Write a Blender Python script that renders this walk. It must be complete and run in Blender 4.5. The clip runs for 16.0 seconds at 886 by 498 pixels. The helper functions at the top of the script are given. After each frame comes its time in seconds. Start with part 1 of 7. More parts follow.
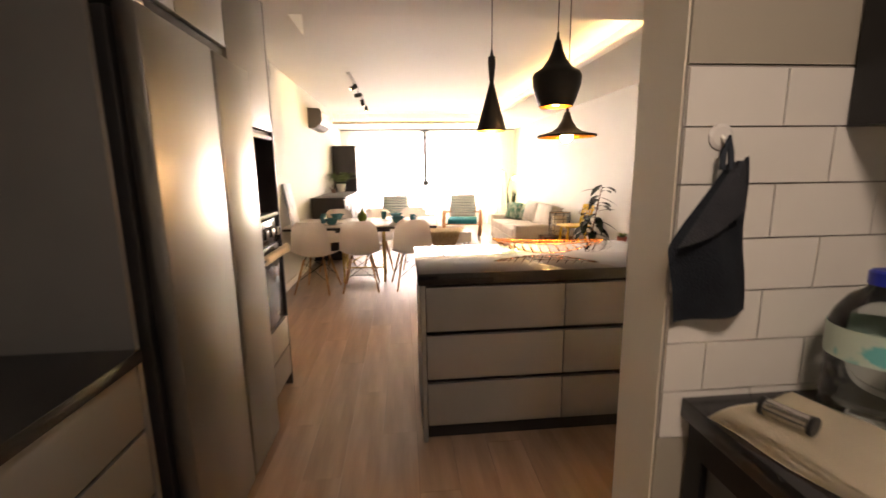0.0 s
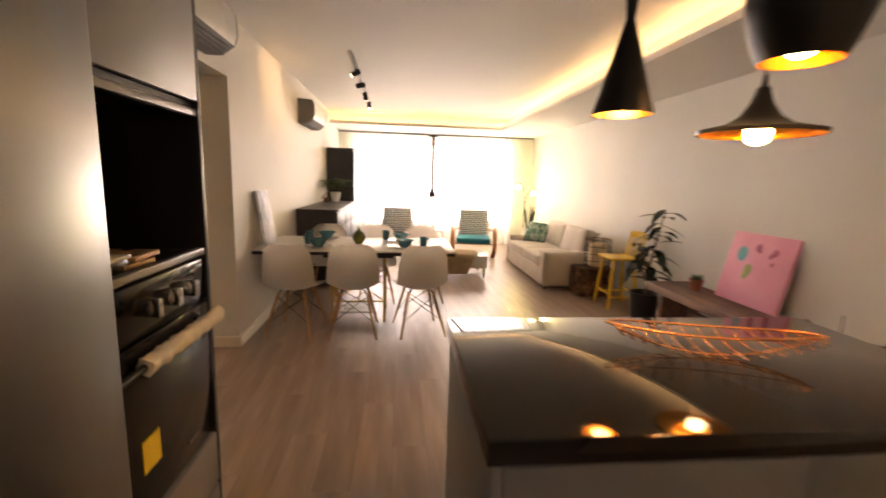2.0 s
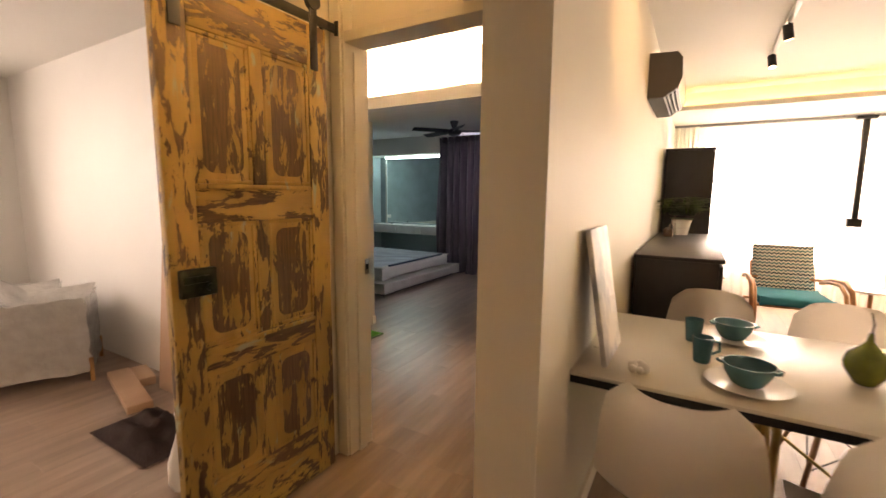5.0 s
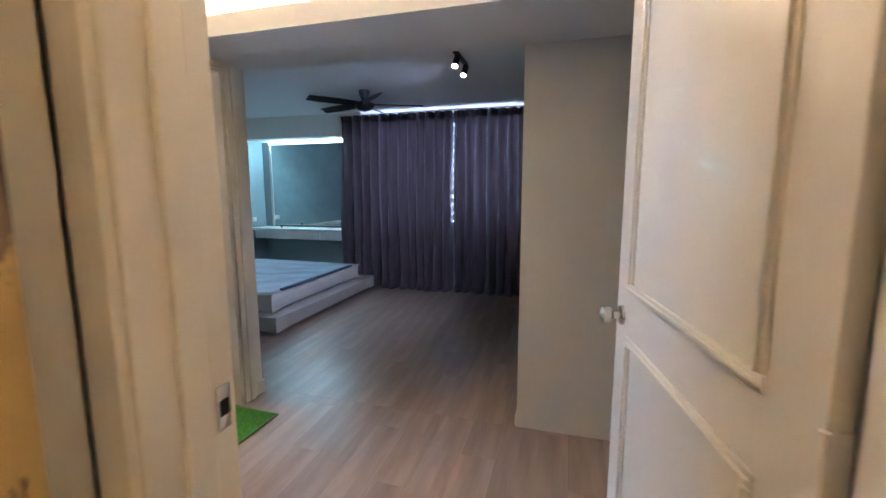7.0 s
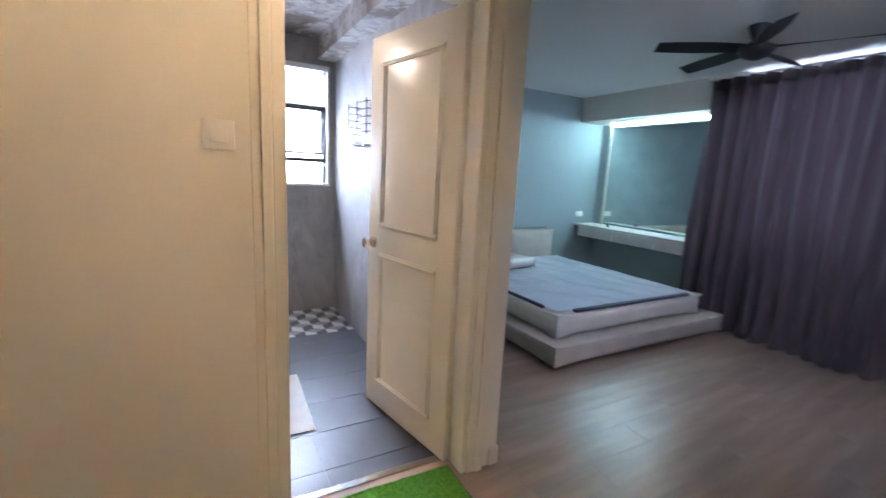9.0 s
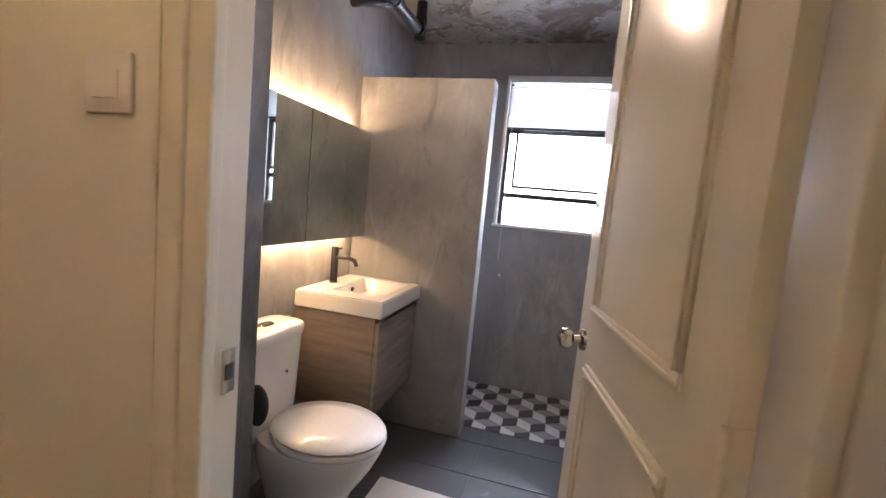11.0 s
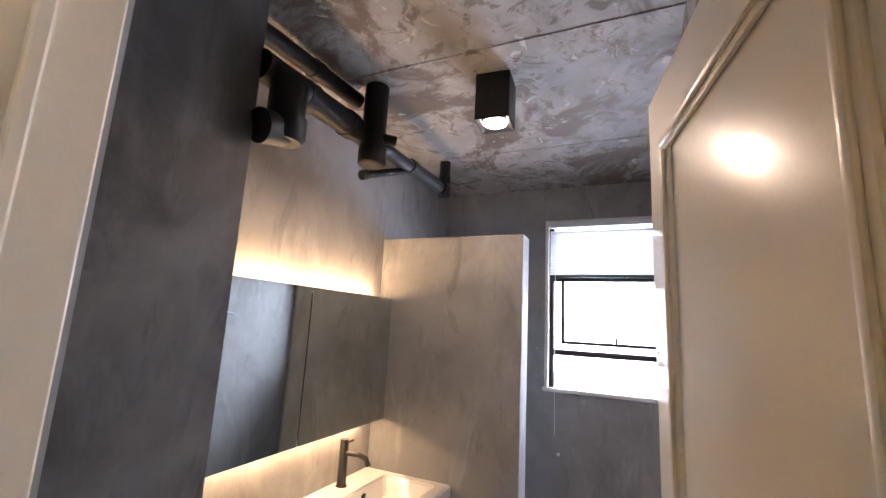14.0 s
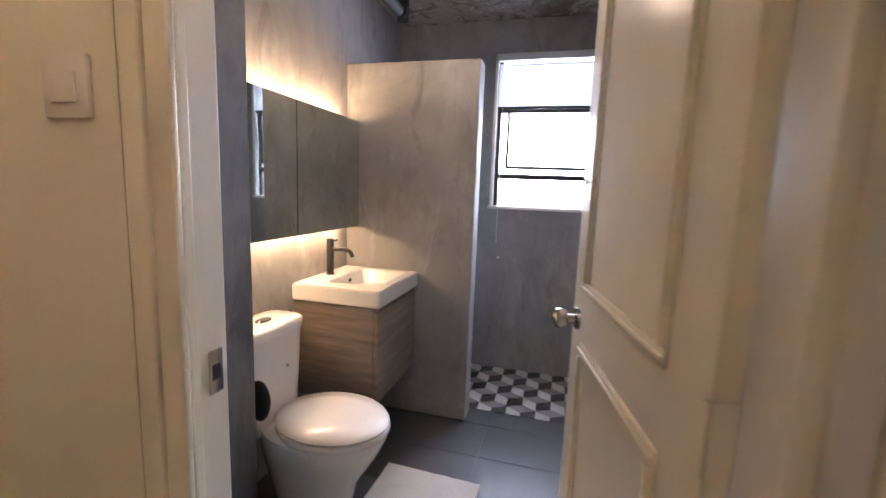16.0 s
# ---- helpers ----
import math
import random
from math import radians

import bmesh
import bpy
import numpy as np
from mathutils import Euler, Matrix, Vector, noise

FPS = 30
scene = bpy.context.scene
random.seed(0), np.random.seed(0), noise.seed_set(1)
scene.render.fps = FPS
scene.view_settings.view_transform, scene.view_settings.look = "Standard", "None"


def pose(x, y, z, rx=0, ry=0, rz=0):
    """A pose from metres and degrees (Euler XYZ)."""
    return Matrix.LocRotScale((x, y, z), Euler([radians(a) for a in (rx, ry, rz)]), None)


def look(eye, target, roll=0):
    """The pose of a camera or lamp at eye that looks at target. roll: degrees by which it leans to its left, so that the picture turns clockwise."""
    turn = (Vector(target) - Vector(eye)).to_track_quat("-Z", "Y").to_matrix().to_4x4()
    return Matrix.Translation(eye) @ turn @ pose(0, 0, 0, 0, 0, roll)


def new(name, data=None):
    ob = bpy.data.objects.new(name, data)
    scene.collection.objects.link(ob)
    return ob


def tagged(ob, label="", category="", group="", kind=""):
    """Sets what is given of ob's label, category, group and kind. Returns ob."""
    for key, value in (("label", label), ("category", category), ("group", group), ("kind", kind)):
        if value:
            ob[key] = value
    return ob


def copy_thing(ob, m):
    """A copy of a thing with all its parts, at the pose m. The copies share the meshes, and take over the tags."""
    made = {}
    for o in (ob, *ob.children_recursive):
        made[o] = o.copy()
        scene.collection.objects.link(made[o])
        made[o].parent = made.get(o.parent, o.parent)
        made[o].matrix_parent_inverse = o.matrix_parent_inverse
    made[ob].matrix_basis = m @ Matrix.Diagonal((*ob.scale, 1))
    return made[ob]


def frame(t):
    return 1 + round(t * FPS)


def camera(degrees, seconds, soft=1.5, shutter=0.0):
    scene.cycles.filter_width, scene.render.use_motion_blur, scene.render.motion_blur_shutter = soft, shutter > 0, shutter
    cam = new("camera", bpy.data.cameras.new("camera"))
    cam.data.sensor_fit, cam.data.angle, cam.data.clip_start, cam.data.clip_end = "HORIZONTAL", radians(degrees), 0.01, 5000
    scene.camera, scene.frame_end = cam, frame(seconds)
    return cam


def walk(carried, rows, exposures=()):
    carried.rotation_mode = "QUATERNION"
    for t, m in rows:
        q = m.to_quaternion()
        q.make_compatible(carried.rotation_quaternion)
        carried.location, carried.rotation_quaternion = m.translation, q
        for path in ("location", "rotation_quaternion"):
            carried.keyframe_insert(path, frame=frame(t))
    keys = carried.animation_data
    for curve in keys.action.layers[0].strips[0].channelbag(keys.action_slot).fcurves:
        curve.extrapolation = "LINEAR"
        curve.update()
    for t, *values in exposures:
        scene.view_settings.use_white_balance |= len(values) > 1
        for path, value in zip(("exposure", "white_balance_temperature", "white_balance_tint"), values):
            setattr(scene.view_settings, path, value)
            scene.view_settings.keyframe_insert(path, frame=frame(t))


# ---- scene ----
cam = camera(91.9, 16.0, 1.5, 0.4)
PATH = [
    (0, (0.504, 0.642, 1.396), (0.682, 2.6, 1.033), -0.8),
    (0.5, (0.427, 0.918, 1.45), (0.864, 2.836, 1.089), -0.3),
    (1, (0.474, 1.231, 1.426), (1.022, 3.124, 1.088), 1.8),
    (1.5, (0.464, 1.549, 1.392), (0.996, 3.45, 1.071), 3.4),
    (2, (0.383, 1.884, 1.409), (0.585, 3.848, 1.09), 1.8),
    (2.5, (0.311, 2.275, 1.39), (0.208, 4.257, 1.136), 1.6),
    (3, (0.202, 2.708, 1.365), (-0.098, 4.668, 1.104), 1.6),
    (3.5, (0.117, 3.123, 1.365), (-0.489, 5.009, 1.094), 0.4),
    (4, (-0.028, 3.545, 1.377), (-1.005, 5.269, 1.106), 1.5),
    (4.2, (-0.122, 3.706, 1.38), (-1.152, 5.4, 1.118), 1.0),
    (6.3, (-1.241, 4.954, 1.387), (-2.048, 6.768, 1.144), -1.2),
    (6.5, (-1.324, 5.087, 1.374), (-2.048, 6.934, 1.121), -0.7),
    (7, (-1.482, 5.393, 1.373), (-2.042, 7.294, 1.096), -0.1),
    (7.5, (-1.558, 5.695, 1.368), (-2.251, 7.548, 1.073), -0.3),
    (8, (-1.675, 5.982, 1.342), (-2.695, 7.674, 1.027), 0.7),
    (8.5, (-1.823, 6.265, 1.361), (-3.193, 7.682, 1.026), -0.1),
    (9, (-1.964, 6.535, 1.366), (-3.686, 7.491, 1.017), 2.9),
    (9.5, (-2.236, 6.77, 1.355), (-4.092, 7.423, 0.997), 3.3),
    (10, (-2.499, 6.973, 1.351), (-4.45, 7.235, 0.994), 1.0),
    (10.2, (-2.583, 7.049, 1.34), (-4.56, 7.113, 1.046), 2.1),
    (12.3, (-3.37, 7.298, 1.305), (-5.168, 6.478, 0.995), 3.6),
    (12.5, (-3.38, 7.297, 1.312), (-5.175, 6.471, 1.0), 3.4),
    (13, (-3.367, 7.3, 1.408), (-5.176, 6.456, 1.28), 3.0),
    (13.5, (-3.344, 7.302, 1.507), (-5.147, 6.457, 1.695), 3.3),
    (14, (-3.313, 7.298, 1.557), (-5.103, 6.475, 1.902), 3.0),
    (14.5, (-3.287, 7.316, 1.547), (-5.079, 6.488, 1.875), 2.7),
    (15, (-3.247, 7.286, 1.454), (-5.066, 6.459, 1.54), 2.3),
    (15.5, (-3.149, 7.198, 1.351), (-5.017, 6.507, 1.168), 1.5),
    (16, (-2.969, 7.273, 1.319), (-4.88, 6.752, 1.041), 2.1),
]

EXPOSURES = [(0.0, 0.9, 6800, 22), (0.7, 0.55, 6800, 22), (1.5, 0.4, 6900, 23), (2.5, 0.15, 7200, 25), (3.5, 0.18, 7700, 25), (4.0, -0.05, 8000, 25), (6.3, 1.2, 7200, 24), (7.0, 1.0, 5600, 19), (7.6, 1.0, 5450, 18), (8.2, 1.25, 5600, 19), (9.0, 1.2, 6200, 21), (10.0, 0.85, 6800, 26), (12.5, 0.4, 7100, 26), (16.0, 0.55, 6800, 26)]
walk(cam, [(t, look(eye, target, roll)) for t, eye, target, roll in PATH], EXPOSURES)

# ---- world, sun, large lights ----
world = bpy.data.worlds.new("sky")
scene.world = world
world.use_nodes = True
wn = world.node_tree
sky = wn.nodes.new("ShaderNodeTexSky")
sky.sky_type, sky.sun_disc = "NISHITA", False
sky.sun_elevation, sky.sun_rotation = radians(48), radians(-65)
wn.links.new(sky.outputs["Color"], wn.nodes["Background"].inputs["Color"])
wn.nodes["Background"].inputs["Strength"].default_value = 0.12

sun = new("sun", bpy.data.lights.new("sun", "SUN"))
sun.data.energy, sun.data.angle, sun.data.color = 1.5, radians(12), (1.0, 0.95, 0.88)
sun.matrix_world = look((-20, 9, 22), (0, 0, 0))


def area(name, place, target, w, h, watts, colour):
    lamp = bpy.data.lights.new(name, "AREA")
    lamp.shape, lamp.size, lamp.size_y, lamp.energy, lamp.color = "RECTANGLE", w, h, watts, colour
    ob = new(name, lamp)
    ob.matrix_world = look(place, target)
    return ob


def bulb(name, place, watts, colour, radius=0.03, spot=0.0, target=None):
    lamp = bpy.data.lights.new(name, "SPOT" if spot else "POINT")
    lamp.energy, lamp.color, lamp.shadow_soft_size = watts, colour, radius
    ob = new(name, lamp)
    if spot:
        lamp.spot_size, lamp.spot_blend = radians(spot), 0.6 if spot < 150 else 0.25
        ob.matrix_world = look(place, target)
    else:
        ob.location = place
    return ob


WARM, COOL, DAY = (1.0, 0.62, 0.27), (0.62, 0.86, 1.0), (0.86, 0.94, 1.0)
area("living_window_light", (1.1, 11.62, 1.25), (1.1, 5, 1.0), 3.2, 1.9, 330, (1.0, 0.90, 0.79))
area("bath_window_light", (-6.3, 7.15, 1.75), (-3, 7.75, 1.1), 0.72, 0.95, 105, (0.62, 0.79, 1.0))
area("study_window_light", (-6.78, 4.0, 1.5), (-3, 4.6, 0.6), 1.5, 1.3, 74, (1.0, 0.93, 0.86))
area("bedroom_window_light", (-3.2, 11.62, 1.5), (-3.2, 8, 1.4), 2.6, 2.0, 160, (0.6, 0.74, 1.0))
area("vestibule_cove_light", (-2.4, 7.225, 2.215), (-2.4, 6.4, 2.75), 1.95, 0.06, 23, (1.0, 0.76, 0.48))
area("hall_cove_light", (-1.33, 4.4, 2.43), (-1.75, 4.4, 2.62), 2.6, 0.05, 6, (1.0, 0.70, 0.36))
# The kitchen lamp is unseen; added to brighten that end of the room.
area("kitchen_added_light", (0.75, 0.35, 2.345), (0.75, 0.36, 0), 0.30, 0.30, 9, (1.0, 0.84, 0.66))


# ---- materials ----
def mat(name, col, col2=None, scale=5.0, rough=0.5, metal=0.0, bump=0.05, bscale=60.0, stretch=(1, 1, 1), coat=0.0, spread=0.12, rvar=0.08, per_piece=0.0, contrast=(0.35, 0.65), detail=6.0):
    """Two-scale noise colour, roughness variation and fine bump."""
    m = bpy.data.materials.new(name)
    m.use_nodes = True
    n, l = m.node_tree.nodes, m.node_tree.links
    b = n["Principled BSDF"]
    if col2 is None:
        col2 = tuple(c * (1 - spread) for c in col)
    tc, mp = n.new("ShaderNodeTexCoord"), n.new("ShaderNodeMapping")
    mp.inputs["Scale"].default_value = stretch
    l.new(tc.outputs["Object"], mp.inputs["Vector"])
    n1, n2 = n.new("ShaderNodeTexNoise"), n.new("ShaderNodeTexNoise")
    n1.inputs["Scale"].default_value, n1.inputs["Detail"].default_value = scale, detail
    n2.inputs["Scale"].default_value, n2.inputs["Detail"].default_value = bscale, 4.0
    l.new(mp.outputs["Vector"], n1.inputs["Vector"])
    l.new(mp.outputs["Vector"], n2.inputs["Vector"])
    ramp = n.new("ShaderNodeValToRGB")
    ramp.color_ramp.elements[0].position, ramp.color_ramp.elements[1].position = contrast
    ramp.color_ramp.elements[0].color, ramp.color_ramp.elements[1].color = (*col2, 1), (*col, 1)
    l.new(n1.outputs["Fac"], ramp.inputs["Fac"])
    colour = ramp.outputs["Color"]
    if per_piece:
        info, hsv, mr = n.new("ShaderNodeObjectInfo"), n.new("ShaderNodeHueSaturation"), n.new("ShaderNodeMapRange")
        mr.inputs["To Min"].default_value, mr.inputs["To Max"].default_value = 1 - per_piece, 1 + per_piece
        l.new(info.outputs["Random"], mr.inputs["Value"])
        l.new(mr.outputs["Result"], hsv.inputs["Value"])
        l.new(colour, hsv.inputs["Color"])
        colour = hsv.outputs["Color"]
    l.new(colour, b.inputs["Base Color"])
    rr = n.new("ShaderNodeMapRange")
    rr.inputs["To Min"].default_value, rr.inputs["To Max"].default_value = max(0.02, rough - rvar), min(1, rough + rvar)
    l.new(n1.outputs["Fac"], rr.inputs["Value"])
    l.new(rr.outputs["Result"], b.inputs["Roughness"])
    b.inputs["Metallic"].default_value = metal
    b.inputs["Coat Weight"].default_value = coat
    if bump:
        bp = n.new("ShaderNodeBump")
        bp.inputs["Strength"].default_value, bp.inputs["Distance"].default_value = bump, 0.01
        l.new(n2.outputs["Fac"], bp.inputs["Height"])
        l.new(bp.outputs["Normal"], b.inputs["Normal"])
    return m


def glow(name, colour, strength):
    m = bpy.data.materials.new(name)
    m.use_nodes = True
    b = m.node_tree.nodes["Principled BSDF"]
    b.inputs["Base Color"].default_value = (*colour, 1)
    b.inputs["Emission Color"].default_value = (*colour, 1)
    b.inputs["Emission Strength"].default_value = strength
    return m


def glassy(name, colour=(1, 1, 1), rough=0.0):
    m = bpy.data.materials.new(name)
    m.use_nodes = True
    b = m.node_tree.nodes["Principled BSDF"]
    b.inputs["Base Color"].default_value = (*colour, 1)
    b.inputs["Roughness"].default_value = rough
    b.inputs["Transmission Weight"].default_value = 1.0
    b.inputs["IOR"].default_value = 1.45
    return m


def clear_film(name, tint):
    """Thin clear plastic: see-through, with a glossy skin."""
    m = bpy.data.materials.new(name)
    m.use_nodes = True
    n, l = m.node_tree.nodes, m.node_tree.links
    n.remove(n["Principled BSDF"])
    tr, gl, mx, fr = n.new("ShaderNodeBsdfTransparent"), n.new("ShaderNodeBsdfGlossy"), n.new("ShaderNodeMixShader"), n.new("ShaderNodeFresnel")
    tr.inputs["Color"].default_value = (*tint, 1)
    gl.inputs["Roughness"].default_value = 0.08
    fr.inputs["IOR"].default_value = 1.5
    l.new(fr.outputs[0], mx.inputs["Fac"])
    l.new(tr.outputs[0], mx.inputs[1])
    l.new(gl.outputs[0], mx.inputs[2])
    l.new(mx.outputs[0], n["Material Output"].inputs["Surface"])
    return m


def sheer(name, colour, clear):
    m = bpy.data.materials.new(name)
    m.use_nodes = True
    n, l = m.node_tree.nodes, m.node_tree.links
    n.remove(n["Principled BSDF"])
    tl, tr, df = n.new("ShaderNodeBsdfTranslucent"), n.new("ShaderNodeBsdfTransparent"), n.new("ShaderNodeBsdfDiffuse")
    m1, m2 = n.new("ShaderNodeMixShader"), n.new("ShaderNodeMixShader")
    tl.inputs["Color"].default_value = df.inputs["Color"].default_value = (*colour, 1)
    m1.inputs["Fac"].default_value, m2.inputs["Fac"].default_value = 0.45, clear
    l.new(tl.outputs[0], m1.inputs[1])
    l.new(df.outputs[0], m1.inputs[2])
    l.new(m1.outputs[0], m2.inputs[1])
    l.new(tr.outputs[0], m2.inputs[2])
    l.new(m2.outputs[0], n["Material Output"].inputs["Surface"])
    return m


def concrete(name, light, dark, scale=1.6, stain=None, rough=0.6):
    """Trowelled cement: broad clouds, trowel streaks and fine grain; peeled stains where asked."""
    m = mat(name, light, dark, scale, rough, bump=0.10, bscale=20.0, contrast=(0.35, 0.67), detail=10.0)
    n, l = m.node_tree.nodes, m.node_tree.links
    for node in n:
        if node.bl_idname == "ShaderNodeTexNoise":
            node.inputs["Roughness"].default_value = 0.62
            node.inputs["Distortion"].default_value = 0.6
    b = n["Principled BSDF"]
    tc = n.new("ShaderNodeTexCoord")

    def layer(size, stretch, at, lo, hi, colour, mode="MIX", amount=1.0, detail=10.0):
        old = b.inputs["Base Color"].links[0].from_socket
        mp, tex, ramp, mix = n.new("ShaderNodeMapping"), n.new("ShaderNodeTexNoise"), n.new("ShaderNodeValToRGB"), n.new("ShaderNodeMix")
        mp.inputs["Location"].default_value, mp.inputs["Scale"].default_value = at, stretch
        tex.inputs["Scale"].default_value, tex.inputs["Detail"].default_value, tex.inputs["Roughness"].default_value, tex.inputs["Distortion"].default_value = size, detail, 0.66, 0.8
        l.new(tc.outputs["Object"], mp.inputs["Vector"])
        l.new(mp.outputs["Vector"], tex.inputs["Vector"])
        ramp.color_ramp.elements[0].position, ramp.color_ramp.elements[1].position = lo, hi
        ramp.color_ramp.elements[1].color = (amount, amount, amount, 1)
        l.new(tex.outputs["Fac"], ramp.inputs["Fac"])
        mix.data_type, mix.blend_type = "RGBA", mode
        l.new(ramp.outputs["Color"], mix.inputs["Factor"])
        l.new(old, mix.inputs["A"])
        mix.inputs["B"].default_value = (*colour, 1)
        l.new(mix.outputs["Result"], b.inputs["Base Color"])

    layer(3.0, (1.6, 1.6, 0.55), (3.1, 0.4, 2.2), 0.52, 0.75, tuple(c * 1.3 for c in light), amount=0.75)
    layer(5.5, (1.8, 1.8, 0.5), (8.3, 5.1, 0.9), 0.56, 0.72, tuple(c * 0.7 for c in dark), amount=0.7)
    if stain:
        layer(2.1, (1, 1, 1), (1.7, 4.2, 0.6), 0.50, 0.56, stain, amount=0.9, detail=14.0)
        layer(9.0, (1, 1, 1), (0.3, 2.2, 5.6), 0.55, 0.60, stain, amount=0.75, detail=12.0)
        layer(14.0, (1, 1, 1), (6.3, 1.2, 2.6), 0.61, 0.66, tuple(min(0.7, c * 1.5) for c in light), amount=0.8, detail=8.0)
    return m


M = {}
M["wall_living"] = mat("wall_paint_sage", (0.68, 0.655, 0.585), (0.64, 0.617, 0.55), 1.2, 0.6, bump=0.05, bscale=220)
M["wall_cream"] = mat("wall_paint_cream", (0.74, 0.69, 0.58), (0.70, 0.65, 0.54), 1.2, 0.6, bump=0.05, bscale=220)
M["wall_taupe"] = mat("wall_paint_taupe", (0.40, 0.37, 0.30), (0.37, 0.34, 0.275), 1.2, 0.6, bump=0.05, bscale=220)
M["wall_bed"] = mat("wall_paint_teal_grey", (0.26, 0.33, 0.33), (0.24, 0.31, 0.31), 1.0, 0.6, bump=0.05, bscale=220)
M["wall_greige"] = mat("wall_paint_greige", (0.70, 0.68, 0.60), (0.66, 0.64, 0.56), 1.0, 0.6, bump=0.05, bscale=220)
M["white"] = mat("white_paint", (0.80, 0.79, 0.76), (0.77, 0.76, 0.73), 1.5, 0.55, bump=0.03, bscale=200)
M["trim"] = mat("cream_gloss_paint", (0.76, 0.70, 0.58), (0.72, 0.66, 0.54), 2.0, 0.32, bump=0.03, bscale=120, coat=0.2)
M["ceiling"] = mat("ceiling_paint", (0.78, 0.77, 0.73), (0.75, 0.74, 0.70), 1.0, 0.7, bump=0.03, bscale=200)
M["plank"] = mat("vinyl_wood_plank", (0.375, 0.268, 0.197), (0.20, 0.140, 0.103), 1.7, 0.33, bump=0.06, bscale=12, stretch=(7, 0.8, 1), per_piece=0.10, contrast=(0.27, 0.73), detail=10.0)
M["subfloor"] = mat("floor_joint", (0.07, 0.05, 0.04), rough=0.8)
M["concrete"] = concrete("grey_cement_plaster", (0.32, 0.315, 0.31), (0.20, 0.197, 0.197), 1.7)
# Same plaster recipe in darker colours, for the pier alone.
M["concrete_dark"] = concrete("cement_plaster_darker", (0.118, 0.116, 0.110), (0.034, 0.033, 0.032), 2.6)
M["slab"] = concrete("bare_concrete_slab", (0.30, 0.29, 0.28), (0.165, 0.16, 0.155), 2.6, (0.085, 0.062, 0.045), 0.75)
M["darktile"] = mat("slate_grey_tile", (0.055, 0.057, 0.063), (0.038, 0.040, 0.045), 3.0, 0.35, bump=0.05, bscale=40, per_piece=0.07)
M["grout"] = mat("dark_grout", (0.11, 0.11, 0.11), rough=0.9)
M["cubew"] = mat("white_cube_tile", (0.62, 0.62, 0.60), rough=0.4, per_piece=0.05)
M["cubeg"] = mat("grey_cube_tile", (0.27, 0.27, 0.27), rough=0.4, per_piece=0.06)
M["cubek"] = mat("black_cube_tile", (0.025, 0.025, 0.026), rough=0.35, per_piece=0.06)
M["wtile"] = mat("white_glazed_tile", (0.76, 0.74, 0.69), (0.72, 0.70, 0.65), 4.0, 0.18, bump=0.02, bscale=15, per_piece=0.03)
M["grout2"] = mat("grey_tile_grout", (0.33, 0.31, 0.28), rough=0.9)
M["steel"] = mat("brushed_steel", (0.30, 0.30, 0.295), (0.24, 0.24, 0.237), 3.0, 0.33, 0.95, bump=0.0, stretch=(1, 1, 0.15), rvar=0.05)
M["greyfront"] = mat("grey_laminate_front", (0.235, 0.235, 0.235), (0.215, 0.215, 0.215), 4.0, 0.38, bump=0.02, bscale=150)
M["greypanel"] = mat("grey_side_panel", (0.13, 0.135, 0.135), (0.115, 0.12, 0.12), 2.0, 0.5, bump=0.02, bscale=150)
M["worktop"] = mat("black_speckled_granite", (0.020, 0.020, 0.021), (0.010, 0.010, 0.011), 90.0, 0.22, bump=0.0, rvar=0.02)
M["island_stone"] = mat("black_stone_with_fine_specks", (0.014, 0.014, 0.015), (0.007, 0.007, 0.008), 140.0, 0.06, bump=0.0, rvar=0.015)
M["black"] = mat("matt_black_metal", (0.018, 0.018, 0.019), (0.012, 0.012, 0.013), 8.0, 0.45, 0.2, bump=0.03, bscale=120)
M["blackgloss"] = mat("black_glass", (0.008, 0.008, 0.009), (0.006, 0.006, 0.006), 4.0, 0.08, bump=0.0)
# Near-black that paints in the shade of gaps, slots and holes.
M["gap_shade"] = mat("recess_shade_black", (0.01, 0.01, 0.01), rough=0.7)
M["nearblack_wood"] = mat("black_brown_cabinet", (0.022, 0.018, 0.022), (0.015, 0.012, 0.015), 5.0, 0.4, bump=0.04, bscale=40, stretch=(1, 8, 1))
M["chrome"] = mat("polished_chrome", (0.62, 0.60, 0.57), (0.56, 0.54, 0.51), 5.0, 0.16, 1.0, bump=0.0)
M["glass"] = glassy("clear_glass")
M["clear_plastic"] = clear_film("clear_thin_plastic", (0.86, 0.90, 0.90))
M["led_warm"] = glow("warm_led_strip", (1.0, 0.62, 0.25), 20.0)
M["led_vest"] = glow("bright_warm_led_strip", (1.0, 0.74, 0.46), 300.0)
M["lens_warm"] = glow("warm_lamp_face", (1.0, 0.70, 0.35), 14.0)
M["led_cool"] = glow("cool_led_strip", (0.55, 0.90, 1.0), 32.0)
M["bulb"] = glow("lit_bulb", (1.0, 0.50, 0.13), 130.0)
M["sheer"] = sheer("sheer_white_curtain", (0.9, 0.89, 0.84), 0.35)
M["velvet"] = mat("mauve_grey_satin_curtain", (0.19, 0.146, 0.166), (0.15, 0.115, 0.131), 3.0, 0.25, bump=0.03, bscale=160, stretch=(6, 6, 0.4))
M["velvet"].node_tree.nodes["Principled BSDF"].inputs["Sheen Weight"].default_value = 0.35


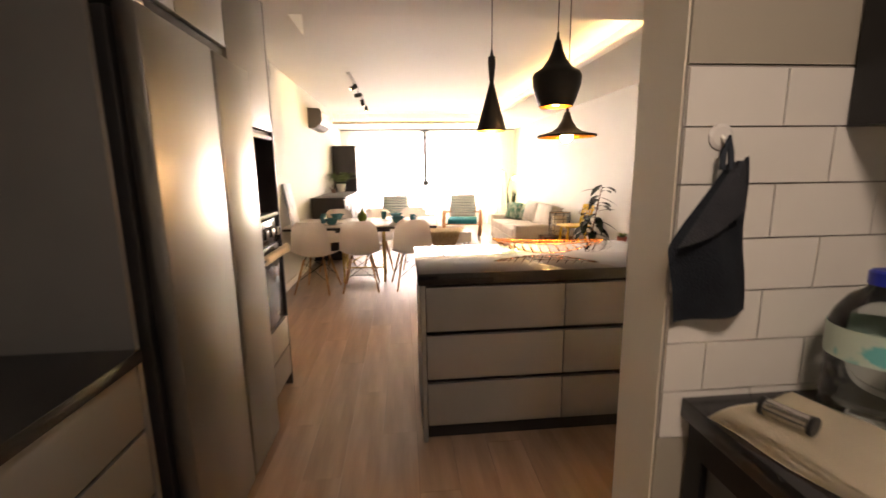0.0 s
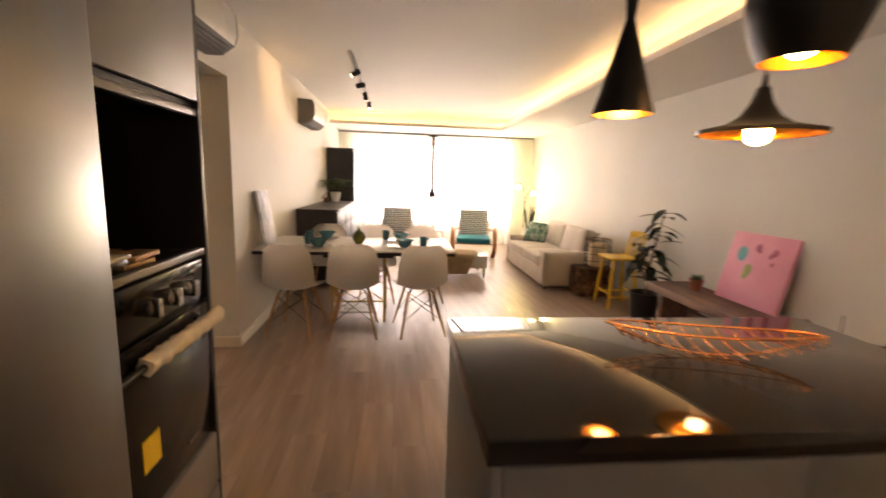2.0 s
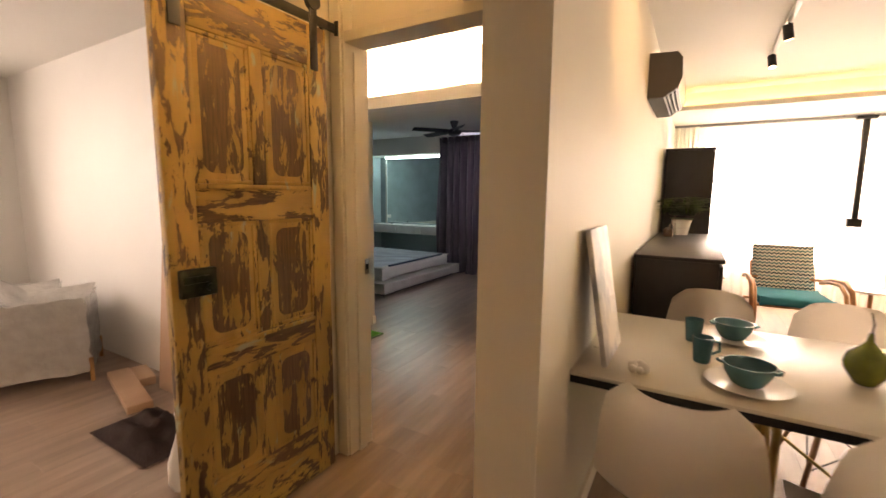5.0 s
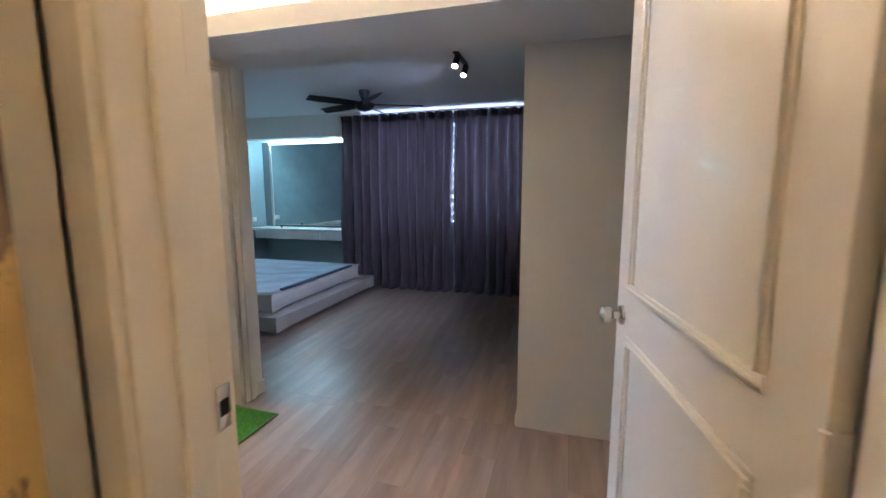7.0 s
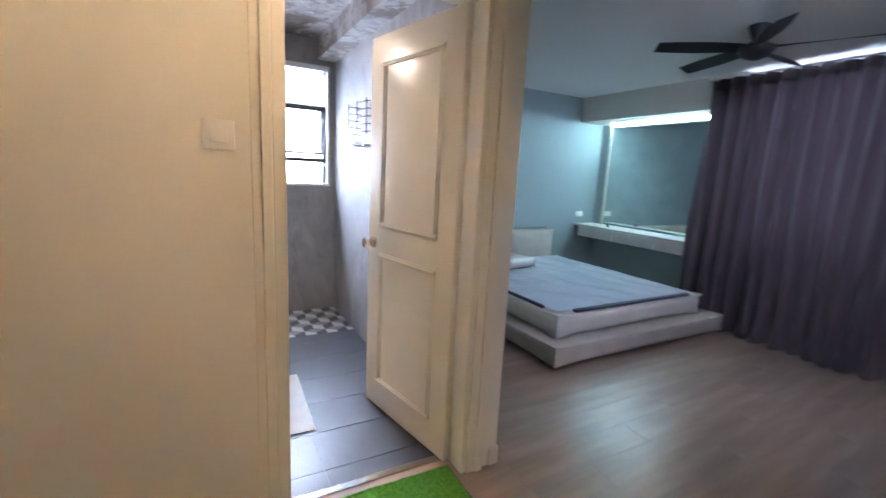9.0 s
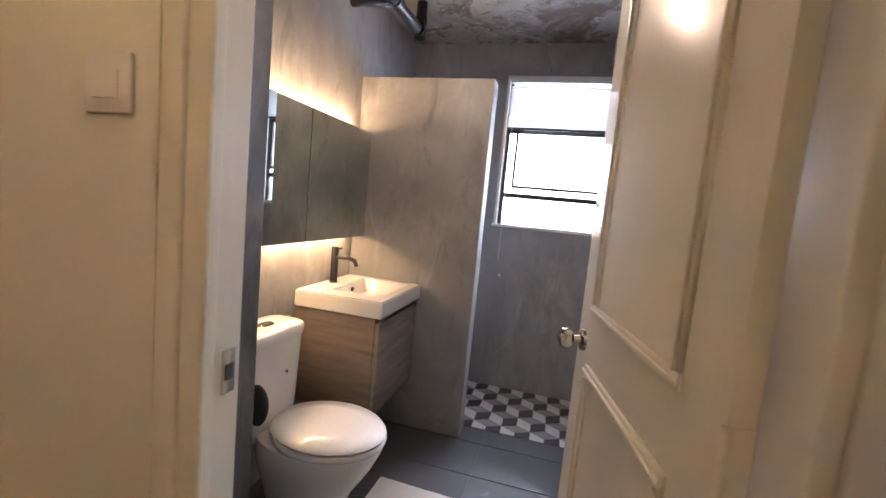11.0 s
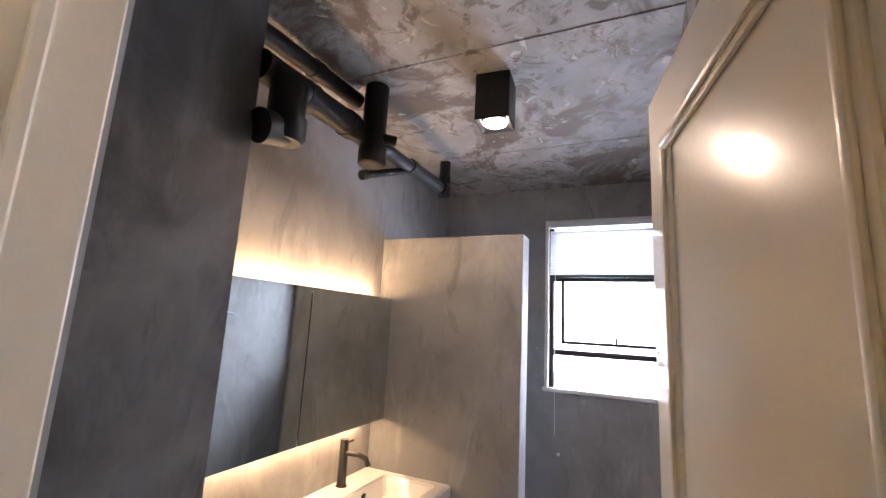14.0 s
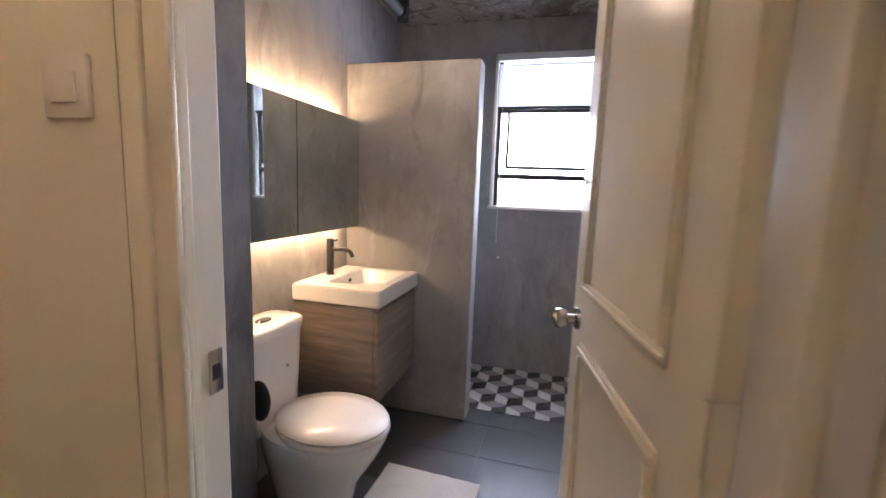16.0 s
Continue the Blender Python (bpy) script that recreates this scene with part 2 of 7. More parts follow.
# ---- mesh helpers ----
def box(bm, x0, x1, y0, y1, z0, z1, bevel=0.0, m=None):
    vs = [bm.verts.new(p) for p in ((x0, y0, z0), (x1, y0, z0), (x1, y1, z0), (x0, y1, z0), (x0, y0, z1), (x1, y0, z1), (x1, y1, z1), (x0, y1, z1))]
    fs = [bm.faces.new([vs[i] for i in q]) for q in ((3, 2, 1, 0), (4, 5, 6, 7), (0, 1, 5, 4), (1, 2, 6, 5), (2, 3, 7, 6), (3, 0, 4, 7))]
    if bevel:
        edges = list({e for f in fs for e in f.edges})
        out = bmesh.ops.bevel(bm, geom=edges, offset=bevel, segments=2, affect="EDGES", profile=0.5)
        vs = list({v for f in out["faces"] for v in f.verts} | {v for v in vs if v.is_valid})
    if m is not None:
        bmesh.ops.transform(bm, matrix=m, verts=vs)
    return vs


def rings(bm, circles, closed=True, cap=True):
    """Skin a list of rings of points, each a list of the same length."""
    rows = [[bm.verts.new(p) for p in c] for c in circles]
    k = len(rows[0])
    for a, b in zip(rows, rows[1:]):
        for i in range(k if closed else k - 1):
            bm.faces.new((a[i], a[(i + 1) % k], b[(i + 1) % k], b[i]))
    if cap and closed:
        bm.faces.new(rows[0][::-1])
        bm.faces.new(rows[-1])
    return rows


def lathe(bm, profile, n=24, centre=(0, 0, 0), cap=True):
    cx, cy, cz = centre
    return rings(bm, [[(cx + r * math.cos(2 * math.pi * i / n), cy + r * math.sin(2 * math.pi * i / n), cz + z) for i in range(n)] for r, z in profile], cap=cap)


def rod(bm, p, q, r0, r1=None, n=10):
    r1 = r0 if r1 is None else r1
    p, q = Vector(p), Vector(q)
    u = (q - p).orthogonal().normalized()
    v = (q - p).normalized().cross(u)
    return rings(bm, [[c + r * (math.cos(2 * math.pi * i / n) * u + math.sin(2 * math.pi * i / n) * v) for i in range(n)] for c, r in ((p, r0), (q, r1))])


def tube(bm, pts, r, n=8, loop=False):
    """A round bar along a line of points."""
    pts = [Vector(p) for p in pts]
    k, out, u = len(pts), [], None
    for i, p in enumerate(pts):
        a, b = (pts[(i - 1) % k], pts[(i + 1) % k]) if loop else (pts[max(i - 1, 0)], pts[min(i + 1, k - 1)])
        d = (b - a).normalized()
        u = d.orthogonal().normalized() if u is None else (u - d * u.dot(d)).normalized()
        w = d.cross(u)
        rr = r[i] if isinstance(r, (list, tuple)) else r
        out.append([p + rr * (math.cos(2 * math.pi * j / n) * u + math.sin(2 * math.pi * j / n) * w) for j in range(n)])
    if loop:
        out.append(out[0])
    return rings(bm, out, cap=not loop)


def grid(bm, f, nu, nv, thick=0.0):
    """A sheet of points f(u, v), u and v from 0 to 1; with a thickness, a closed slab."""
    vs = [[bm.verts.new(f(i / nu, j / nv)) for j in range(nv + 1)] for i in range(nu + 1)]
    fs = [bm.faces.new((vs[i][j], vs[i + 1][j], vs[i + 1][j + 1], vs[i][j + 1])) for i in range(nu) for j in range(nv)]
    if thick:
        bmesh.ops.solidify(bm, geom=fs, thickness=thick)
    return vs


def soft_box(bm, x0, x1, y0, y1, z0, z1, r, n=3, puff=0.0):
    """A cushion: a box with round edges, swollen by puff on its broad faces."""
    vs = box(bm, x0, x1, y0, y1, z0, z1)
    es = list({e for v in vs for e in v.link_edges})
    out = bmesh.ops.subdivide_edges(bm, edges=es, cuts=8, use_grid_fill=True)
    vs = list({v for f in bm.faces for v in f.verts} & (set(vs) | {g for g in out["geom"] if isinstance(g, bmesh.types.BMVert)} | {g for g in out["geom_inner"] if isinstance(g, bmesh.types.BMVert)}))
    c, hx, hy, hz = Vector(((x0 + x1) / 2, (y0 + y1) / 2, (z0 + z1) / 2)), (x1 - x0) / 2, (y1 - y0) / 2, (z1 - z0) / 2
    for v in vs:
        p = v.co - c
        q = Vector([max(-h + r, min(h - r, a)) for a, h in zip(p, (hx, hy, hz))])
        d = p - q
        if d.length > 1e-6:
            p = q + d.normalized() * min(r, d.length if d.length < r else r)
        s = [1 + puff * math.cos(math.pi / 2 * p[a] / h1) * math.cos(math.pi / 2 * p[b] / h2) for a, h1, b, h2 in ((1, hy, 2, hz), (0, hx, 2, hz), (0, hx, 1, hy))]
        v.co = c + Vector((p.x * s[0] if hx == min(hx, hy, hz) else p.x, p.y * s[1] if hy == min(hx, hy, hz) else p.y, p.z * s[2] if hz == min(hx, hy, hz) else p.z))
    return vs


def mesh(name, bm, material, smooth=None):
    me = bpy.data.meshes.new(name)
    bmesh.ops.recalc_face_normals(bm, faces=bm.faces)
    bm.to_mesh(me)
    bm.free()
    if material is not None:
        me.materials.append(M[material] if isinstance(material, str) else material)
    if smooth:
        for p in me.polygons:
            p.use_smooth = True
        me.set_sharp_from_angle(angle=radians(smooth))
    return me


def part(name, bm, material, parent, label="", smooth=25):
    """One mesh under a thing or a part."""
    ob = new(name, mesh(name, bm, material, smooth))
    ob.parent = parent
    return tagged(ob, label)


def thing(name, label, category, place=(0, 0, 0), rz=0.0, group="", rx=0.0, ry=0.0):
    ob = new(name)
    ob.empty_display_size = 0.1
    ob.matrix_basis = pose(*place, rx, ry, rz)
    return tagged(ob, label, category, group)


def solid(name, boxes, material, label="", kind="structure", category="", bevel=0.0):
    """A piece of the setting out of butted boxes."""
    bm = bmesh.new()
    for b in boxes:
        box(bm, *b, bevel=bevel)
    return tagged(new(name, mesh(name, bm, material)), label, category, "", kind)


def B():
    return bmesh.new()


# ---- structure: living room and kitchen ----
ZC, ZB = 2.58, 2.36
solid("floor", [(-7.2, 3.6, -1.5, 12.0, -0.12, -0.006)], "subfloor", "brown wood-look vinyl plank floor", category="floor")
solid("wall_living_left", [(-1.12, -0.915, 5.39, 11.6, 0, 2.7), (-1.12, -0.915, 3.41, 5.39, 2.12, 2.7), (-1.12, -0.95, -1.2, 3.41, 0, 2.7)], "wall_living", "pale sage painted wall with a wide passage", category="wall")
solid("wall_living_right", [(3.27, 3.42, 1.5, 11.6, 0, 2.7)], "wall_living", "pale sage painted long wall", category="wall")
solid("wall_window", [(-0.915, -0.56, 11.45, 11.6, 0, 2.7), (2.78, 3.27, 11.45, 11.6, 0, 2.7), (-0.56, 2.78, 11.45, 11.6, 0, 0.44), (-0.56, 2.78, 11.45, 11.6, 2.2, 2.7)], "wall_living", "painted wall around a wide window", category="wall")
solid("wall_kitchen_end", [(0.978, 3.42, 1.36, 1.5, 0, 2.7)], "wall_cream", "cream painted wall end beside tiles", category="wall")
solid("wall_kitchen_face", [(0.981, 2.9, 1.3525, 1.3595, 1.564, 2.36), (0.981, 2.9, 1.3525, 1.3595, 0, 0.878)], "wall_taupe", "taupe painted wall above and below the tiles", category="wall")
solid("wall_kitchen_back", [(-1.12, 3.42, -1.35, -1.2, 0, 2.7), (2.9, 3.05, -1.2, 1.36, 0, 2.7)], "wall_living", "painted kitchen wall", category="wall")
solid("ceiling", [(-0.915, 2.43, 3.65, 10.18, ZC, 2.7)], "ceiling", "white raised ceiling with a warm light cove", category="ceiling")
solid("ceiling_bulkhead", [
    (2.28, 3.27, 3.60, 11.45, ZB, ZB + 0.03), (-0.915, 2.28, 10.03, 11.45, ZB, ZB + 0.03), (-0.95, 3.27, -1.2, 3.60, ZB, 2.7), (-0.915, -0.175, 3.60, 4.03, ZB, ZC),
    (2.28, 2.30, 3.60, 10.05, ZB + 0.03, 2.415), (-0.915, 2.28, 10.03, 10.05, ZB + 0.03, 2.415),
    (2.43, 3.27, 3.60, 11.45, ZB + 0.03, 2.7), (-0.915, 2.43, 10.18, 11.45, ZB + 0.03, 2.7)], "ceiling", "white lowered ceiling border with a light trough", category="ceiling")
solid("roof_slab", [(-7.3, 3.6, -1.6, 12.1, 2.72, 2.85)], "white", "concrete slab above the ceilings", category="ceiling")
solid("baseboard_living", [(3.252, 3.27, 1.5, 11.45, 0, 0.09), (-0.915, -0.897, 5.40, 11.45, 0, 0.09), (-1.125, -0.897, 5.372, 5.39, 0, 0.09), (-1.138, -1.12, 5.372, 5.80, 0, 0.09)], "trim", "cream painted baseboard", category="baseboard", bevel=0.004)
cove = thing("cove_light", "warm light strip hidden in the ceiling trough", "light strip")
bm = B(); box(bm, 2.33, 2.355, 3.66, 10.1, 2.393, 2.402)
part("strip", bm, "led_warm", cove)
bm = B(); box(bm, -0.9, 2.34, 10.09, 10.115, 2.393, 2.402)
part("strip", bm, "led_warm", cove)

# ---- structure: hall, study, vestibule ----
solid("wall_barn", [(-2.25, -2.12, 5.12, 5.81, 0, 2.7), (-2.25, -2.12, 2.9, 4.0, 0, 2.7), (-2.25, -2.12, 4.0, 5.12, 2.05, 2.7)], "wall_cream", "cream painted hall wall with a doorway", category="wall")
solid("wall_hall_near", [(-2.25, -1.12, 2.75, 2.9, 0, 2.7)], "wall_cream", "cream painted hall wall", category="wall")
solid("wall_bedroom_door", [(-3.6, -2.12, 5.81, 5.97, 0, 2.7), (-2.12, -1.12, 5.81, 5.97, 2.36, 2.7)], "wall_cream", "cream painted wall around the bedroom doorway", category="wall")
solid("wall_study", [(-6.9, -3.6, 5.97, 6.05, 0, 2.7), (-6.9, -2.25, 5.85, 5.97, 0, 2.7), (-6.9, -2.25, 1.9, 2.05, 0, 2.7), (-6.75, -6.6, 2.05, 3.1, 0, 2.7), (-6.75, -6.6, 4.75, 5.85, 0, 2.7), (-6.75, -6.6, 3.1, 4.75, 0, 0.85), (-6.75, -6.6, 3.1, 4.75, 2.15, 2.7), (-2.25, -2.12, 2.05, 2.9, 0, 2.7)], "white", "white painted study wall", category="wall")
solid("ceiling_hall", [(-2.12, -1.12, 2.9, 5.81, 2.62, 2.7)], "ceiling", "white hall ceiling", category="ceiling")
solid("ceiling_study", [(-6.6, -2.25, 2.05, 5.85, 2.5, 2.7)], "ceiling", "white study ceiling", category="ceiling")
solid("wall_vestibule", [(-1.12, -1.0, 5.97, 7.75, 0, 2.7), (-3.6, -3.45, 5.97, 6.66, 0, 2.7), (-3.6, -3.45, 7.55, 7.706, 0, 2.7), (-3.6, -3.45, 6.66, 7.55, 2.06, 2.7)], "wall_cream", "cream painted vestibule wall with a bathroom doorway", category="wall")
solid("ceiling_vestibule", [(-3.45, -1.12, 5.97, 7.75, 2.55, 2.7), (-3.45, -1.12, 7.17, 7.72, 2.10, 2.14), (-3.45, -1.12, 7.17, 7.19, 2.14, 2.20), (-3.45, -1.12, 7.40, 7.72, 2.14, 2.55), (-1.37, -1.12, 5.97, 7.17, 2.10, 2.55)], "ceiling", "white ceiling with a lowered beam and light trough", category="ceiling")
cove = thing("vestibule_light", "warm light strip hidden above the beam", "light strip")
bm = B(); box(bm, -3.4, -1.4, 7.23, 7.255, 2.143, 2.155)
part("strip", bm, "led_vest", cove)
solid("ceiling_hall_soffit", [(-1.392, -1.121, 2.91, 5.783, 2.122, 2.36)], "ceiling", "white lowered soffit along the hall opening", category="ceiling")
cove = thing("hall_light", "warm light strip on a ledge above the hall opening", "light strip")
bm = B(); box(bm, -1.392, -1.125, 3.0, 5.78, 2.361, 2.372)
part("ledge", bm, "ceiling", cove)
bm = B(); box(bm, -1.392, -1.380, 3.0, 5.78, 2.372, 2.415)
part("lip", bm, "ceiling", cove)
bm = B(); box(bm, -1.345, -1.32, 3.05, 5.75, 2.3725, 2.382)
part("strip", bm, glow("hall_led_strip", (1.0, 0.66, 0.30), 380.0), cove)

# ---- structure: bedroom ----
solid("wall_bedroom_left", [(-6.45, -6.3, 7.706, 11.6, 0, 2.7), (-6.3, -3.6, 7.62, 7.704, 0, 2.7)], "wall_bed", "teal grey painted bedroom wall", category="wall")
solid("wall_bedroom_window", [(-6.45, -4.4, 11.38, 11.6, 0, 2.7), (-4.4, -2.0, 11.38, 11.6, 0, 0.9), (-4.4, -2.0, 11.38, 11.6, 2.3, 2.7), (-2.0, -1.12, 11.38, 11.6, 0, 2.7)], "wall_bed", "teal grey painted bedroom wall behind curtains", category="wall")
solid("wall_bedroom_block", [(-1.733, -1.12, 7.75, 11.38, 0, 2.7)], "wall_greige", "greige painted built-in wall block", category="wall")
solid("ceiling_bedroom", [(-6.3, -1.12, 7.72, 11.38, 2.43, 2.7)], "ceiling", "white bedroom ceiling", category="ceiling")
solid("ceiling_niche_beam", [(-6.3, -4.3, 10.95, 11.38, 2.12, 2.43)], "wall_greige", "greige box beam above the desk niche", category="ceiling")

# ---- structure: bathroom ----
solid("wall_bath", [(-6.2, -3.6, 6.05, 6.06, 0, 2.7), (-6.2, -3.6, 7.60, 7.62, 0, 2.7),
    (-6.2, -6.06, 6.06, 6.765, 0, 2.7), (-6.2, -6.06, 6.765, 7.545, 0, 1.20), (-6.2, -6.06, 6.765, 7.545, 2.25, 2.7), (-6.2, -6.06, 7.545, 7.60, 0, 2.7),
    (-3.615, -3.6, 6.34, 6.66, 0, 2.7), (-3.615, -3.6, 6.66, 7.55, 2.06, 2.7), (-3.615, -3.6, 7.55, 7.60, 0, 2.7)], "concrete", "grey trowelled cement bathroom wall", category="wall")
solid("wall_bath_pier", [(-4.105, -3.615, 6.06, 6.335, 0, 2.47)], "concrete_dark", "trowelled cement pier beside the toilet, in a darker grey", category="wall", bevel=0.004)
solid("wall_shower_screen", [(-5.36, -5.24, 6.06, 6.82, 0, 1.99)], "concrete", "grey cement half-height shower partition", category="wall", bevel=0.006)
solid("ceiling_bath", [(-6.06, -3.6, 6.06, 7.60, 2.47, 2.7), (-6.06, -3.615, 7.44, 7.60, 2.30, 2.47), (-4.545, -4.53, 6.08, 7.44, 2.466, 2.4705), (-5.40, -5.388, 6.08, 7.44, 2.467, 2.4705), (-6.06, -3.615, 7.272, 7.282, 2.467, 2.4705)], "slab", "bare stained concrete ceiling", category="ceiling")

# ---- more materials ----
M["gold_inside"] = mat("hammered_brass_lining", (0.85, 0.48, 0.10), (0.75, 0.40, 0.07), 30.0, 0.3, 1.0, bump=0.2, bscale=70)
M["copper"] = mat("copper_wire", (0.86, 0.42, 0.17), (0.78, 0.36, 0.13), 20.0, 0.25, 1.0, bump=0.0)
M["shell"] = mat("white_moulded_plastic", (0.76, 0.71, 0.65), (0.73, 0.68, 0.62), 3.0, 0.42, bump=0.02, bscale=150)
M["beech"] = mat("pale_beech_wood", (0.48, 0.26, 0.11), (0.36, 0.18, 0.07), 6.0, 0.4, bump=0.06, bscale=30, stretch=(6, 6, 0.6))
M["wood_dark"] = mat("dark_stained_wood", (0.13, 0.055, 0.03), (0.065, 0.028, 0.016), 4.0, 0.42, bump=0.12, bscale=25, stretch=(6, 0.7, 6))
M["rattan"] = mat("varnished_rattan", (0.52, 0.25, 0.11), (0.38, 0.17, 0.07), 10.0, 0.35, bump=0.08, bscale=50)
M["table_white"] = mat("cream_laminate_tabletop", (0.70, 0.66, 0.58), (0.66, 0.62, 0.54), 2.0, 0.3, bump=0.02, bscale=60)
M["gold_paint"] = mat("gold_painted_iron", (0.62, 0.42, 0.13), (0.45, 0.29, 0.08), 12.0, 0.38, 0.7, bump=0.1, bscale=40)
M["teal_ceramic"] = mat("teal_glazed_ceramic", (0.055, 0.19, 0.24), (0.04, 0.15, 0.19), 12.0, 0.22, bump=0.02)
M["plate"] = mat("white_glazed_ceramic", (0.78, 0.76, 0.72), rough=0.2, bump=0.01)
M["porcelain"] = mat("white_porcelain", (0.80, 0.79, 0.76), (0.78, 0.77, 0.74), 2.0, 0.12, bump=0.0, coat=0.4)
M["green_glass"] = mat("olive_glazed_vase", (0.16, 0.20, 0.02), (0.07, 0.09, 0.015), 6.0, 0.15, bump=0.01, coat=0.5)
M["sofa"] = mat("oatmeal_sofa_fabric", (0.60, 0.54, 0.46), (0.53, 0.47, 0.40), 5.0, 0.9, bump=0.18, bscale=260)
M["leaf"] = mat("dark_green_leaf", (0.035, 0.075, 0.02), (0.018, 0.042, 0.014), 8.0, 0.35, bump=0.05, bscale=40)
M["leaf_dark"] = mat("rubber_plant_leaf", (0.024, 0.035, 0.02), (0.012, 0.02, 0.012), 8.0, 0.25, bump=0.05, bscale=40)
M["leaf_light"] = mat("fresh_green_leaf", (0.10, 0.17, 0.03), (0.06, 0.11, 0.02), 8.0, 0.4, bump=0.05, bscale=40)
M["soil"] = mat("potting_soil", (0.05, 0.035, 0.025), rough=0.95, bump=0.5, bscale=60)
M["terracotta"] = mat("terracotta_pot", (0.42, 0.13, 0.06), (0.34, 0.10, 0.045), 6.0, 0.7, bump=0.06)
M["yellow"] = mat("yellow_painted_wood", (0.80, 0.52, 0.03), (0.70, 0.42, 0.02), 6.0, 0.4, bump=0.06, bscale=50)
M["pink"] = mat("pink_painted_canvas", (0.80, 0.36, 0.46), (0.74, 0.30, 0.40), 4.0, 0.65, bump=0.1, bscale=180)
M["fleece"] = mat("cream_sheepskin", (0.72, 0.58, 0.38), (0.60, 0.45, 0.27), 30.0, 1.0, bump=1.0, bscale=90)
M["ac_white"] = mat("silver_white_plastic", (0.60, 0.60, 0.58), rough=0.3, bump=0.0)
M["ac_side"] = mat("dark_grey_plastic", (0.10, 0.09, 0.085), rough=0.5, bump=0.0)
M["towel_dark"] = mat("navy_terry_towel", (0.035, 0.045, 0.06), (0.025, 0.032, 0.045), 20.0, 0.95, bump=0.6, bscale=300)
M["towel_grey"] = mat("grey_terry_underside", (0.085, 0.09, 0.105), (0.06, 0.065, 0.08), 20.0, 0.95, bump=0.6, bscale=300)
M["board_wood"] = mat("pale_board_wood", (0.46, 0.31, 0.13), (0.36, 0.23, 0.09), 5.0, 0.5, bump=0.06, bscale=30, stretch=(1, 8, 1))
M["cloth"] = mat("cream_cotton_cloth", (0.74, 0.66, 0.50), (0.68, 0.60, 0.45), 6.0, 0.9, bump=0.2, bscale=200)
M["log"] = mat("reclaimed_wood_blocks", (0.24, 0.12, 0.065), (0.07, 0.032, 0.018), 9.0, 0.7, bump=0.6, bscale=16, contrast=(0.4, 0.6), per_piece=0.35)
M["paper"] = mat("cream_paper_shade", (0.74, 0.62, 0.42), (0.70, 0.57, 0.38), 5.0, 0.8, bump=0.05)
M["yellow_label"] = mat("yellow_sticker", (0.85, 0.62, 0.02), rough=0.5, bump=0.0)
M["blue_cap"] = mat("blue_plastic_cap", (0.015, 0.03, 0.35), rough=0.35, bump=0.0)
M["teal_label"] = mat("teal_bottle_label", (0.12, 0.42, 0.42), (0.5, 0.6, 0.5), 14.0, 0.4, bump=0.0, contrast=(0.55, 0.6))
M["cushion_leaf"] = mat("green_leaf_print_fabric", (0.08, 0.22, 0.17), (0.42, 0.52, 0.42), 11.0, 0.9, bump=0.15, bscale=200, stretch=(1, 2.4, 1), contrast=(0.46, 0.54))
M["teal_fabric"] = mat("teal_seat_fabric", (0.02, 0.22, 0.30), rough=0.9, bump=0.2, bscale=220)
M["abstract"] = mat("abstract_painting", (0.78, 0.76, 0.76), (0.30, 0.35, 0.45), 5.0, 0.5, bump=0.06, contrast=(0.36, 0.56))
M["bench"] = mat("weathered_bench_wood", (0.20, 0.105, 0.06), (0.10, 0.05, 0.03), 3.0, 0.6, bump=0.3, bscale=20, stretch=(7, 0.7, 7))
M["clearwrap"] = mat("plastic_stretch_wrap", (0.88, 0.86, 0.83), (0.78, 0.75, 0.72), 9.0, 0.10, bump=1.0, bscale=26, stretch=(1.4, 0.8, 1.6), coat=0.6)


def stripes(name, colours, pitch, axis=2, rough=0.85, zig=0.0):
    """Woven bands across one axis; zig makes them wave along x."""
    m = mat(name, colours[0], rough=rough, bump=0.2, bscale=200)
    n, l = m.node_tree.nodes, m.node_tree.links
    tc, sep = n.new("ShaderNodeTexCoord"), n.new("ShaderNodeSeparateXYZ")
    l.new(tc.outputs["Object"], sep.inputs[0])
    def op(kind, a, b):
        q = n.new("ShaderNodeMath")
        q.operation = kind
        for i, v in enumerate((a, b)):
            if isinstance(v, (int, float)):
                q.inputs[i].default_value = v
            else:
                l.new(v, q.inputs[i])
        return q.outputs[0]
    v = sep.outputs[axis]
    if zig:
        v = op("ADD", v, op("MULTIPLY", op("PINGPONG", sep.outputs[0], zig), 0.8))
    f = op("FRACT", op("DIVIDE", v, pitch), 0)
    ramp = n.new("ShaderNodeValToRGB")
    ramp.color_ramp.interpolation = "CONSTANT"
    e = ramp.color_ramp.elements
    while len(e) < len(colours):
        e.new(0.5)
    for i, c in enumerate(colours):
        e[i].position, e[i].color = i / len(colours), (*c, 1)
    l.new(f, ramp.inputs["Fac"])
    l.new(ramp.outputs["Color"], n["Principled BSDF"].inputs["Base Color"])
    return m


M["zigzag"] = stripes("zigzag_woven_cushion", [(0.78, 0.76, 0.70), (0.03, 0.07, 0.10), (0.74, 0.72, 0.66), (0.09, 0.20, 0.23)], 0.072, zig=0.022)
M["blind"] = mat("white_blind_slats", (0.78, 0.80, 0.82), rough=0.4, bump=0.0)

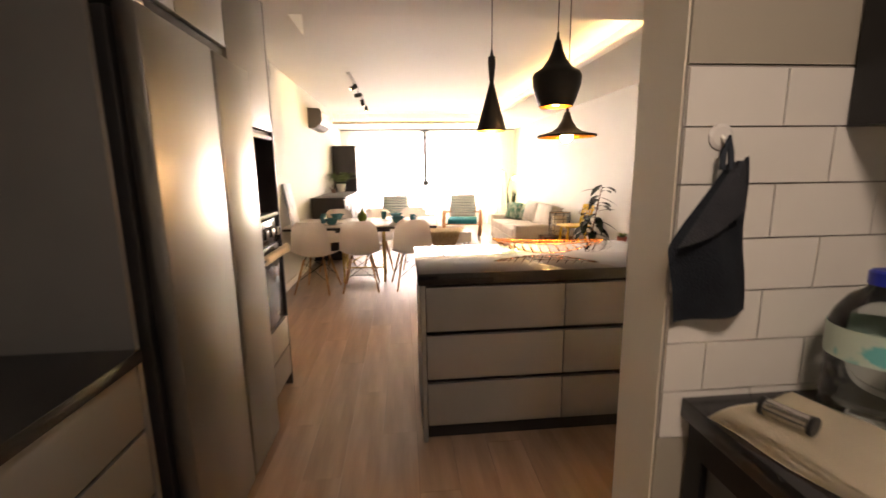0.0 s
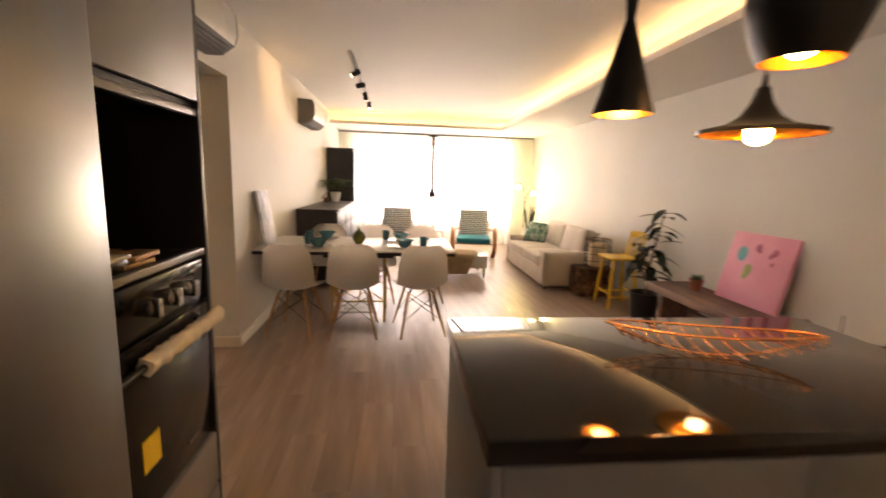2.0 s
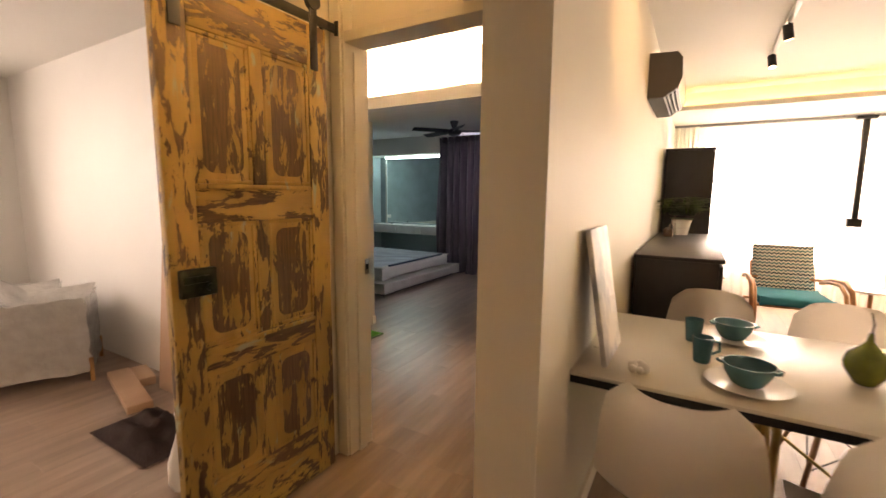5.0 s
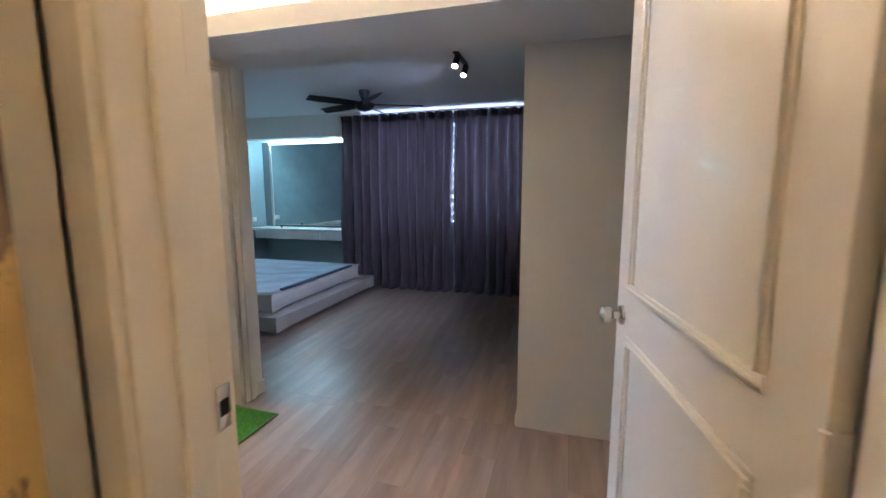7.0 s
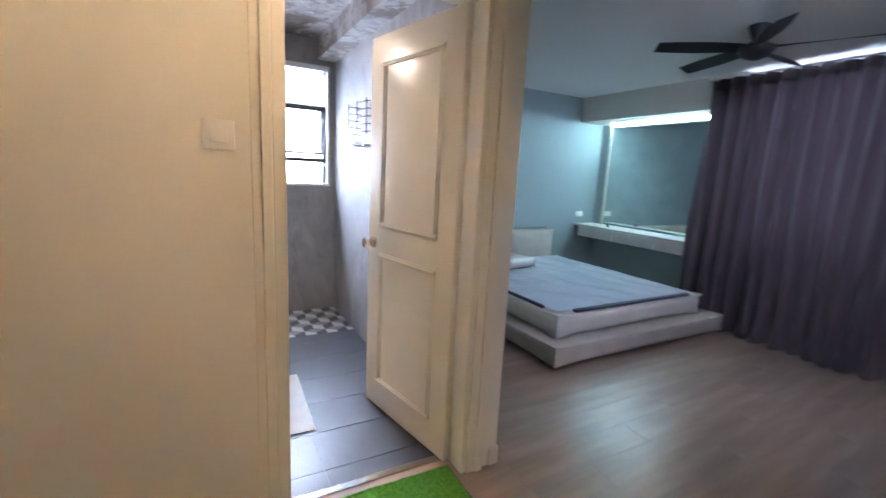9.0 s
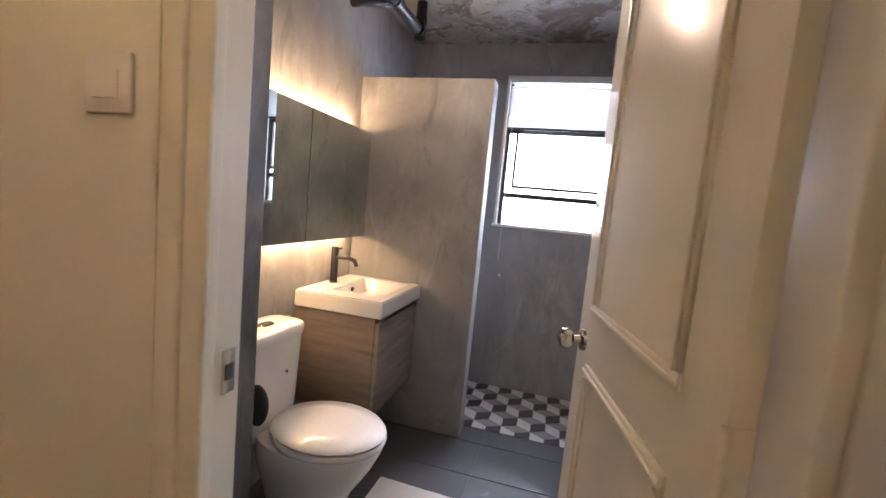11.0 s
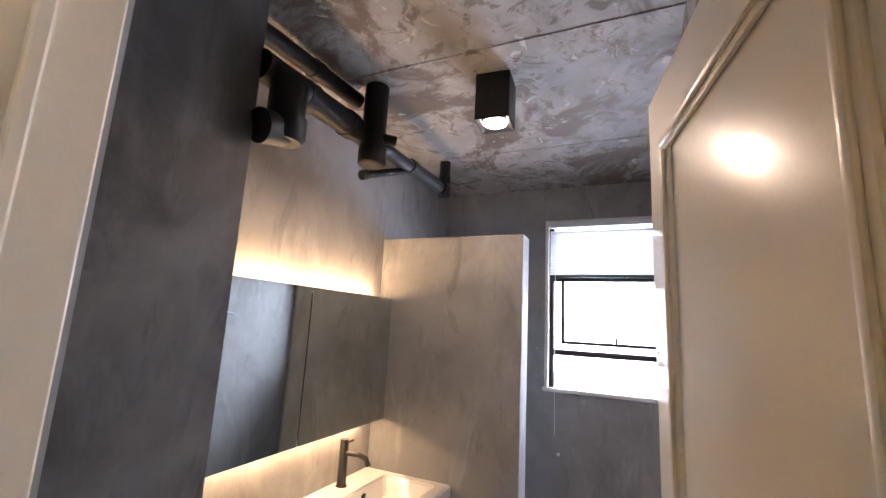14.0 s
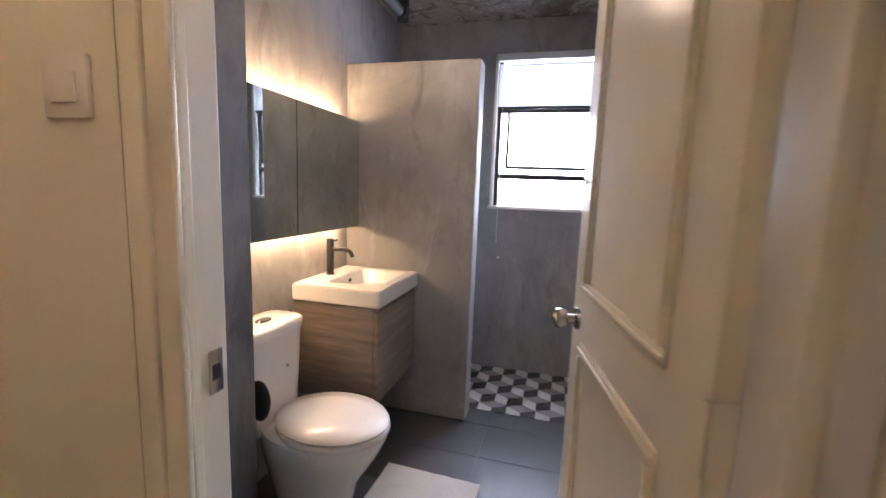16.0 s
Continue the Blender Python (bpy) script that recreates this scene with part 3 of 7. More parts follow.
# ---- kitchen: refrigerator and tall units ----
XF = -0.27
fr = thing("refrigerator", "brushed stainless steel two-door refrigerator", "refrigerator")
bm = B(); box(bm, -0.93, -0.255, 1.925, 2.768, 0.03, 1.835, 0.006)
part("body", bm, "black", fr, "dark grey steel body")
XD = -0.18
for y0, y1 in ((1.935, 2.396), (2.414, 2.778)):
    bm = B(); box(bm, -0.248, XD, y0, y1, 0.06, 1.85, 0.014)
    d = part("door", bm, "steel", fr)
    # Strip coloured near-black for the shade in the gap between the doors.
    bm = B(); box(bm, XD - 0.022, XD - 0.012, (y1 + 0.0002) if y0 < 2.3 else y0 - 0.008, y1 + 0.008 if y0 < 2.3 else y0 - 0.0002, 0.08, 1.83, 0.0005)
    part("door_gap_strip", bm, "gap_shade", d, "near-black strip as the shade between the doors")
bm = B(); box(bm, -0.26, -0.20, 1.945, 2.015, 1.852, 1.872, 0.006)
part("hinge_cover", bm, "chrome", fr, "small metal hinge cover")
bm = B(); box(bm, -0.34, -0.24, 1.93, 2.768, 0.0, 0.055)
part("kickplate", bm, "black", fr)

sp = thing("end_panel", "grey laminate tall panel beside the refrigerator", "panel")
bm = B(); box(bm, -0.945, -0.265, 1.862, 1.884, 0.0, 2.355, 0.002)
part("board", bm, "greypanel", sp)

uc = thing("overhead_cabinet", "grey laminate cabinet above the refrigerator", "cabinet")
bm = B(); box(bm, -0.945, -0.30, 1.89, 2.783, 1.95, 2.355)
part("body", bm, "gap_shade", uc)
bm = B(); box(bm, -0.40, -0.285, 1.89, 2.783, 1.895, 1.945, 0.003)
part("rail", bm, "black", uc, "black recessed grip rail")
for y0, y1 in ((1.89, 2.341), (2.346, 2.783)):
    bm = B(); box(bm, -0.296, XF, y0, y1, 1.95, 2.352, 0.002)
    part("door", bm, "greyfront", uc)

ov = thing("oven_tower", "grey tall cabinet with an open niche and drawers", "cabinet")
Y0, Y1 = 2.787, 3.41
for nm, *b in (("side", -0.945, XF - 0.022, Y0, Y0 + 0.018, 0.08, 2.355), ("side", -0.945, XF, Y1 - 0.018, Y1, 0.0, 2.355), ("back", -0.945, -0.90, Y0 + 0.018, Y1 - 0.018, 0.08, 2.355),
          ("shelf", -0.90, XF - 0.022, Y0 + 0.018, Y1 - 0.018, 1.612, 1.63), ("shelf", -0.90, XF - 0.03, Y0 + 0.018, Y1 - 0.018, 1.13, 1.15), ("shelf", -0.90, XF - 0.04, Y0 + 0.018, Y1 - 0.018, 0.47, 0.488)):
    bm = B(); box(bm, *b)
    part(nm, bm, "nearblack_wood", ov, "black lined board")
bm = B(); box(bm, XF - 0.02, XF, Y0, Y1 - 0.02, 1.632, 2.352, 0.002)
part("door", bm, "greyfront", ov)
for z in (1.585, 1.135):
    bm = B(); box(bm, XF - 0.03, XF - 0.004, Y0 + 0.02, Y1 - 0.02, z, z + 0.022, 0.003)
    part("edge_strip", bm, "greyfront", ov, "brushed aluminium edge strip")
for z0, z1 in ((0.29, 0.478), (0.085, 0.278)):
    bm = B(); box(bm, XF - 0.02, XF, Y0, Y1 - 0.02, z0, z1, 0.002)
    part("drawer_front", bm, "greyfront", ov)
bm = B(); box(bm, -0.6, XF - 0.05, Y0, Y1 - 0.02, 0.0, 0.08)
part("plinth", bm, "black", ov)

oven = thing("built_in_oven", "black glass built-in oven with three knobs", "oven")
bm = B(); box(bm, -0.85, XF - 0.03, Y0 + 0.025, Y1 - 0.025, 0.492, 1.125)
part("body", bm, "black", oven)
bm = B(); box(bm, XF - 0.028, XF - 0.004, Y0 + 0.02, Y1 - 0.022, 0.985, 1.125, 0.003)
pan = part("control_panel", bm, "blackgloss", oven)
for y in (3.035, 3.14, 3.245):
    bm = B(); rod(bm, (XF - 0.004, y, 1.055), (XF + 0.012, y, 1.055), 0.026, 0.024, 20)
    box(bm, XF + 0.011, XF + 0.035, y - 0.011, y + 0.011, 1.03, 1.08, 0.004)
    part("knob", bm, "chrome", pan, "brushed metal knob")
bm = B(); box(bm, XF - 0.028, XF - 0.002, Y0 + 0.02, Y1 - 0.022, 0.495, 0.975, 0.004)
od = part("oven_door", bm, "blackgloss", oven)
bm = B(); rod(bm, (XF + 0.035, Y0 + 0.05, 0.93), (XF + 0.035, Y1 - 0.05, 0.93), 0.010)
for y in (Y0 + 0.07, Y1 - 0.07):
    rod(bm, (XF - 0.005, y, 0.93), (XF + 0.035, y, 0.93), 0.008)
part("door_handle", bm, "black", od)
bm = B(); box(bm, XF - 0.0015, XF + 0.0005, 2.965, 3.045, 0.62, 0.71)
part("sticker", bm, "yellow_label", od, "yellow energy sticker")
bm = B(); box(bm, XF - 0.0015, XF + 0.0003, 3.2, 3.26, 0.555, 0.563)
part("badge", bm, "chrome", od, "small pale badge bar")

tw = thing("handle_towel", "cream towel wrapped around the oven handle", "towel")
bm = B()
n = 26
rings(bm, [[(XF + 0.035 + (0.022 + 0.005 * math.sin(i * 1.9 + k)) * math.cos(2 * math.pi * k / 12), 2.94 + 0.44 * i / n, 0.93 + (0.024 + 0.006 * math.sin(i * 1.3 + 2 * k)) * math.sin(2 * math.pi * k / 12)) for k in range(12)] for i in range(n + 1)])
part("cloth", bm, "cloth", tw, smooth=80)

for k, (y, w, l2, z, m1) in enumerate(((2.892, 0.085, 0.12, 0.020, "plate"), (2.99, 0.095, 0.14, 0.034, "clear_plastic"))):
    bx = thing("food_container", "low storage box with a pale lid in the niche" if k == 0 else "clear plastic storage box in the niche", "container", (-0.375, y, 1.152), 6 * k - 5)
    bm = B(); box(bm, -l2 / 2, l2 / 2, -w / 2, w / 2, 0, z, 0.008)
    part("box", bm, m1, bx)
    bm = B(); box(bm, -l2 / 2 - 0.004, l2 / 2 + 0.004, -w / 2 - 0.004, w / 2 + 0.004, z, z + 0.009, 0.003)
    part("lid", bm, "plate" if k else "beech", bx)
for k, (x, y, w, l2, rz) in enumerate(((-0.41, 3.10, 0.13, 0.20, -4), (-0.385, 3.125, 0.14, 0.15, 5))):
    cb = thing("wooden_board", "pale wooden serving board lying in the niche", "board", (x, y, 1.152 + 0.0165 * k), rz, "boards in the niche")
    bm = B(); soft_box(bm, -l2 / 2, l2 / 2, -w / 2, w / 2, 0, 0.016, 0.006)
    part("board", bm, "board_wood", cb, smooth=50)
    # No slot is cut; a near-black bar gives its shade.
    bm = B(); box(bm, -0.012, 0.012, w / 2 - 0.034, w / 2 - 0.014, 0.0155, 0.0166, 0.0004)
    part("slot", bm, "gap_shade", cb, "near-black bar as the shade in the hanging slot")

# ---- kitchen: left counter ----
lc = thing("base_cabinet", "grey base cabinet with wide drawers", "cabinet")
bm = B(); box(bm, -0.945, -0.287, -1.15, 1.86, 0.09, 0.868)
part("body", bm, "gap_shade", lc)
for y0, y1 in ((-1.15, -0.4), (-0.395, 0.36), (0.365, 1.14), (1.145, 1.858)):
    for z0, z1 in ((0.1, 0.44), (0.452, 0.655), (0.667, 0.86)):
        bm = B(); box(bm, -0.285, -0.267, y0, y1, z0, z1, 0.002)
        part("drawer_front", bm, "greypanel", lc)
wt = thing("worktop", "black granite worktop on the base cabinet", "worktop")
bm = B(); box(bm, -0.945, -0.247, -1.15, 1.86, 0.87, 0.91, 0.004)
part("slab", bm, "worktop", wt)

# ---- kitchen: right counter and tiled wall ----
rc = thing("side_counter", "black framed counter with a dark stone top", "counter")
bm = B(); box(bm, 1.02, 2.88, 0.72, 1.348, 0.925, 0.965, 0.004)
part("top", bm, "worktop", rc)
bm = B(); box(bm, 1.035, 1.075, 0.76, 0.80, 0, 0.925); box(bm, 1.035, 1.075, 1.30, 1.34, 0, 0.925); box(bm, 1.035, 1.075, 0.80, 1.30, 0.86, 0.925)
part("frame", bm, "black", rc)
bm = B(); box(bm, 1.05, 1.065, 0.80, 1.30, 0.02, 0.86)
part("panel", bm, "greypanel", rc)
hc = thing("wall_cabinet", "black framed wall cabinet over the counter", "cabinet")
bm = B(); box(bm, 1.312, 2.88, 1.05, 1.345, 1.51, 2.30, 0.004)
part("body", bm, "black", hc)
bm = B(); box(bm, 1.275, 1.31, 1.06, 1.345, 1.46, 2.30, 0.003)
part("side", bm, "black", hc)
bt = thing("water_bottle", "large clear water bottle with a blue cap", "bottle", (1.282, 1.243, 0.965))
bm = B(); lathe(bm, [(0.058, 0.0), (0.066, 0.01), (0.064, 0.03), (0.067, 0.045), (0.064, 0.06), (0.067, 0.075), (0.064, 0.09), (0.067, 0.11), (0.067, 0.17), (0.06, 0.19), (0.045, 0.215), (0.025, 0.232), (0.022, 0.245)], 28)
part("body", bm, "clear_plastic", bt, "thin clear ribbed plastic", smooth=60)
bm = B(); lathe(bm, [(0.056, 0.004), (0.061, 0.014), (0.061, 0.112)], 24)
part("water", bm, "glass", bt)
bm = B(); lathe(bm, [(0.0685, 0.115), (0.0685, 0.168)], 28, cap=False)
part("label", bm, "teal_label", bt, "teal and white paper label")
bm = B(); lathe(bm, [(0.026, 0.238), (0.026, 0.258), (0.022, 0.262)], 20)
part("cap", bm, "blue_cap", bt, "blue plastic cap")
cl = thing("folded_cloth", "folded cream kitchen cloth on the counter", "cloth", (1.146, 1.165, 0.967), 13)
for k in range(4):
    bm = B()
    grid(bm, lambda u, v: ((u - 0.5) * (0.205 - 0.008 * k) + 0.004 * math.sin(9 * v + k), (v - 0.5) * (0.27 - 0.01 * k) + 0.004 * math.sin(8 * u), 0.001 + 0.0065 * k + 0.003 * math.sin(7 * u + 3 * k) * math.cos(5 * v)), 14, 12, 0.005)
    part("fold", bm, "cloth", cl, smooth=60)
tb = thing("metal_tube", "small shiny metal roll on the folded cloth", "tube", (1.096, 1.205, 1.008), -68)
bm = B(); rod(bm, (-0.035, 0, 0), (0.035, 0, 0), 0.014, n=18)
part("body", bm, "chrome", tb)
for s in (-1, 1):
    bm = B(); rod(bm, (0.03 * s, 0, 0), (0.037 * s, 0, 0), 0.0155, n=18)
    part("end_cap", bm, "black", tb)
hk = thing("towel_hook", "white stick-on wall hook on the tiles", "hook", (1.046, 1.350, 1.445))
bm = B(); lathe(bm, [(0.022, 0), (0.022, 0.004), (0.016, 0.007)], 20)
bmesh.ops.transform(bm, matrix=pose(0, 0, 0, 90), verts=bm.verts)
part("disc", bm, "plate", hk)
bm = B(); tube(bm, [(0, -0.006, 0), (0, -0.02, -0.012), (0, -0.026, -0.006)], 0.004)
part("peg", bm, "plate", hk)
tl = thing("hand_towel", "dark navy towel hanging folded from a wall hook", "towel", (1.04, 1.332, 1.12))
def hang(u, v):
    left = -0.062 - 0.014 * min(1, v / 0.48) + 0.088 * max(0, (v - 0.48) / 0.52) ** 1.1
    right = 0.078 - 0.03 * v
    x = left + (right - left) * u
    sag = 0.010 * math.sin(7 * u + 2.5 * v) * (1 - 0.5 * v) - 0.010 * math.sin(math.pi * u)
    return (x + 0.003 * math.sin(9 * v), sag, 0.018 * u * (1 - v) + 0.28 * v + 0.012 * u * v)
bm = B(); grid(bm, hang, 20, 28, 0.008)
part("cloth", bm, "towel_dark", tl, smooth=70)
def flap(u, v):
    a = Vector((0.014, -0.016, 0.284)).lerp(Vector((-0.074, -0.014, 0.14)), v)
    b = Vector((0.03, -0.018, 0.284)).lerp(Vector((0.034, -0.024, 0.205)), min(1, v * 1.4))
    return a.lerp(b, u) + Vector((0, -0.006 * math.sin(math.pi * u), -0.012 * math.sin(math.pi * u) * v))
bm = B(); grid(bm, flap, 12, 14, 0.007)
part("folded_flap", bm, "towel_grey", tl, "greyer underside of the towel", smooth=70)
bm = B(); tube(bm, [(-0.004, -0.008, 0.27), (-0.003, -0.006, 0.30), (0.004, -0.008, 0.322), (0.010, -0.006, 0.30), (0.012, -0.008, 0.27)], 0.005)
part("loop", bm, "towel_dark", tl, smooth=80)

# ---- kitchen: island ----
isl = thing("kitchen_island", "grey island cabinet with six handleless drawers", "cabinet")
bm = B(); box(bm, 0.60, 1.945, 2.70, 3.37, 0.08, 0.842)
part("body", bm, "gap_shade", isl)
for x0, x1 in ((0.575, 0.598), (1.947, 1.97)):
    bm = B(); box(bm, x0, x1, 2.655, 3.39, 0.0, 0.842, 0.002)
    part("side_panel", bm, "greyfront", isl)
bm = B(); box(bm, 0.60, 1.945, 3.372, 3.39, 0.0, 0.842)
part("back_panel", bm, "greyfront", isl)
bm = B(); box(bm, 0.60, 1.945, 2.70, 2.72, 0.0, 0.08)
part("plinth", bm, "black", isl)
for x0, x1 in ((0.602, 1.303), (1.307, 1.943)):
    for z0, z1 in ((0.09, 0.322), (0.347, 0.578), (0.603, 0.828)):
        bm = B(); box(bm, x0, x1, 2.66, 2.69, z0, z1, 0.002)
        part("drawer_front", bm, "greyfront", isl)
wt = thing("island_worktop", "glossy black speckled stone island top", "worktop")
bm = B(); box(bm, 0.562, 1.985, 2.642, 3.405, 0.845, 0.905, 0.004)
part("slab", bm, "island_stone", wt)

wb = thing("wire_bowl", "leaf-shaped copper wire bowl on the island", "bowl", (1.325, 3.03, 0.908), -13)
L, W, H = 0.31, 0.115, 0.075
def rim(a):
    x = L * math.cos(a)
    w = W * max(0.0, math.sin(abs(a))) ** 1.15
    return Vector((x, math.copysign(w, math.sin(a)), H * (0.75 + 0.35 * (x / L) ** 2)))
bm = B(); tube(bm, [rim(2 * math.pi * i / 48) for i in range(48)], 0.0042, 6, True)
part("rim", bm, "copper", wb, smooth=80)
bm = B(); tube(bm, [(L * (1 - 2 * i / 20), 0, H * 1.1 * (1 - 2 * i / 20) ** 2 + 0.004) for i in range(21)], 0.0034, 6)
part("spine", bm, "copper", wb, smooth=80)
for i in range(15):
    for s in (-1, 1):
        a = 0.42 + 2.3 * i / 14
        e = rim(s * a)
        x = e.x + 0.035
        x = min(x, L * 0.98)
        b = Vector((x, 0, H * 1.1 * (x / L) ** 2 + 0.004))
        c = (e + b) / 2 + Vector((0.0, 0.012 * s, -0.012))
        bm = B(); tube(bm, [b, (b + c) / 2 + Vector((0, 0, -0.004)), c, (c + e) / 2, e], 0.0028, 5)
        part("rib", bm, "copper", wb, smooth=80)


def pendant(label, x, y, outer, bulb_z, bulb_r):
    p = thing("pendant_lamp", label, "lamp", (x, y, 0), group="pendants over the island")
    bm = B(); lathe(bm, outer, 32, cap=False)
    part("shade", bm, "black", p, smooth=50)
    bm = B(); lathe(bm, [(max(0.004, r - 0.004), z + (0.001 if k == 0 else -0.002)) for k, (r, z) in enumerate(outer[: len(outer) - 1])], 32, cap=False)
    part("lining", bm, "gold_inside", p, "brass-coloured inner lining", smooth=50)
    zt = outer[-1][1]
    bm = B(); rod(bm, (0, 0, zt - 0.01), (0, 0, zt + 0.03), 0.010, 0.006)
    part("cap", bm, "black", p)
    bm = B(); rod(bm, (0, 0, zt), (0, 0, ZB - 0.015), 0.0028)
    part("cord", bm, "black", p)
    bm = B(); lathe(bm, [(0.045, ZB - 0.02), (0.045, ZB - 0.001)], 24)
    part("ceiling_rose", bm, "black", p)
    bm = B(); bmesh.ops.create_uvsphere(bm, u_segments=20, v_segments=14, radius=bulb_r, matrix=Matrix.Translation((0, 0, bulb_z)))
    part("bulb", bm, "bulb", p, "glowing warm bulb")


pendant("tall narrow black cone pendant with brass inside", 1.01, 3.10, [(0.083, 1.607), (0.080, 1.62), (0.012, 1.862), (0.012, 1.868), (0.021, 1.965), (0.020, 2.0), (0.004, 2.004)], 1.68, 0.028)
pendant("wide bell-shaped black pendant with brass inside", 1.285, 2.835, [(0.082, 1.70), (0.095, 1.73), (0.118, 1.80), (0.121, 1.845), (0.112, 1.862), (0.075, 1.885), (0.045, 1.925), (0.025, 1.97), (0.014, 2.015), (0.004, 2.02)], 1.74, 0.035)
pendant("flat saucer black pendant with brass inside", 1.455, 3.12, [(0.165, 1.572), (0.168, 1.583), (0.09, 1.602), (0.055, 1.625), (0.03, 1.665), (0.016, 1.71), (0.004, 1.715)], 1.575, 0.035)
for x, y, z in ((1.01, 3.10, 1.60), (1.285, 2.835, 1.69), (1.455, 3.12, 1.52)):
    bulb("pendant_glow", (x, y, z), 2.9, WARM, 0.04)
# Panel out of view, put in for the added kitchen lamp.
kl = thing("kitchen_light", "square ceiling panel out of view, added to brighten the kitchen", "ceiling light", (0.75, 0.35, ZB))
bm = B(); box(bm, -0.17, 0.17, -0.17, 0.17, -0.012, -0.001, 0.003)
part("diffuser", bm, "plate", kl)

# ---- living room: window, curtains, cabinets ----
bd = solid("backdrop", [(-9, 9, 60, 60.2, -20, 40)], glow("bright_sky_haze", (0.95, 0.97, 1.0), 1.8), "hazy bright distance outside", category="backdrop")
win = thing("window_1", "wide window with a dark aluminium frame", "window")
tagged(win, kind="structure")
for nm, b in (("frame", (-0.56, 2.78, 11.47, 11.53, 0.44, 0.49)), ("frame", (-0.56, 2.78, 11.47, 11.53, 2.14, 2.2)), ("frame", (-0.56, -0.51, 11.47, 11.53, 0.35, 2.14)), ("frame", (2.73, 2.78, 11.47, 11.53, 0.35, 2.14)), ("mullion", (1.03, 1.12, 11.46, 11.54, 0.35, 2.14))):
    bm = B(); box(bm, *b, bevel=0.004)
    part(nm, bm, "black", win)
for x0, x1 in ((-0.51, 1.03), (1.12, 2.73)):
    bm = B(); box(bm, x0, x1, 11.497, 11.503, 0.35, 2.14)
    g = part("pane", bm, "glass", win)
    g.visible_shadow = False
bk = thing("curtain_motor", "black motor box on a bar in front of the sheers", "curtain motor", (1.06, 11.09, 1.09))
bm = B(); box(bm, -0.07, 0.07, -0.03, 0.03, -0.05, 0.05, 0.006)
part("case", bm, "black", bk)
bm = B(); box(bm, -0.028, 0.028, -0.022, 0.022, 0.05, 1.20, 0.004); box(bm, -0.09, 0.09, -0.03, 0.05, 1.20, 1.236, 0.004)
part("bar", bm, "black", bk)


def curtain(name, label, x0, x1, y, z0, z1, folds, amp, material, flare=0.0, seed=0.0, nu=0, thick=0.0, axis="x"):
    c = thing(name, label, "curtain")
    bm = B()
    def f(u, v):
        a = amp * (0.35 + 0.65 * (1 - v) ** 0.5)
        w = u * folds * 2 * math.pi + 0.5 * math.sin(3.1 * u * folds + seed) + 0.35 * math.sin(7 * v + 2.3 * u * folds) * (1 - v)
        off = a * math.sin(w) + 0.35 * a * math.sin(2.17 * w + seed)
        p = x0 + (x1 - x0) * (u + flare * (1 - v) ** 3 * (u - 0.5))
        q = y + off - 0.10 * flare * (1 - v) ** 4
        return (p, q, z0 + (z1 - z0) * v) if axis == "x" else (q, p, z0 + (z1 - z0) * v)
    grid(bm, f, nu or int(folds * 10), 18, thick)
    part("cloth", bm, material, c, smooth=80)
    return c


def pleated(name, label, x0, x1, y, z0, z1, folds, material, seed, edge=0.0):
    """A heavy lined curtain: pinched heading, tubular folds that widen and wander towards the hem."""
    c = thing(name, label, "curtain")
    r = random.Random(seed)
    wob = [(r.uniform(-0.30, 0.30), r.uniform(0.75, 1.25), r.uniform(0, 6.28)) for k in range(folds + 2)]
    def f(u, v):
        k = u * folds
        i, t = min(int(k), folds - 1), k - min(int(k), folds - 1)
        a0, a1 = wob[i], wob[i + 1]
        e = t * t * (3 - 2 * t)
        ph, am = a0[0] + (a1[0] - a0[0]) * e, a0[1] + (a1[1] - a0[1]) * e
        low = 1 - v
        shift = ph * (0.25 + 0.75 * low) + 0.10 * math.sin(5 * v + a0[2]) * low
        w = 2 * math.pi * (k + shift)
        head = max(0.0, (v - 0.955) / 0.045)
        depth = (0.080 + 0.040 * low) * am * (1 - 0.45 * head)
        off = depth * (math.sin(w) + 0.22 * math.sin(2 * w + 0.6)) + 0.012 * math.sin(w * 0.5 + a0[2]) * low
        bow = edge * math.exp(-((v - 0.62) / 0.20) ** 2) * max(0.0, (u if edge > 0 else 1 - u) - 0.8) / 0.2
        x = x0 + (x1 - x0) * u - bow + 0.35 * depth * math.cos(w)
        return (x, y + off - 0.05 * max(0.0, 0.06 - v) / 0.06, z0 + (z1 - z0) * v)
    bm = B(); grid(bm, f, folds * 14, 36, 0.004)
    part("cloth", bm, material, c, smooth=80)
    bm = B(); grid(bm, lambda u, v: (lambda p: (p[0], p[1] - 0.006, p[2]))(f(u, 0.955 + 0.045 * v)), folds * 14, 3, 0.005)
    part("heading", bm, material, c, "stitched pleated heading", smooth=80)
    return c


curtain("sheer_curtain", "sheer white curtain drawn across the window", -0.88, 3.22, 11.24, 0.02, 2.32, 26, 0.03, "sheer", seed=1.0)
M["sheer2"] = sheer("bunched_sheer_curtain", (0.80, 0.80, 0.70), 0.08)
curtain("sheer_curtain", "bunched pale curtain beside the window", 2.80, 3.23, 11.15, 0.02, 2.32, 7, 0.035, "sheer2", seed=2.0)
curtain("sheer_curtain", "bunched pale curtain beside the cabinet", -0.90, -0.60, 11.15, 0.02, 2.32, 5, 0.035, "sheer2", seed=3.0)
cr = thing("curtain_rail", "grey double curtain rail under the bulkhead", "curtain rail")
for y in (11.15, 11.24):
    bm = B(); box(bm, -0.9, 3.24, y - 0.012, y + 0.012, 2.325, 2.350, 0.003)
    part("rail", bm, "greyfront", cr)


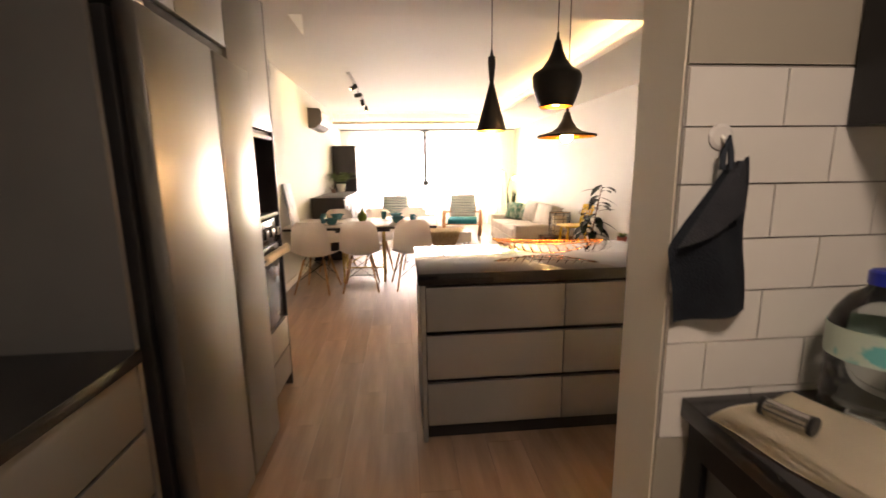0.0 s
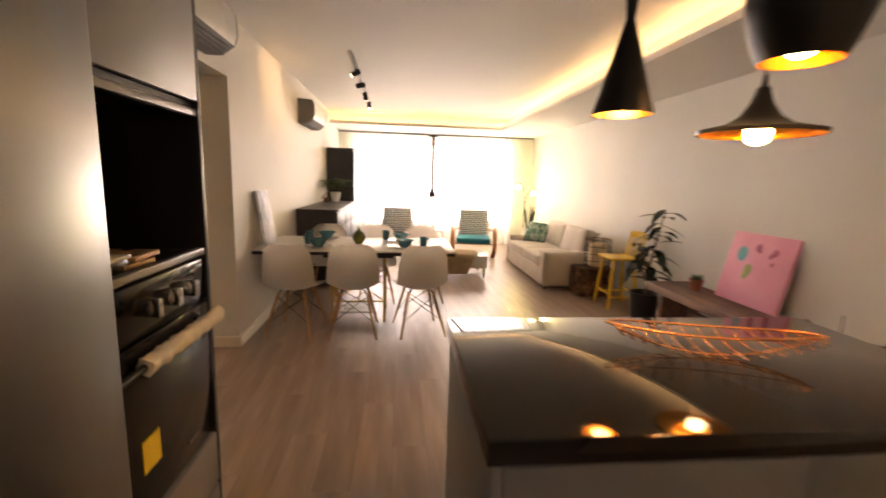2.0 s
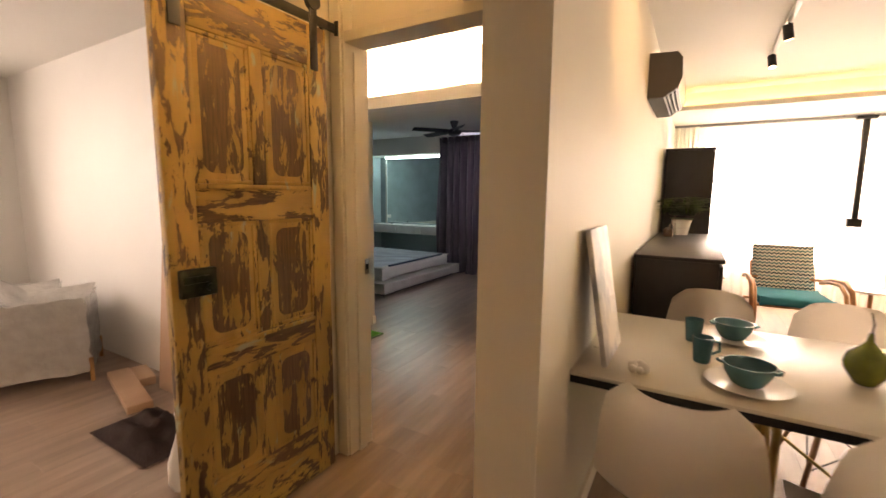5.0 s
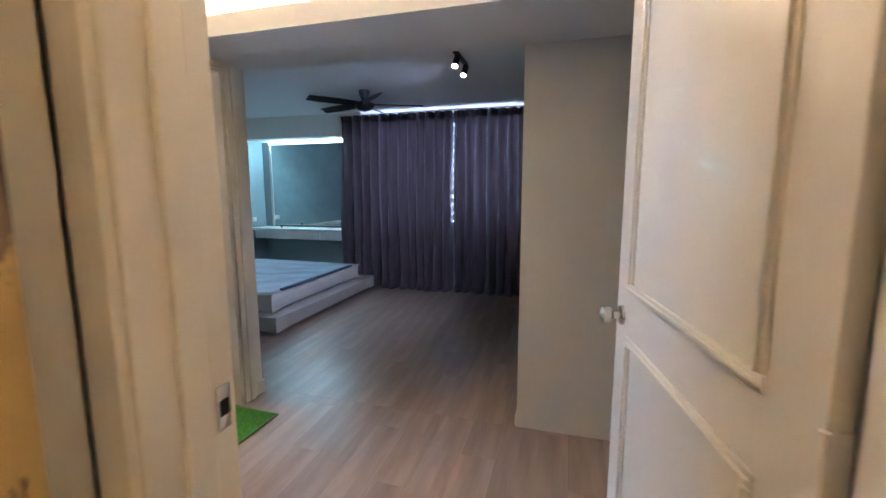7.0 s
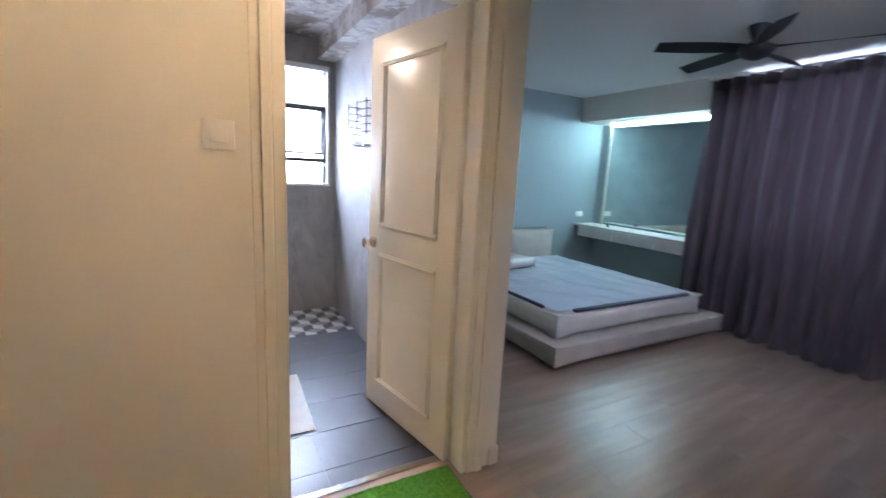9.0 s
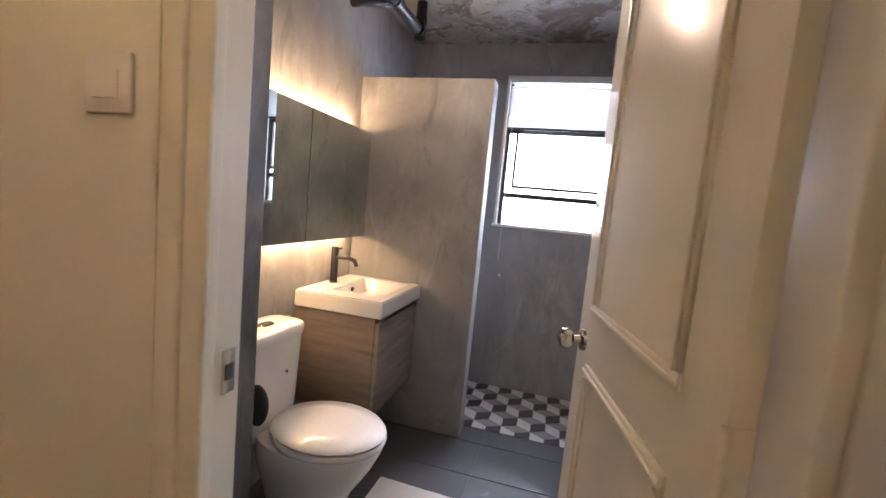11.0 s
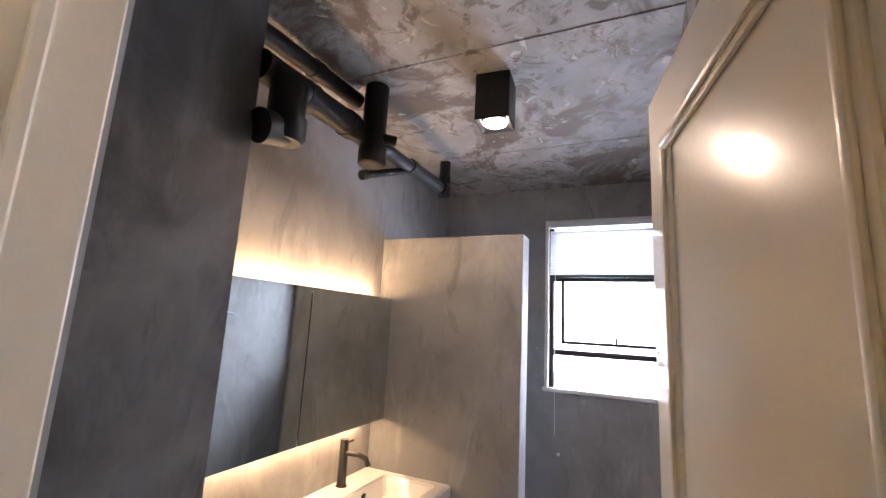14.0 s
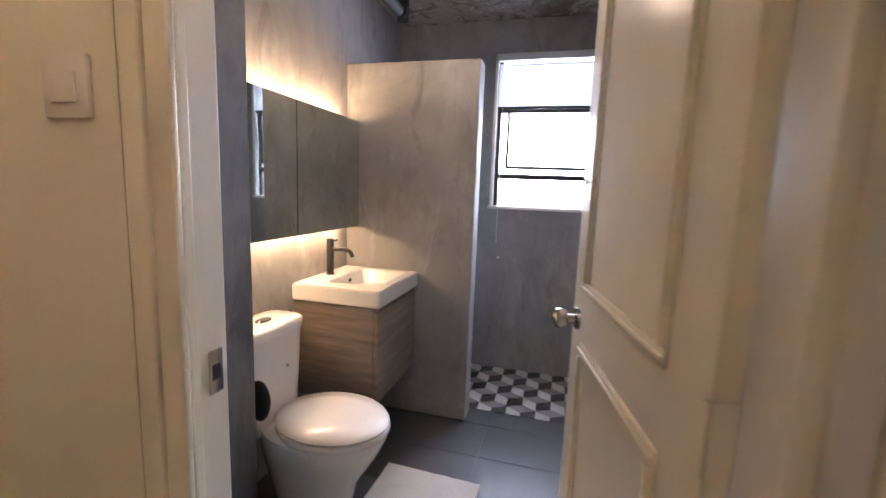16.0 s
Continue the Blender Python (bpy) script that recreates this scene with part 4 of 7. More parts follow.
def dresser(place, lx, ly, lz, cols, rows, label, name):
    """A chest whose front looks along +x, drawers in columns along y."""
    d = thing(name, label, "cabinet", place)
    bm = B(); box(bm, 0, lx - 0.02, 0, ly, 0.03, lz - 0.025, 0.003)
    part("body", bm, "nearblack_wood", d)
    bm = B(); box(bm, -0.005, lx + 0.008, -0.008, ly + 0.008, lz - 0.025, lz, 0.003)
    part("top", bm, "nearblack_wood", d)
    for i in range(cols):
        for j in range(rows):
            y0, y1 = ly * i / cols + 0.006, ly * (i + 1) / cols - 0.006
            z0, z1 = 0.06 + (lz - 0.1) * j / rows + 0.005, 0.06 + (lz - 0.1) * (j + 1) / rows - 0.005
            bm = B(); box(bm, lx - 0.02, lx, y0, y1, z0, z1, 0.003)
            f = part("drawer_front", bm, "nearblack_wood", d)
            bm = B(); tube(bm, [(lx, (y0 + y1) / 2 - 0.07, (z0 + z1) / 2), (lx + 0.022, (y0 + y1) / 2 - 0.065, (z0 + z1) / 2), (lx + 0.022, (y0 + y1) / 2 + 0.065, (z0 + z1) / 2), (lx, (y0 + y1) / 2 + 0.07, (z0 + z1) / 2)], 0.006, 6)
            part("handle", bm, "chrome", f, "chrome bar handle")
    return d


dresser((-0.89, 7.32, 0), 0.50, 2.05, 1.0, 3, 4, "black wooden chest of drawers with chrome handles", "chest_of_drawers")
dresser((-0.89, 9.62, 0), 0.46, 0.80, 1.90, 2, 3, "tall black wooden cabinet beside the window", "tall_cabinet")


def leaf_blade(bm, base, tip, width, droop=0.0, n=5, up=Vector((0, 0, 1))):
    """One curved leaf with a folded midrib."""
    base, tip = Vector(base), Vector(tip)
    d = tip - base
    side = d.cross(up)
    side = side.normalized() if side.length > 1e-5 else Vector((1, 0, 0))
    nrm = side.cross(d).normalized()
    rows = []
    for i in range(n + 1):
        t = i / n
        w = width * math.sin(math.pi * min(0.97, t * 0.93 + 0.05)) ** 0.8
        c = base + d * t + Vector((0, 0, -droop * t * t)) + nrm * 0.0
        rows.append([bm.verts.new(c + side * w * 0.5 + nrm * 0.1 * w), bm.verts.new(c), bm.verts.new(c - side * w * 0.5 + nrm * 0.1 * w)])
    for a, b in zip(rows, rows[1:]):
        bm.faces.new((a[0], a[1], b[1], b[0]))
        bm.faces.new((a[1], a[2], b[2], b[1]))


def pot(parent, r0, r1, h, material, label=""):
    bm = B(); lathe(bm, [(r0, 0), (r1, h - 0.02), (r1 * 1.06, h - 0.02), (r1 * 1.06, h), (r1 * 0.93, h), (r1 * 0.9, h - 0.03)], 28, cap=False)
    bm.faces.new([v for v in bm.verts if abs(v.co.z) < 1e-6][::-1])
    part("pot", bm, material, parent, label, smooth=40)
    bm = B(); lathe(bm, [(r1 * 0.91, h - 0.045), (r1 * 0.6, h - 0.03), (0.001, h - 0.028)], 20, cap=False)
    part("soil", bm, "soil", parent, smooth=60)


rng = random.Random(4)
fern = thing("potted_fern", "leafy green fern in a ceramic pot on the black chest", "plant", (-0.68, 9.15, 1.0))
pot(fern, 0.06, 0.085, 0.15, "plate", "pale ceramic pot")
bm = B()
for i in range(34):
    a, l1 = rng.uniform(0, 6.28), rng.uniform(0.14, 0.27)
    pts = [Vector((0, 0, 0.13)) + Vector((math.cos(a) * l1 * t, math.sin(a) * l1 * t, 0.48 * t * rng.uniform(0.8, 1.15) - 0.30 * t * t)) for t in (0, 0.25, 0.5, 0.75, 1.0)]
    for k in range(1, 5):
        for s in (-1, 1):
            for f in (0.3, 0.8):
                b = pts[k - 1].lerp(pts[k], f)
                leaf_blade(bm, b, b + Vector((math.cos(a + s * 1.1) * 0.095, math.sin(a + s * 1.1) * 0.095, 0.01)), 0.034, 0.01, 2)
    leaf_blade(bm, pts[3], pts[4], 0.02, 0.02, 2)
part("fronds", bm, "leaf_light", fern, smooth=60)
tr = thing("trailing_twigs", "thin dry twigs beside the fern", "twigs", (-0.78, 8.6, 1.0))
bm = B()
for i in range(7):
    a = rng.uniform(-1.2, 1.2)
    tube(bm, [(0, 0.25, 0.06), (0.01 * i, 0.05 + 0.1 * math.sin(a), 0.09 + 0.02 * i), (0.015 * i, -0.3 - 0.05 * i, 0.10 + 0.03 * math.sin(2 * a))], 0.0022, 4)
box(bm, -0.04, 0.04, 0.22, 0.30, 0.0, 0.075, 0.01)
part("twigs", bm, "bench", tr)


def air_con(place, label):
    a = thing("air_conditioner", label, "air conditioner", place)
    prof = [(0.0, 0.0), (0.10, 0.0), (0.185, 0.06), (0.205, 0.12), (0.20, 0.25), (0.17, 0.29), (0.0, 0.30)]
    bm = B(); rings(bm, [[(x, y, z) for x, z in prof] for y in (0.012, 0.85)])
    part("cover", bm, "ac_white", a, "glossy silver front cover", smooth=30)
    for y in (0.0, 0.85):
        bm = B(); rings(bm, [[(x * 1.01, yy, z) for x, z in prof] for yy in (y, y + 0.012)])
        part("side", bm, "ac_side", a, "dark grey end cap")
    bm = B(); rings(bm, [[(x, y, z) for x, z in ((0.0, -0.003), (0.101, -0.003), (0.187, 0.057), (0.186, 0.0612), (0.0995, 0.0008), (0.0, 0.0008))] for y in (0.014, 0.848)])
    part("underside", bm, "ac_side", a, "dark grey underside with the air outlet")
    bm = B()
    for k in range(3):
        box(bm, 0.115 + 0.022 * k, 0.125 + 0.022 * k, 0.06, 0.80, 0.002 + 0.016 * k, 0.03 + 0.016 * k)
    part("outlet_vane", bm, "black", a)


air_con((-0.912, 7.62, 2.06), "white air conditioner mounted on the sage wall")
air_con((-0.912, 4.18, 2.18), "white air conditioner above the wide passage")

tk = thing("track_light", "black ceiling track with four spot heads", "track light", (-0.11, 0, ZC))
bm = B(); box(bm, -0.018, 0.018, 6.22, 8.95, -0.022, -0.001, 0.002)
part("track", bm, "ac_white", tk, "grey aluminium track")
for y, aim in ((6.75, (-0.7, -0.1, -0.45)), (7.35, (-0.75, 0.3, -0.1)), (8.05, (0.2, 0.2, -1)), (8.8, (0.1, -0.3, -1))):
    d = Vector(aim).normalized()
    c = Vector((0, y, -0.085))
    bm = B(); rod(bm, (0, y, -0.02), c, 0.006); rod(bm, c - d * 0.05, c + d * 0.05, 0.030, n=18)
    hd = part("spot_head", bm, "black", tk, smooth=40)
    bm = B(); rod(bm, c + d * 0.0505, c + d * 0.052, 0.024, n=18)
    part("lens", bm, "lens_warm", hd, "lit lamp face")
bulb("track_spot_light", (-0.16, 6.72, 2.47), 16, WARM, 0.03, 70, (-0.95, 6.6, 2.3))
bulb("track_spot_light", (-0.16, 7.37, 2.48), 10, WARM, 0.03, 70, (-0.95, 7.3, 2.0))

# ---- dining ----
dt = thing("dining_table", "cream dining table with a black edge fixed to the wall", "table")
bm = B(); box(bm, -0.912, 0.90, 5.745, 6.68, 0.738, 0.752, 0.002)
part("tabletop", bm, "table_white", dt)
bm = B(); box(bm, -0.912, 0.895, 5.75, 6.675, 0.708, 0.737, 0.002)
part("edge_board", bm, "black", dt, "black edge under the top")
bm = B(); box(bm, -0.33, 0.33, 5.9, 6.5, 0.66, 0.708)
part("under_frame", bm, "black", dt)

ib = thing("treadle_base", "gold painted iron treadle base with a white pedal", "table base")
for x in (-0.265, 0.24):
    bm = B()
    for y in (6.0, 6.42):
        tube(bm, [(x, y, 0.03), (x, y + (0.03 if y < 6.2 else -0.03), 0.10), (x, y, 0.30), (x, y, 0.66)], [0.016, 0.012, 0.012, 0.014], 8)
        rod(bm, (x - 0.012, y, 0.016), (x + 0.012, y, 0.016), 0.016)
    tube(bm, [(x, 6.0, 0.12), (x, 6.1, 0.16), (x, 6.21, 0.11), (x, 6.32, 0.16), (x, 6.42, 0.12)], 0.010, 6)
    tube(bm, [(x, 6.0, 0.55), (x, 6.12, 0.40), (x, 6.21, 0.58), (x, 6.30, 0.40), (x, 6.42, 0.55)], 0.009, 6)
    for k in range(3):
        a = [(x, 6.21 + (0.07 - 0.015 * k) * math.cos(t * 0.5236), 0.28 + (0.09 - 0.02 * k) * math.sin(t * 0.5236)) for t in range(12)]
        tube(bm, a, 0.006, 6, True)
    rod(bm, (x, 6.0, 0.64), (x, 6.42, 0.64), 0.012)
    part("side_frame", bm, "gold_paint", ib, smooth=60)
bm = B(); rod(bm, (-0.265, 6.21, 0.15), (0.24, 6.21, 0.15), 0.008); rod(bm, (-0.265, 6.40, 0.45), (0.24, 6.05, 0.2), 0.006); rod(bm, (-0.265, 6.05, 0.2), (0.24, 6.40, 0.45), 0.006)
part("cross_bar", bm, "gold_paint", ib)
bm = B(); box(bm, -0.19, 0.17, 6.02, 6.04, 0.08, 0.10); box(bm, -0.19, 0.17, 6.36, 6.38, 0.08, 0.10); box(bm, -0.19, -0.17, 6.04, 6.36, 0.08, 0.10); box(bm, 0.15, 0.17, 6.04, 6.36, 0.08, 0.10)
pd = part("pedal", bm, "plate", ib, "white painted pedal frame")
for k in range(9):
    bm = B(); box(bm, -0.168, 0.148, 6.05 + 0.034 * k, 6.07 + 0.034 * k, 0.085, 0.097, 0.002)
    part("pedal_bar", bm, "plate", pd)


def dining_chair(place, rz):
    c = thing("dining_chair", "white moulded plastic chair on beech dowel legs", "chair", place, rz, "chairs round the dining table")
    def f(u, v):
        s = u - 0.5
        if v < 0.5:
            t = v / 0.5
            y, z = 0.22 - 0.40 * t, 0.435 - 0.025 * math.sin(math.pi * t) - 0.012 * (1 - t) ** 3
            w, lift = 0.43 + 0.03 * math.sin(math.pi * t), 0.035 * t
        else:
            t = (v - 0.5) / 0.5
            ang = 1.28 * min(1, t * 2.2)
            y, z = -0.18 - 0.055 * math.sin(ang) - 0.06 * t, 0.445 + 0.03 * t * 0 + 0.40 * t ** 1.1
            w, lift = 0.46 - 0.10 * t ** 2.2 - (0.10 * max(0, t - 0.86) / 0.14 if t > 0.86 else 0), 0.035 * (1 - t)
        curl = (2 * abs(s)) ** 2.5
        return (s * w, y + (0.085 * curl * (min(1, (v - 0.45) * 4) if v > 0.45 else 0)), z + lift * curl * 1.6 + 0.022 * curl * (1 if v < 0.5 else 0))
    bm = B(); grid(bm, f, 14, 26, 0.006)
    part("shell", bm, "shell", c, smooth=70)
    top = {}
    for sx in (-1, 1):
        for sy, ty in ((-1, -0.10), (1, 0.12)):
            a, b = Vector((0.115 * sx, ty, 0.392)), Vector((0.205 * sx, 0.235 * sy, 0.0))
            bm = B(); rod(bm, b, a, 0.0085, 0.0135, 12)
            part("leg", bm, "beech", c, smooth=60)
            bm = B(); rod(bm, a + Vector((0, 0, -0.02)), a + Vector((-0.03 * sx, 0, 0.035)), 0.006)
            part("bracket", bm, "black", c)
            top[sx, sy] = (a, b)
    pairs = [((-1, -1), (1, -1)), ((-1, 1), (1, 1)), ((-1, -1), (-1, 1)), ((1, -1), (1, 1))]
    for p, q in pairs:
        for s0, s1 in ((0.08, 0.62), (0.62, 0.08)):
            bm = B(); rod(bm, top[p][0].lerp(top[p][1], s0), top[q][0].lerp(top[q][1], s1), 0.003, n=6)
            part("wire_brace", bm, "black", c)
    return c


ch = dining_chair((-0.535, 5.73, 0), -8)
for x, y, rz in ((-0.02, 5.745, 2), (0.57, 5.77, 9), (-0.47, 6.86, 174), (0.12, 6.82, 183), (0.66, 6.84, 186)):
    copy_thing(ch, pose(x, y, 0, 0, 0, rz))

ZT = 0.753


def place_setting(x, y, mug):
    p = thing("dinner_plate", "white plate on the cream table", "plate", (x, y, ZT), group="plates on the dining table")
    bm = B(); lathe(bm, [(0.055, 0.0), (0.075, 0.004), (0.125, 0.016), (0.128, 0.018), (0.12, 0.018), (0.07, 0.008), (0.001, 0.007)], 36, cap=False)
    part("dish", bm, "plate", p, smooth=60)
    b = thing("soup_bowl", "teal glazed bowl with two small handles on a plate", "bowl", (x, y, ZT + 0.008), rng.uniform(-20, 20), "bowls on the dining table")
    bm = B(); lathe(bm, [(0.035, 0.0), (0.05, 0.01), (0.07, 0.045), (0.078, 0.075), (0.074, 0.075), (0.064, 0.045), (0.04, 0.014), (0.001, 0.01)], 32, cap=False)
    part("body", bm, "teal_ceramic", b, smooth=60)
    for s in (-1, 1):
        bm = B(); tube(bm, [(0.074 * s, -0.022, 0.066), (0.088 * s, -0.014, 0.068), (0.088 * s, 0.014, 0.068), (0.074 * s, 0.022, 0.066)], 0.006, 8)
        part("handle", bm, "teal_ceramic", b, smooth=60)
    g = thing("mug", "teal glazed mug on the cream table", "mug", (*mug, ZT), rng.uniform(0, 90), "mugs on the dining table")
    bm = B(); lathe(bm, [(0.026, 0.0), (0.029, 0.004), (0.037, 0.10), (0.034, 0.10), (0.027, 0.008), (0.001, 0.008)], 28, cap=False)
    part("body", bm, "teal_ceramic", g, smooth=60)
    bm = B(); tube(bm, [(0.033, 0, 0.085), (0.06, 0, 0.08), (0.062, 0, 0.045), (0.03, 0, 0.03)], 0.0055, 8)
    part("handle", bm, "teal_ceramic", g, smooth=60)


for x, y, mug in ((-0.37, 5.92, (-0.50, 6.10)), (0.43, 5.96, (0.615, 6.02)), (-0.38, 6.46, (-0.53, 6.36)), (0.40, 6.42, (0.235, 6.50))):
    place_setting(x, y, mug)
vs = thing("vase", "olive green bulb vase with a thin neck", "vase", (-0.02, 6.16, ZT))
bm = B(); lathe(bm, [(0.026, 0), (0.035, 0.005), (0.062, 0.05), (0.066, 0.075), (0.055, 0.105), (0.028, 0.13), (0.012, 0.15), (0.008, 0.175), (0.009, 0.18)], 28)
part("body", bm, "green_glass", vs, smooth=60)
bm = B(); tube(bm, [(0, 0, 0.17), (0.004, 0, 0.21), (-0.004, 0.004, 0.25)], 0.0035, 6)
part("stem", bm, "soil", vs)
ct = thing("canvas_painting", "small abstract painting in pale greys leaning on the wall", "painting", (-0.80, 5.84, ZT), 0, ry=-9.5)
bm = B(); box(bm, -0.02, 0.0, 0, 0.33, 0.0, 0.515, 0.003)
part("canvas", bm, "abstract", ct)
se = thing("seashell", "pinkish shell ornament on the table", "ornament", (-0.70, 5.86, ZT))
bm = B()
for k in range(5):
    bmesh.ops.create_icosphere(bm, subdivisions=2, radius=0.022 - 0.002 * k, matrix=Matrix.Translation((0.02 * math.cos(k * 1.3), 0.03 * math.sin(k * 1.3), 0.018)))
part("shell", bm, "shell", se, smooth=60)

# ---- living room seating ----
so = thing("sofa", "oatmeal fabric two-seat sofa against the wall", "sofa")
bm = B(); box(bm, 2.30, 3.16, 7.50, 9.14, 0.04, 0.26, 0.012)
part("base", bm, "sofa", so)
for y0, y1 in ((7.31, 7.52), (9.12, 9.33)):
    bm = B(); soft_box(bm, 2.29, 3.17, y0, y1, 0.03, 0.50, 0.05)
    part("armrest", bm, "sofa", so, smooth=60)
bm = B(); soft_box(bm, 3.00, 3.22, 7.50, 9.14, 0.05, 0.66, 0.05)
part("backrest", bm, "sofa", so, smooth=60)
for y0, y1 in ((7.525, 8.315), (8.325, 9.115)):
    bm = B(); soft_box(bm, 2.28, 3.0, y0, y1, 0.262, 0.415, 0.035, puff=0.12)
    part("seat_cushion", bm, "sofa", so, smooth=60)
    bm = B(); soft_box(bm, 0, 0.20, y0, y1, 0.0, 0.40, 0.06, puff=0.25)
    bmesh.ops.transform(bm, matrix=Matrix.Translation((2.86, 0, 0.41)) @ pose(0, 0, 0, 0, 14), verts=bm.verts)
    part("back_cushion", bm, "sofa", so, smooth=60)
for x in (2.34, 3.1):
    for y in (7.36, 9.28):
        bm = B(); rod(bm, (x, y, 0), (x, y, 0.045), 0.02)
        part("foot", bm, "black", so)
cu = thing("throw_cushion", "green leaf print cushion on the sofa", "cushion", (2.66, 8.93, 0.425), 28, rx=0)
bm = B(); soft_box(bm, -0.06, 0.06, -0.21, 0.21, 0.0, 0.33, 0.05, puff=0.5)
bmesh.ops.transform(bm, matrix=pose(0, 0, 0, 0, 18), verts=bm.verts)
part("cover", bm, "cushion_leaf", cu, smooth=60)
bkk = thing("remote_box", "small white box on the sofa back", "box", (3.13, 9.0, 0.665), 4)
bm = B(); box(bm, -0.05, 0.05, -0.10, 0.10, 0, 0.03, 0.004)
part("case", bm, "plate", bkk)


def armchair(place, rz):
    a = thing("rattan_armchair", "bent rattan armchair with striped back and teal seat cushions", "armchair", place, rz, "armchairs by the window")
    for s in (-1, 1):
        bm = B()
        loop = [(0.37 * s, 0.30, 0.02), (0.38 * s, -0.38, 0.02), (0.39 * s, -0.50, 0.12), (0.40 * s, -0.53, 0.30), (0.40 * s, -0.45, 0.47), (0.40 * s, -0.28, 0.54), (0.39 * s, 0.0, 0.52), (0.37 * s, 0.22, 0.47)]
        tube(bm, loop, 0.024, 8)
        tube(bm, [(p[0] - 0.035 * s, p[1] * 0.93, p[2] * 0.94 + 0.0) for p in loop], 0.019, 8)
        part("arm_loop", bm, "rattan", a, smooth=80)
    for z, y, w in ((0.25, -0.34, 0.74), (0.22, 0.20, 0.72), (0.47, 0.22, 0.72)):
        bm = B(); rod(bm, (-w / 2, y, z), (w / 2, y, z), 0.014)
        part("cross_rail", bm, "rattan", a, smooth=80)
    bm = B(); tube(bm, [(-0.28, 0.16, 0.25), (-0.29, 0.36, 0.62), (-0.20, 0.43, 0.78), (0, 0.44, 0.81), (0.20, 0.43, 0.78), (0.29, 0.36, 0.62), (0.28, 0.16, 0.25)], 0.015, 8)
    part("back_frame", bm, "rattan", a, smooth=80)
    bm = B(); soft_box(bm, -0.315, 0.315, -0.42, 0.18, 0.26, 0.365, 0.04, puff=0.15)
    part("seat_cushion", bm, "teal_fabric", a, smooth=60)
    bm = B(); soft_box(bm, -0.285, 0.285, -0.05, 0.05, 0.0, 0.57, 0.045, puff=0.25)
    bmesh.ops.transform(bm, matrix=Matrix.Translation((0, 0.19, 0.30)) @ pose(0, 0, 0, -22), verts=bm.verts)
    part("back_cushion", bm, "zigzag", a, smooth=60)
    return a


ac = armchair((0.36, 10.12, 0), 4)
copy_thing(ac, pose(1.80, 10.0, 0, 0, 0, -9))
st = thing("side_table", "small round white side table between the armchairs", "table", (1.08, 10.3, 0))
bm = B(); lathe(bm, [(0.17, 0.40), (0.17, 0.42), (0.165, 0.425)], 28)
part("tabletop", bm, "plate", st)
bm = B(); lathe(bm, [(0.13, 0), (0.13, 0.015), (0.02, 0.03), (0.02, 0.38), (0.12, 0.40)], 24)
part("pedestal", bm, "rattan", st, smooth=40)
cf = thing("coffee_table", "low white coffee table on black legs", "table", (1.16, 8.22, 0))
bm = B(); box(bm, -0.46, 0.50, -0.30, 0.30, 0.15, 0.33, 0.006)
part("body", bm, "plate", cf)
for x in (-0.42, 0.46):
    for y in (-0.27, 0.27):
        bm = B(); rod(bm, (x, y, 0), (x, y, 0.15), 0.013, 0.016)
        part("leg", bm, "black", cf)
sk = thing("sheepskin", "cream sheepskin draped over the coffee table", "sheepskin", (1.16, 8.22, 0))
bm = B()
def fleece(u, v):
    a = (u - 0.5) * 0.72
    wide = 1 - 0.55 * max(0, v - 0.5) * 2
    d = v * 0.75
    n = 0.012 * noise.noise(Vector((u * 14, v * 14, 3.0)))
    if d < 0.46:
        return (0.02 + a, 0.15 - d, 0.336 + 0.02 + n)
    e = d - 0.46
    return (0.02 + a * wide + 0.02 * math.sin(8 * v), -0.312 - 0.02 * min(1, e * 20) - n, 0.35 - e * 0.98)
grid(bm, fleece, 30, 34, 0.02)
part("fleece", bm, "fleece", sk, smooth=80)

# floor lamp with two globes
fl = thing("floor_lamp", "slim floor lamp with two glowing flower shades", "lamp", (2.95, 10.62, 0))
bm = B(); lathe(bm, [(0.12, 0), (0.12, 0.015), (0.012, 0.03)], 24)
part("base", bm, "black", fl)
bm = B(); tube(bm, [(0, 0, 0.02), (0, 0, 1.0), (-0.04, 0, 1.3), (-0.13, 0, 1.40), (-0.15, 0, 1.34)], 0.008, 8); tube(bm, [(0, 0, 0.9), (0.06, 0, 1.18), (0.15, 0, 1.27), (0.18, 0, 1.22)], 0.007, 8)
part("stem", bm, "black", fl, smooth=80)
M["lamp_glow"] = glow("lit_yellow_shade", (1.0, 0.86, 0.25), 60.0)
for x, z in ((-0.15, 1.30), (0.18, 1.18)):
    bm = B(); lathe(bm, [(0.012, 0.05), (0.035, 0.035), (0.055, 0.0), (0.045, -0.03), (0.01, -0.045)], 20)
    bmesh.ops.translate(bm, verts=bm.verts, vec=(x, 0, z))
    part("shade", bm, "lamp_glow", fl, "glowing yellow glass shade", smooth=60)
bulb("floor_lamp_glow", (2.80, 10.5, 1.28), 11, (1.0, 0.85, 0.32), 0.06)
bulb("floor_lamp_glow", (3.10, 10.5, 1.16), 11, (1.0, 0.85, 0.32), 0.06)

sn = thing("snake_plant", "upright snake plant in a tall white pot", "plant", (2.92, 10.15, 0))
pot(sn, 0.09, 0.12, 0.52, "plate", "tall white pot")
bm = B()
for i in range(13):
    a = rng.uniform(0, 6.28)
    l1 = rng.uniform(0.25, 0.52)
    leaf_blade(bm, (0.03 * math.cos(a), 0.03 * math.sin(a), 0.47), (0.12 * math.cos(a), 0.12 * math.sin(a), 0.5 + l1), 0.05, 0.0, 6, Vector((math.sin(a), -math.cos(a), 0.2)))
part("leaves", bm, "leaf", sn, smooth=60)

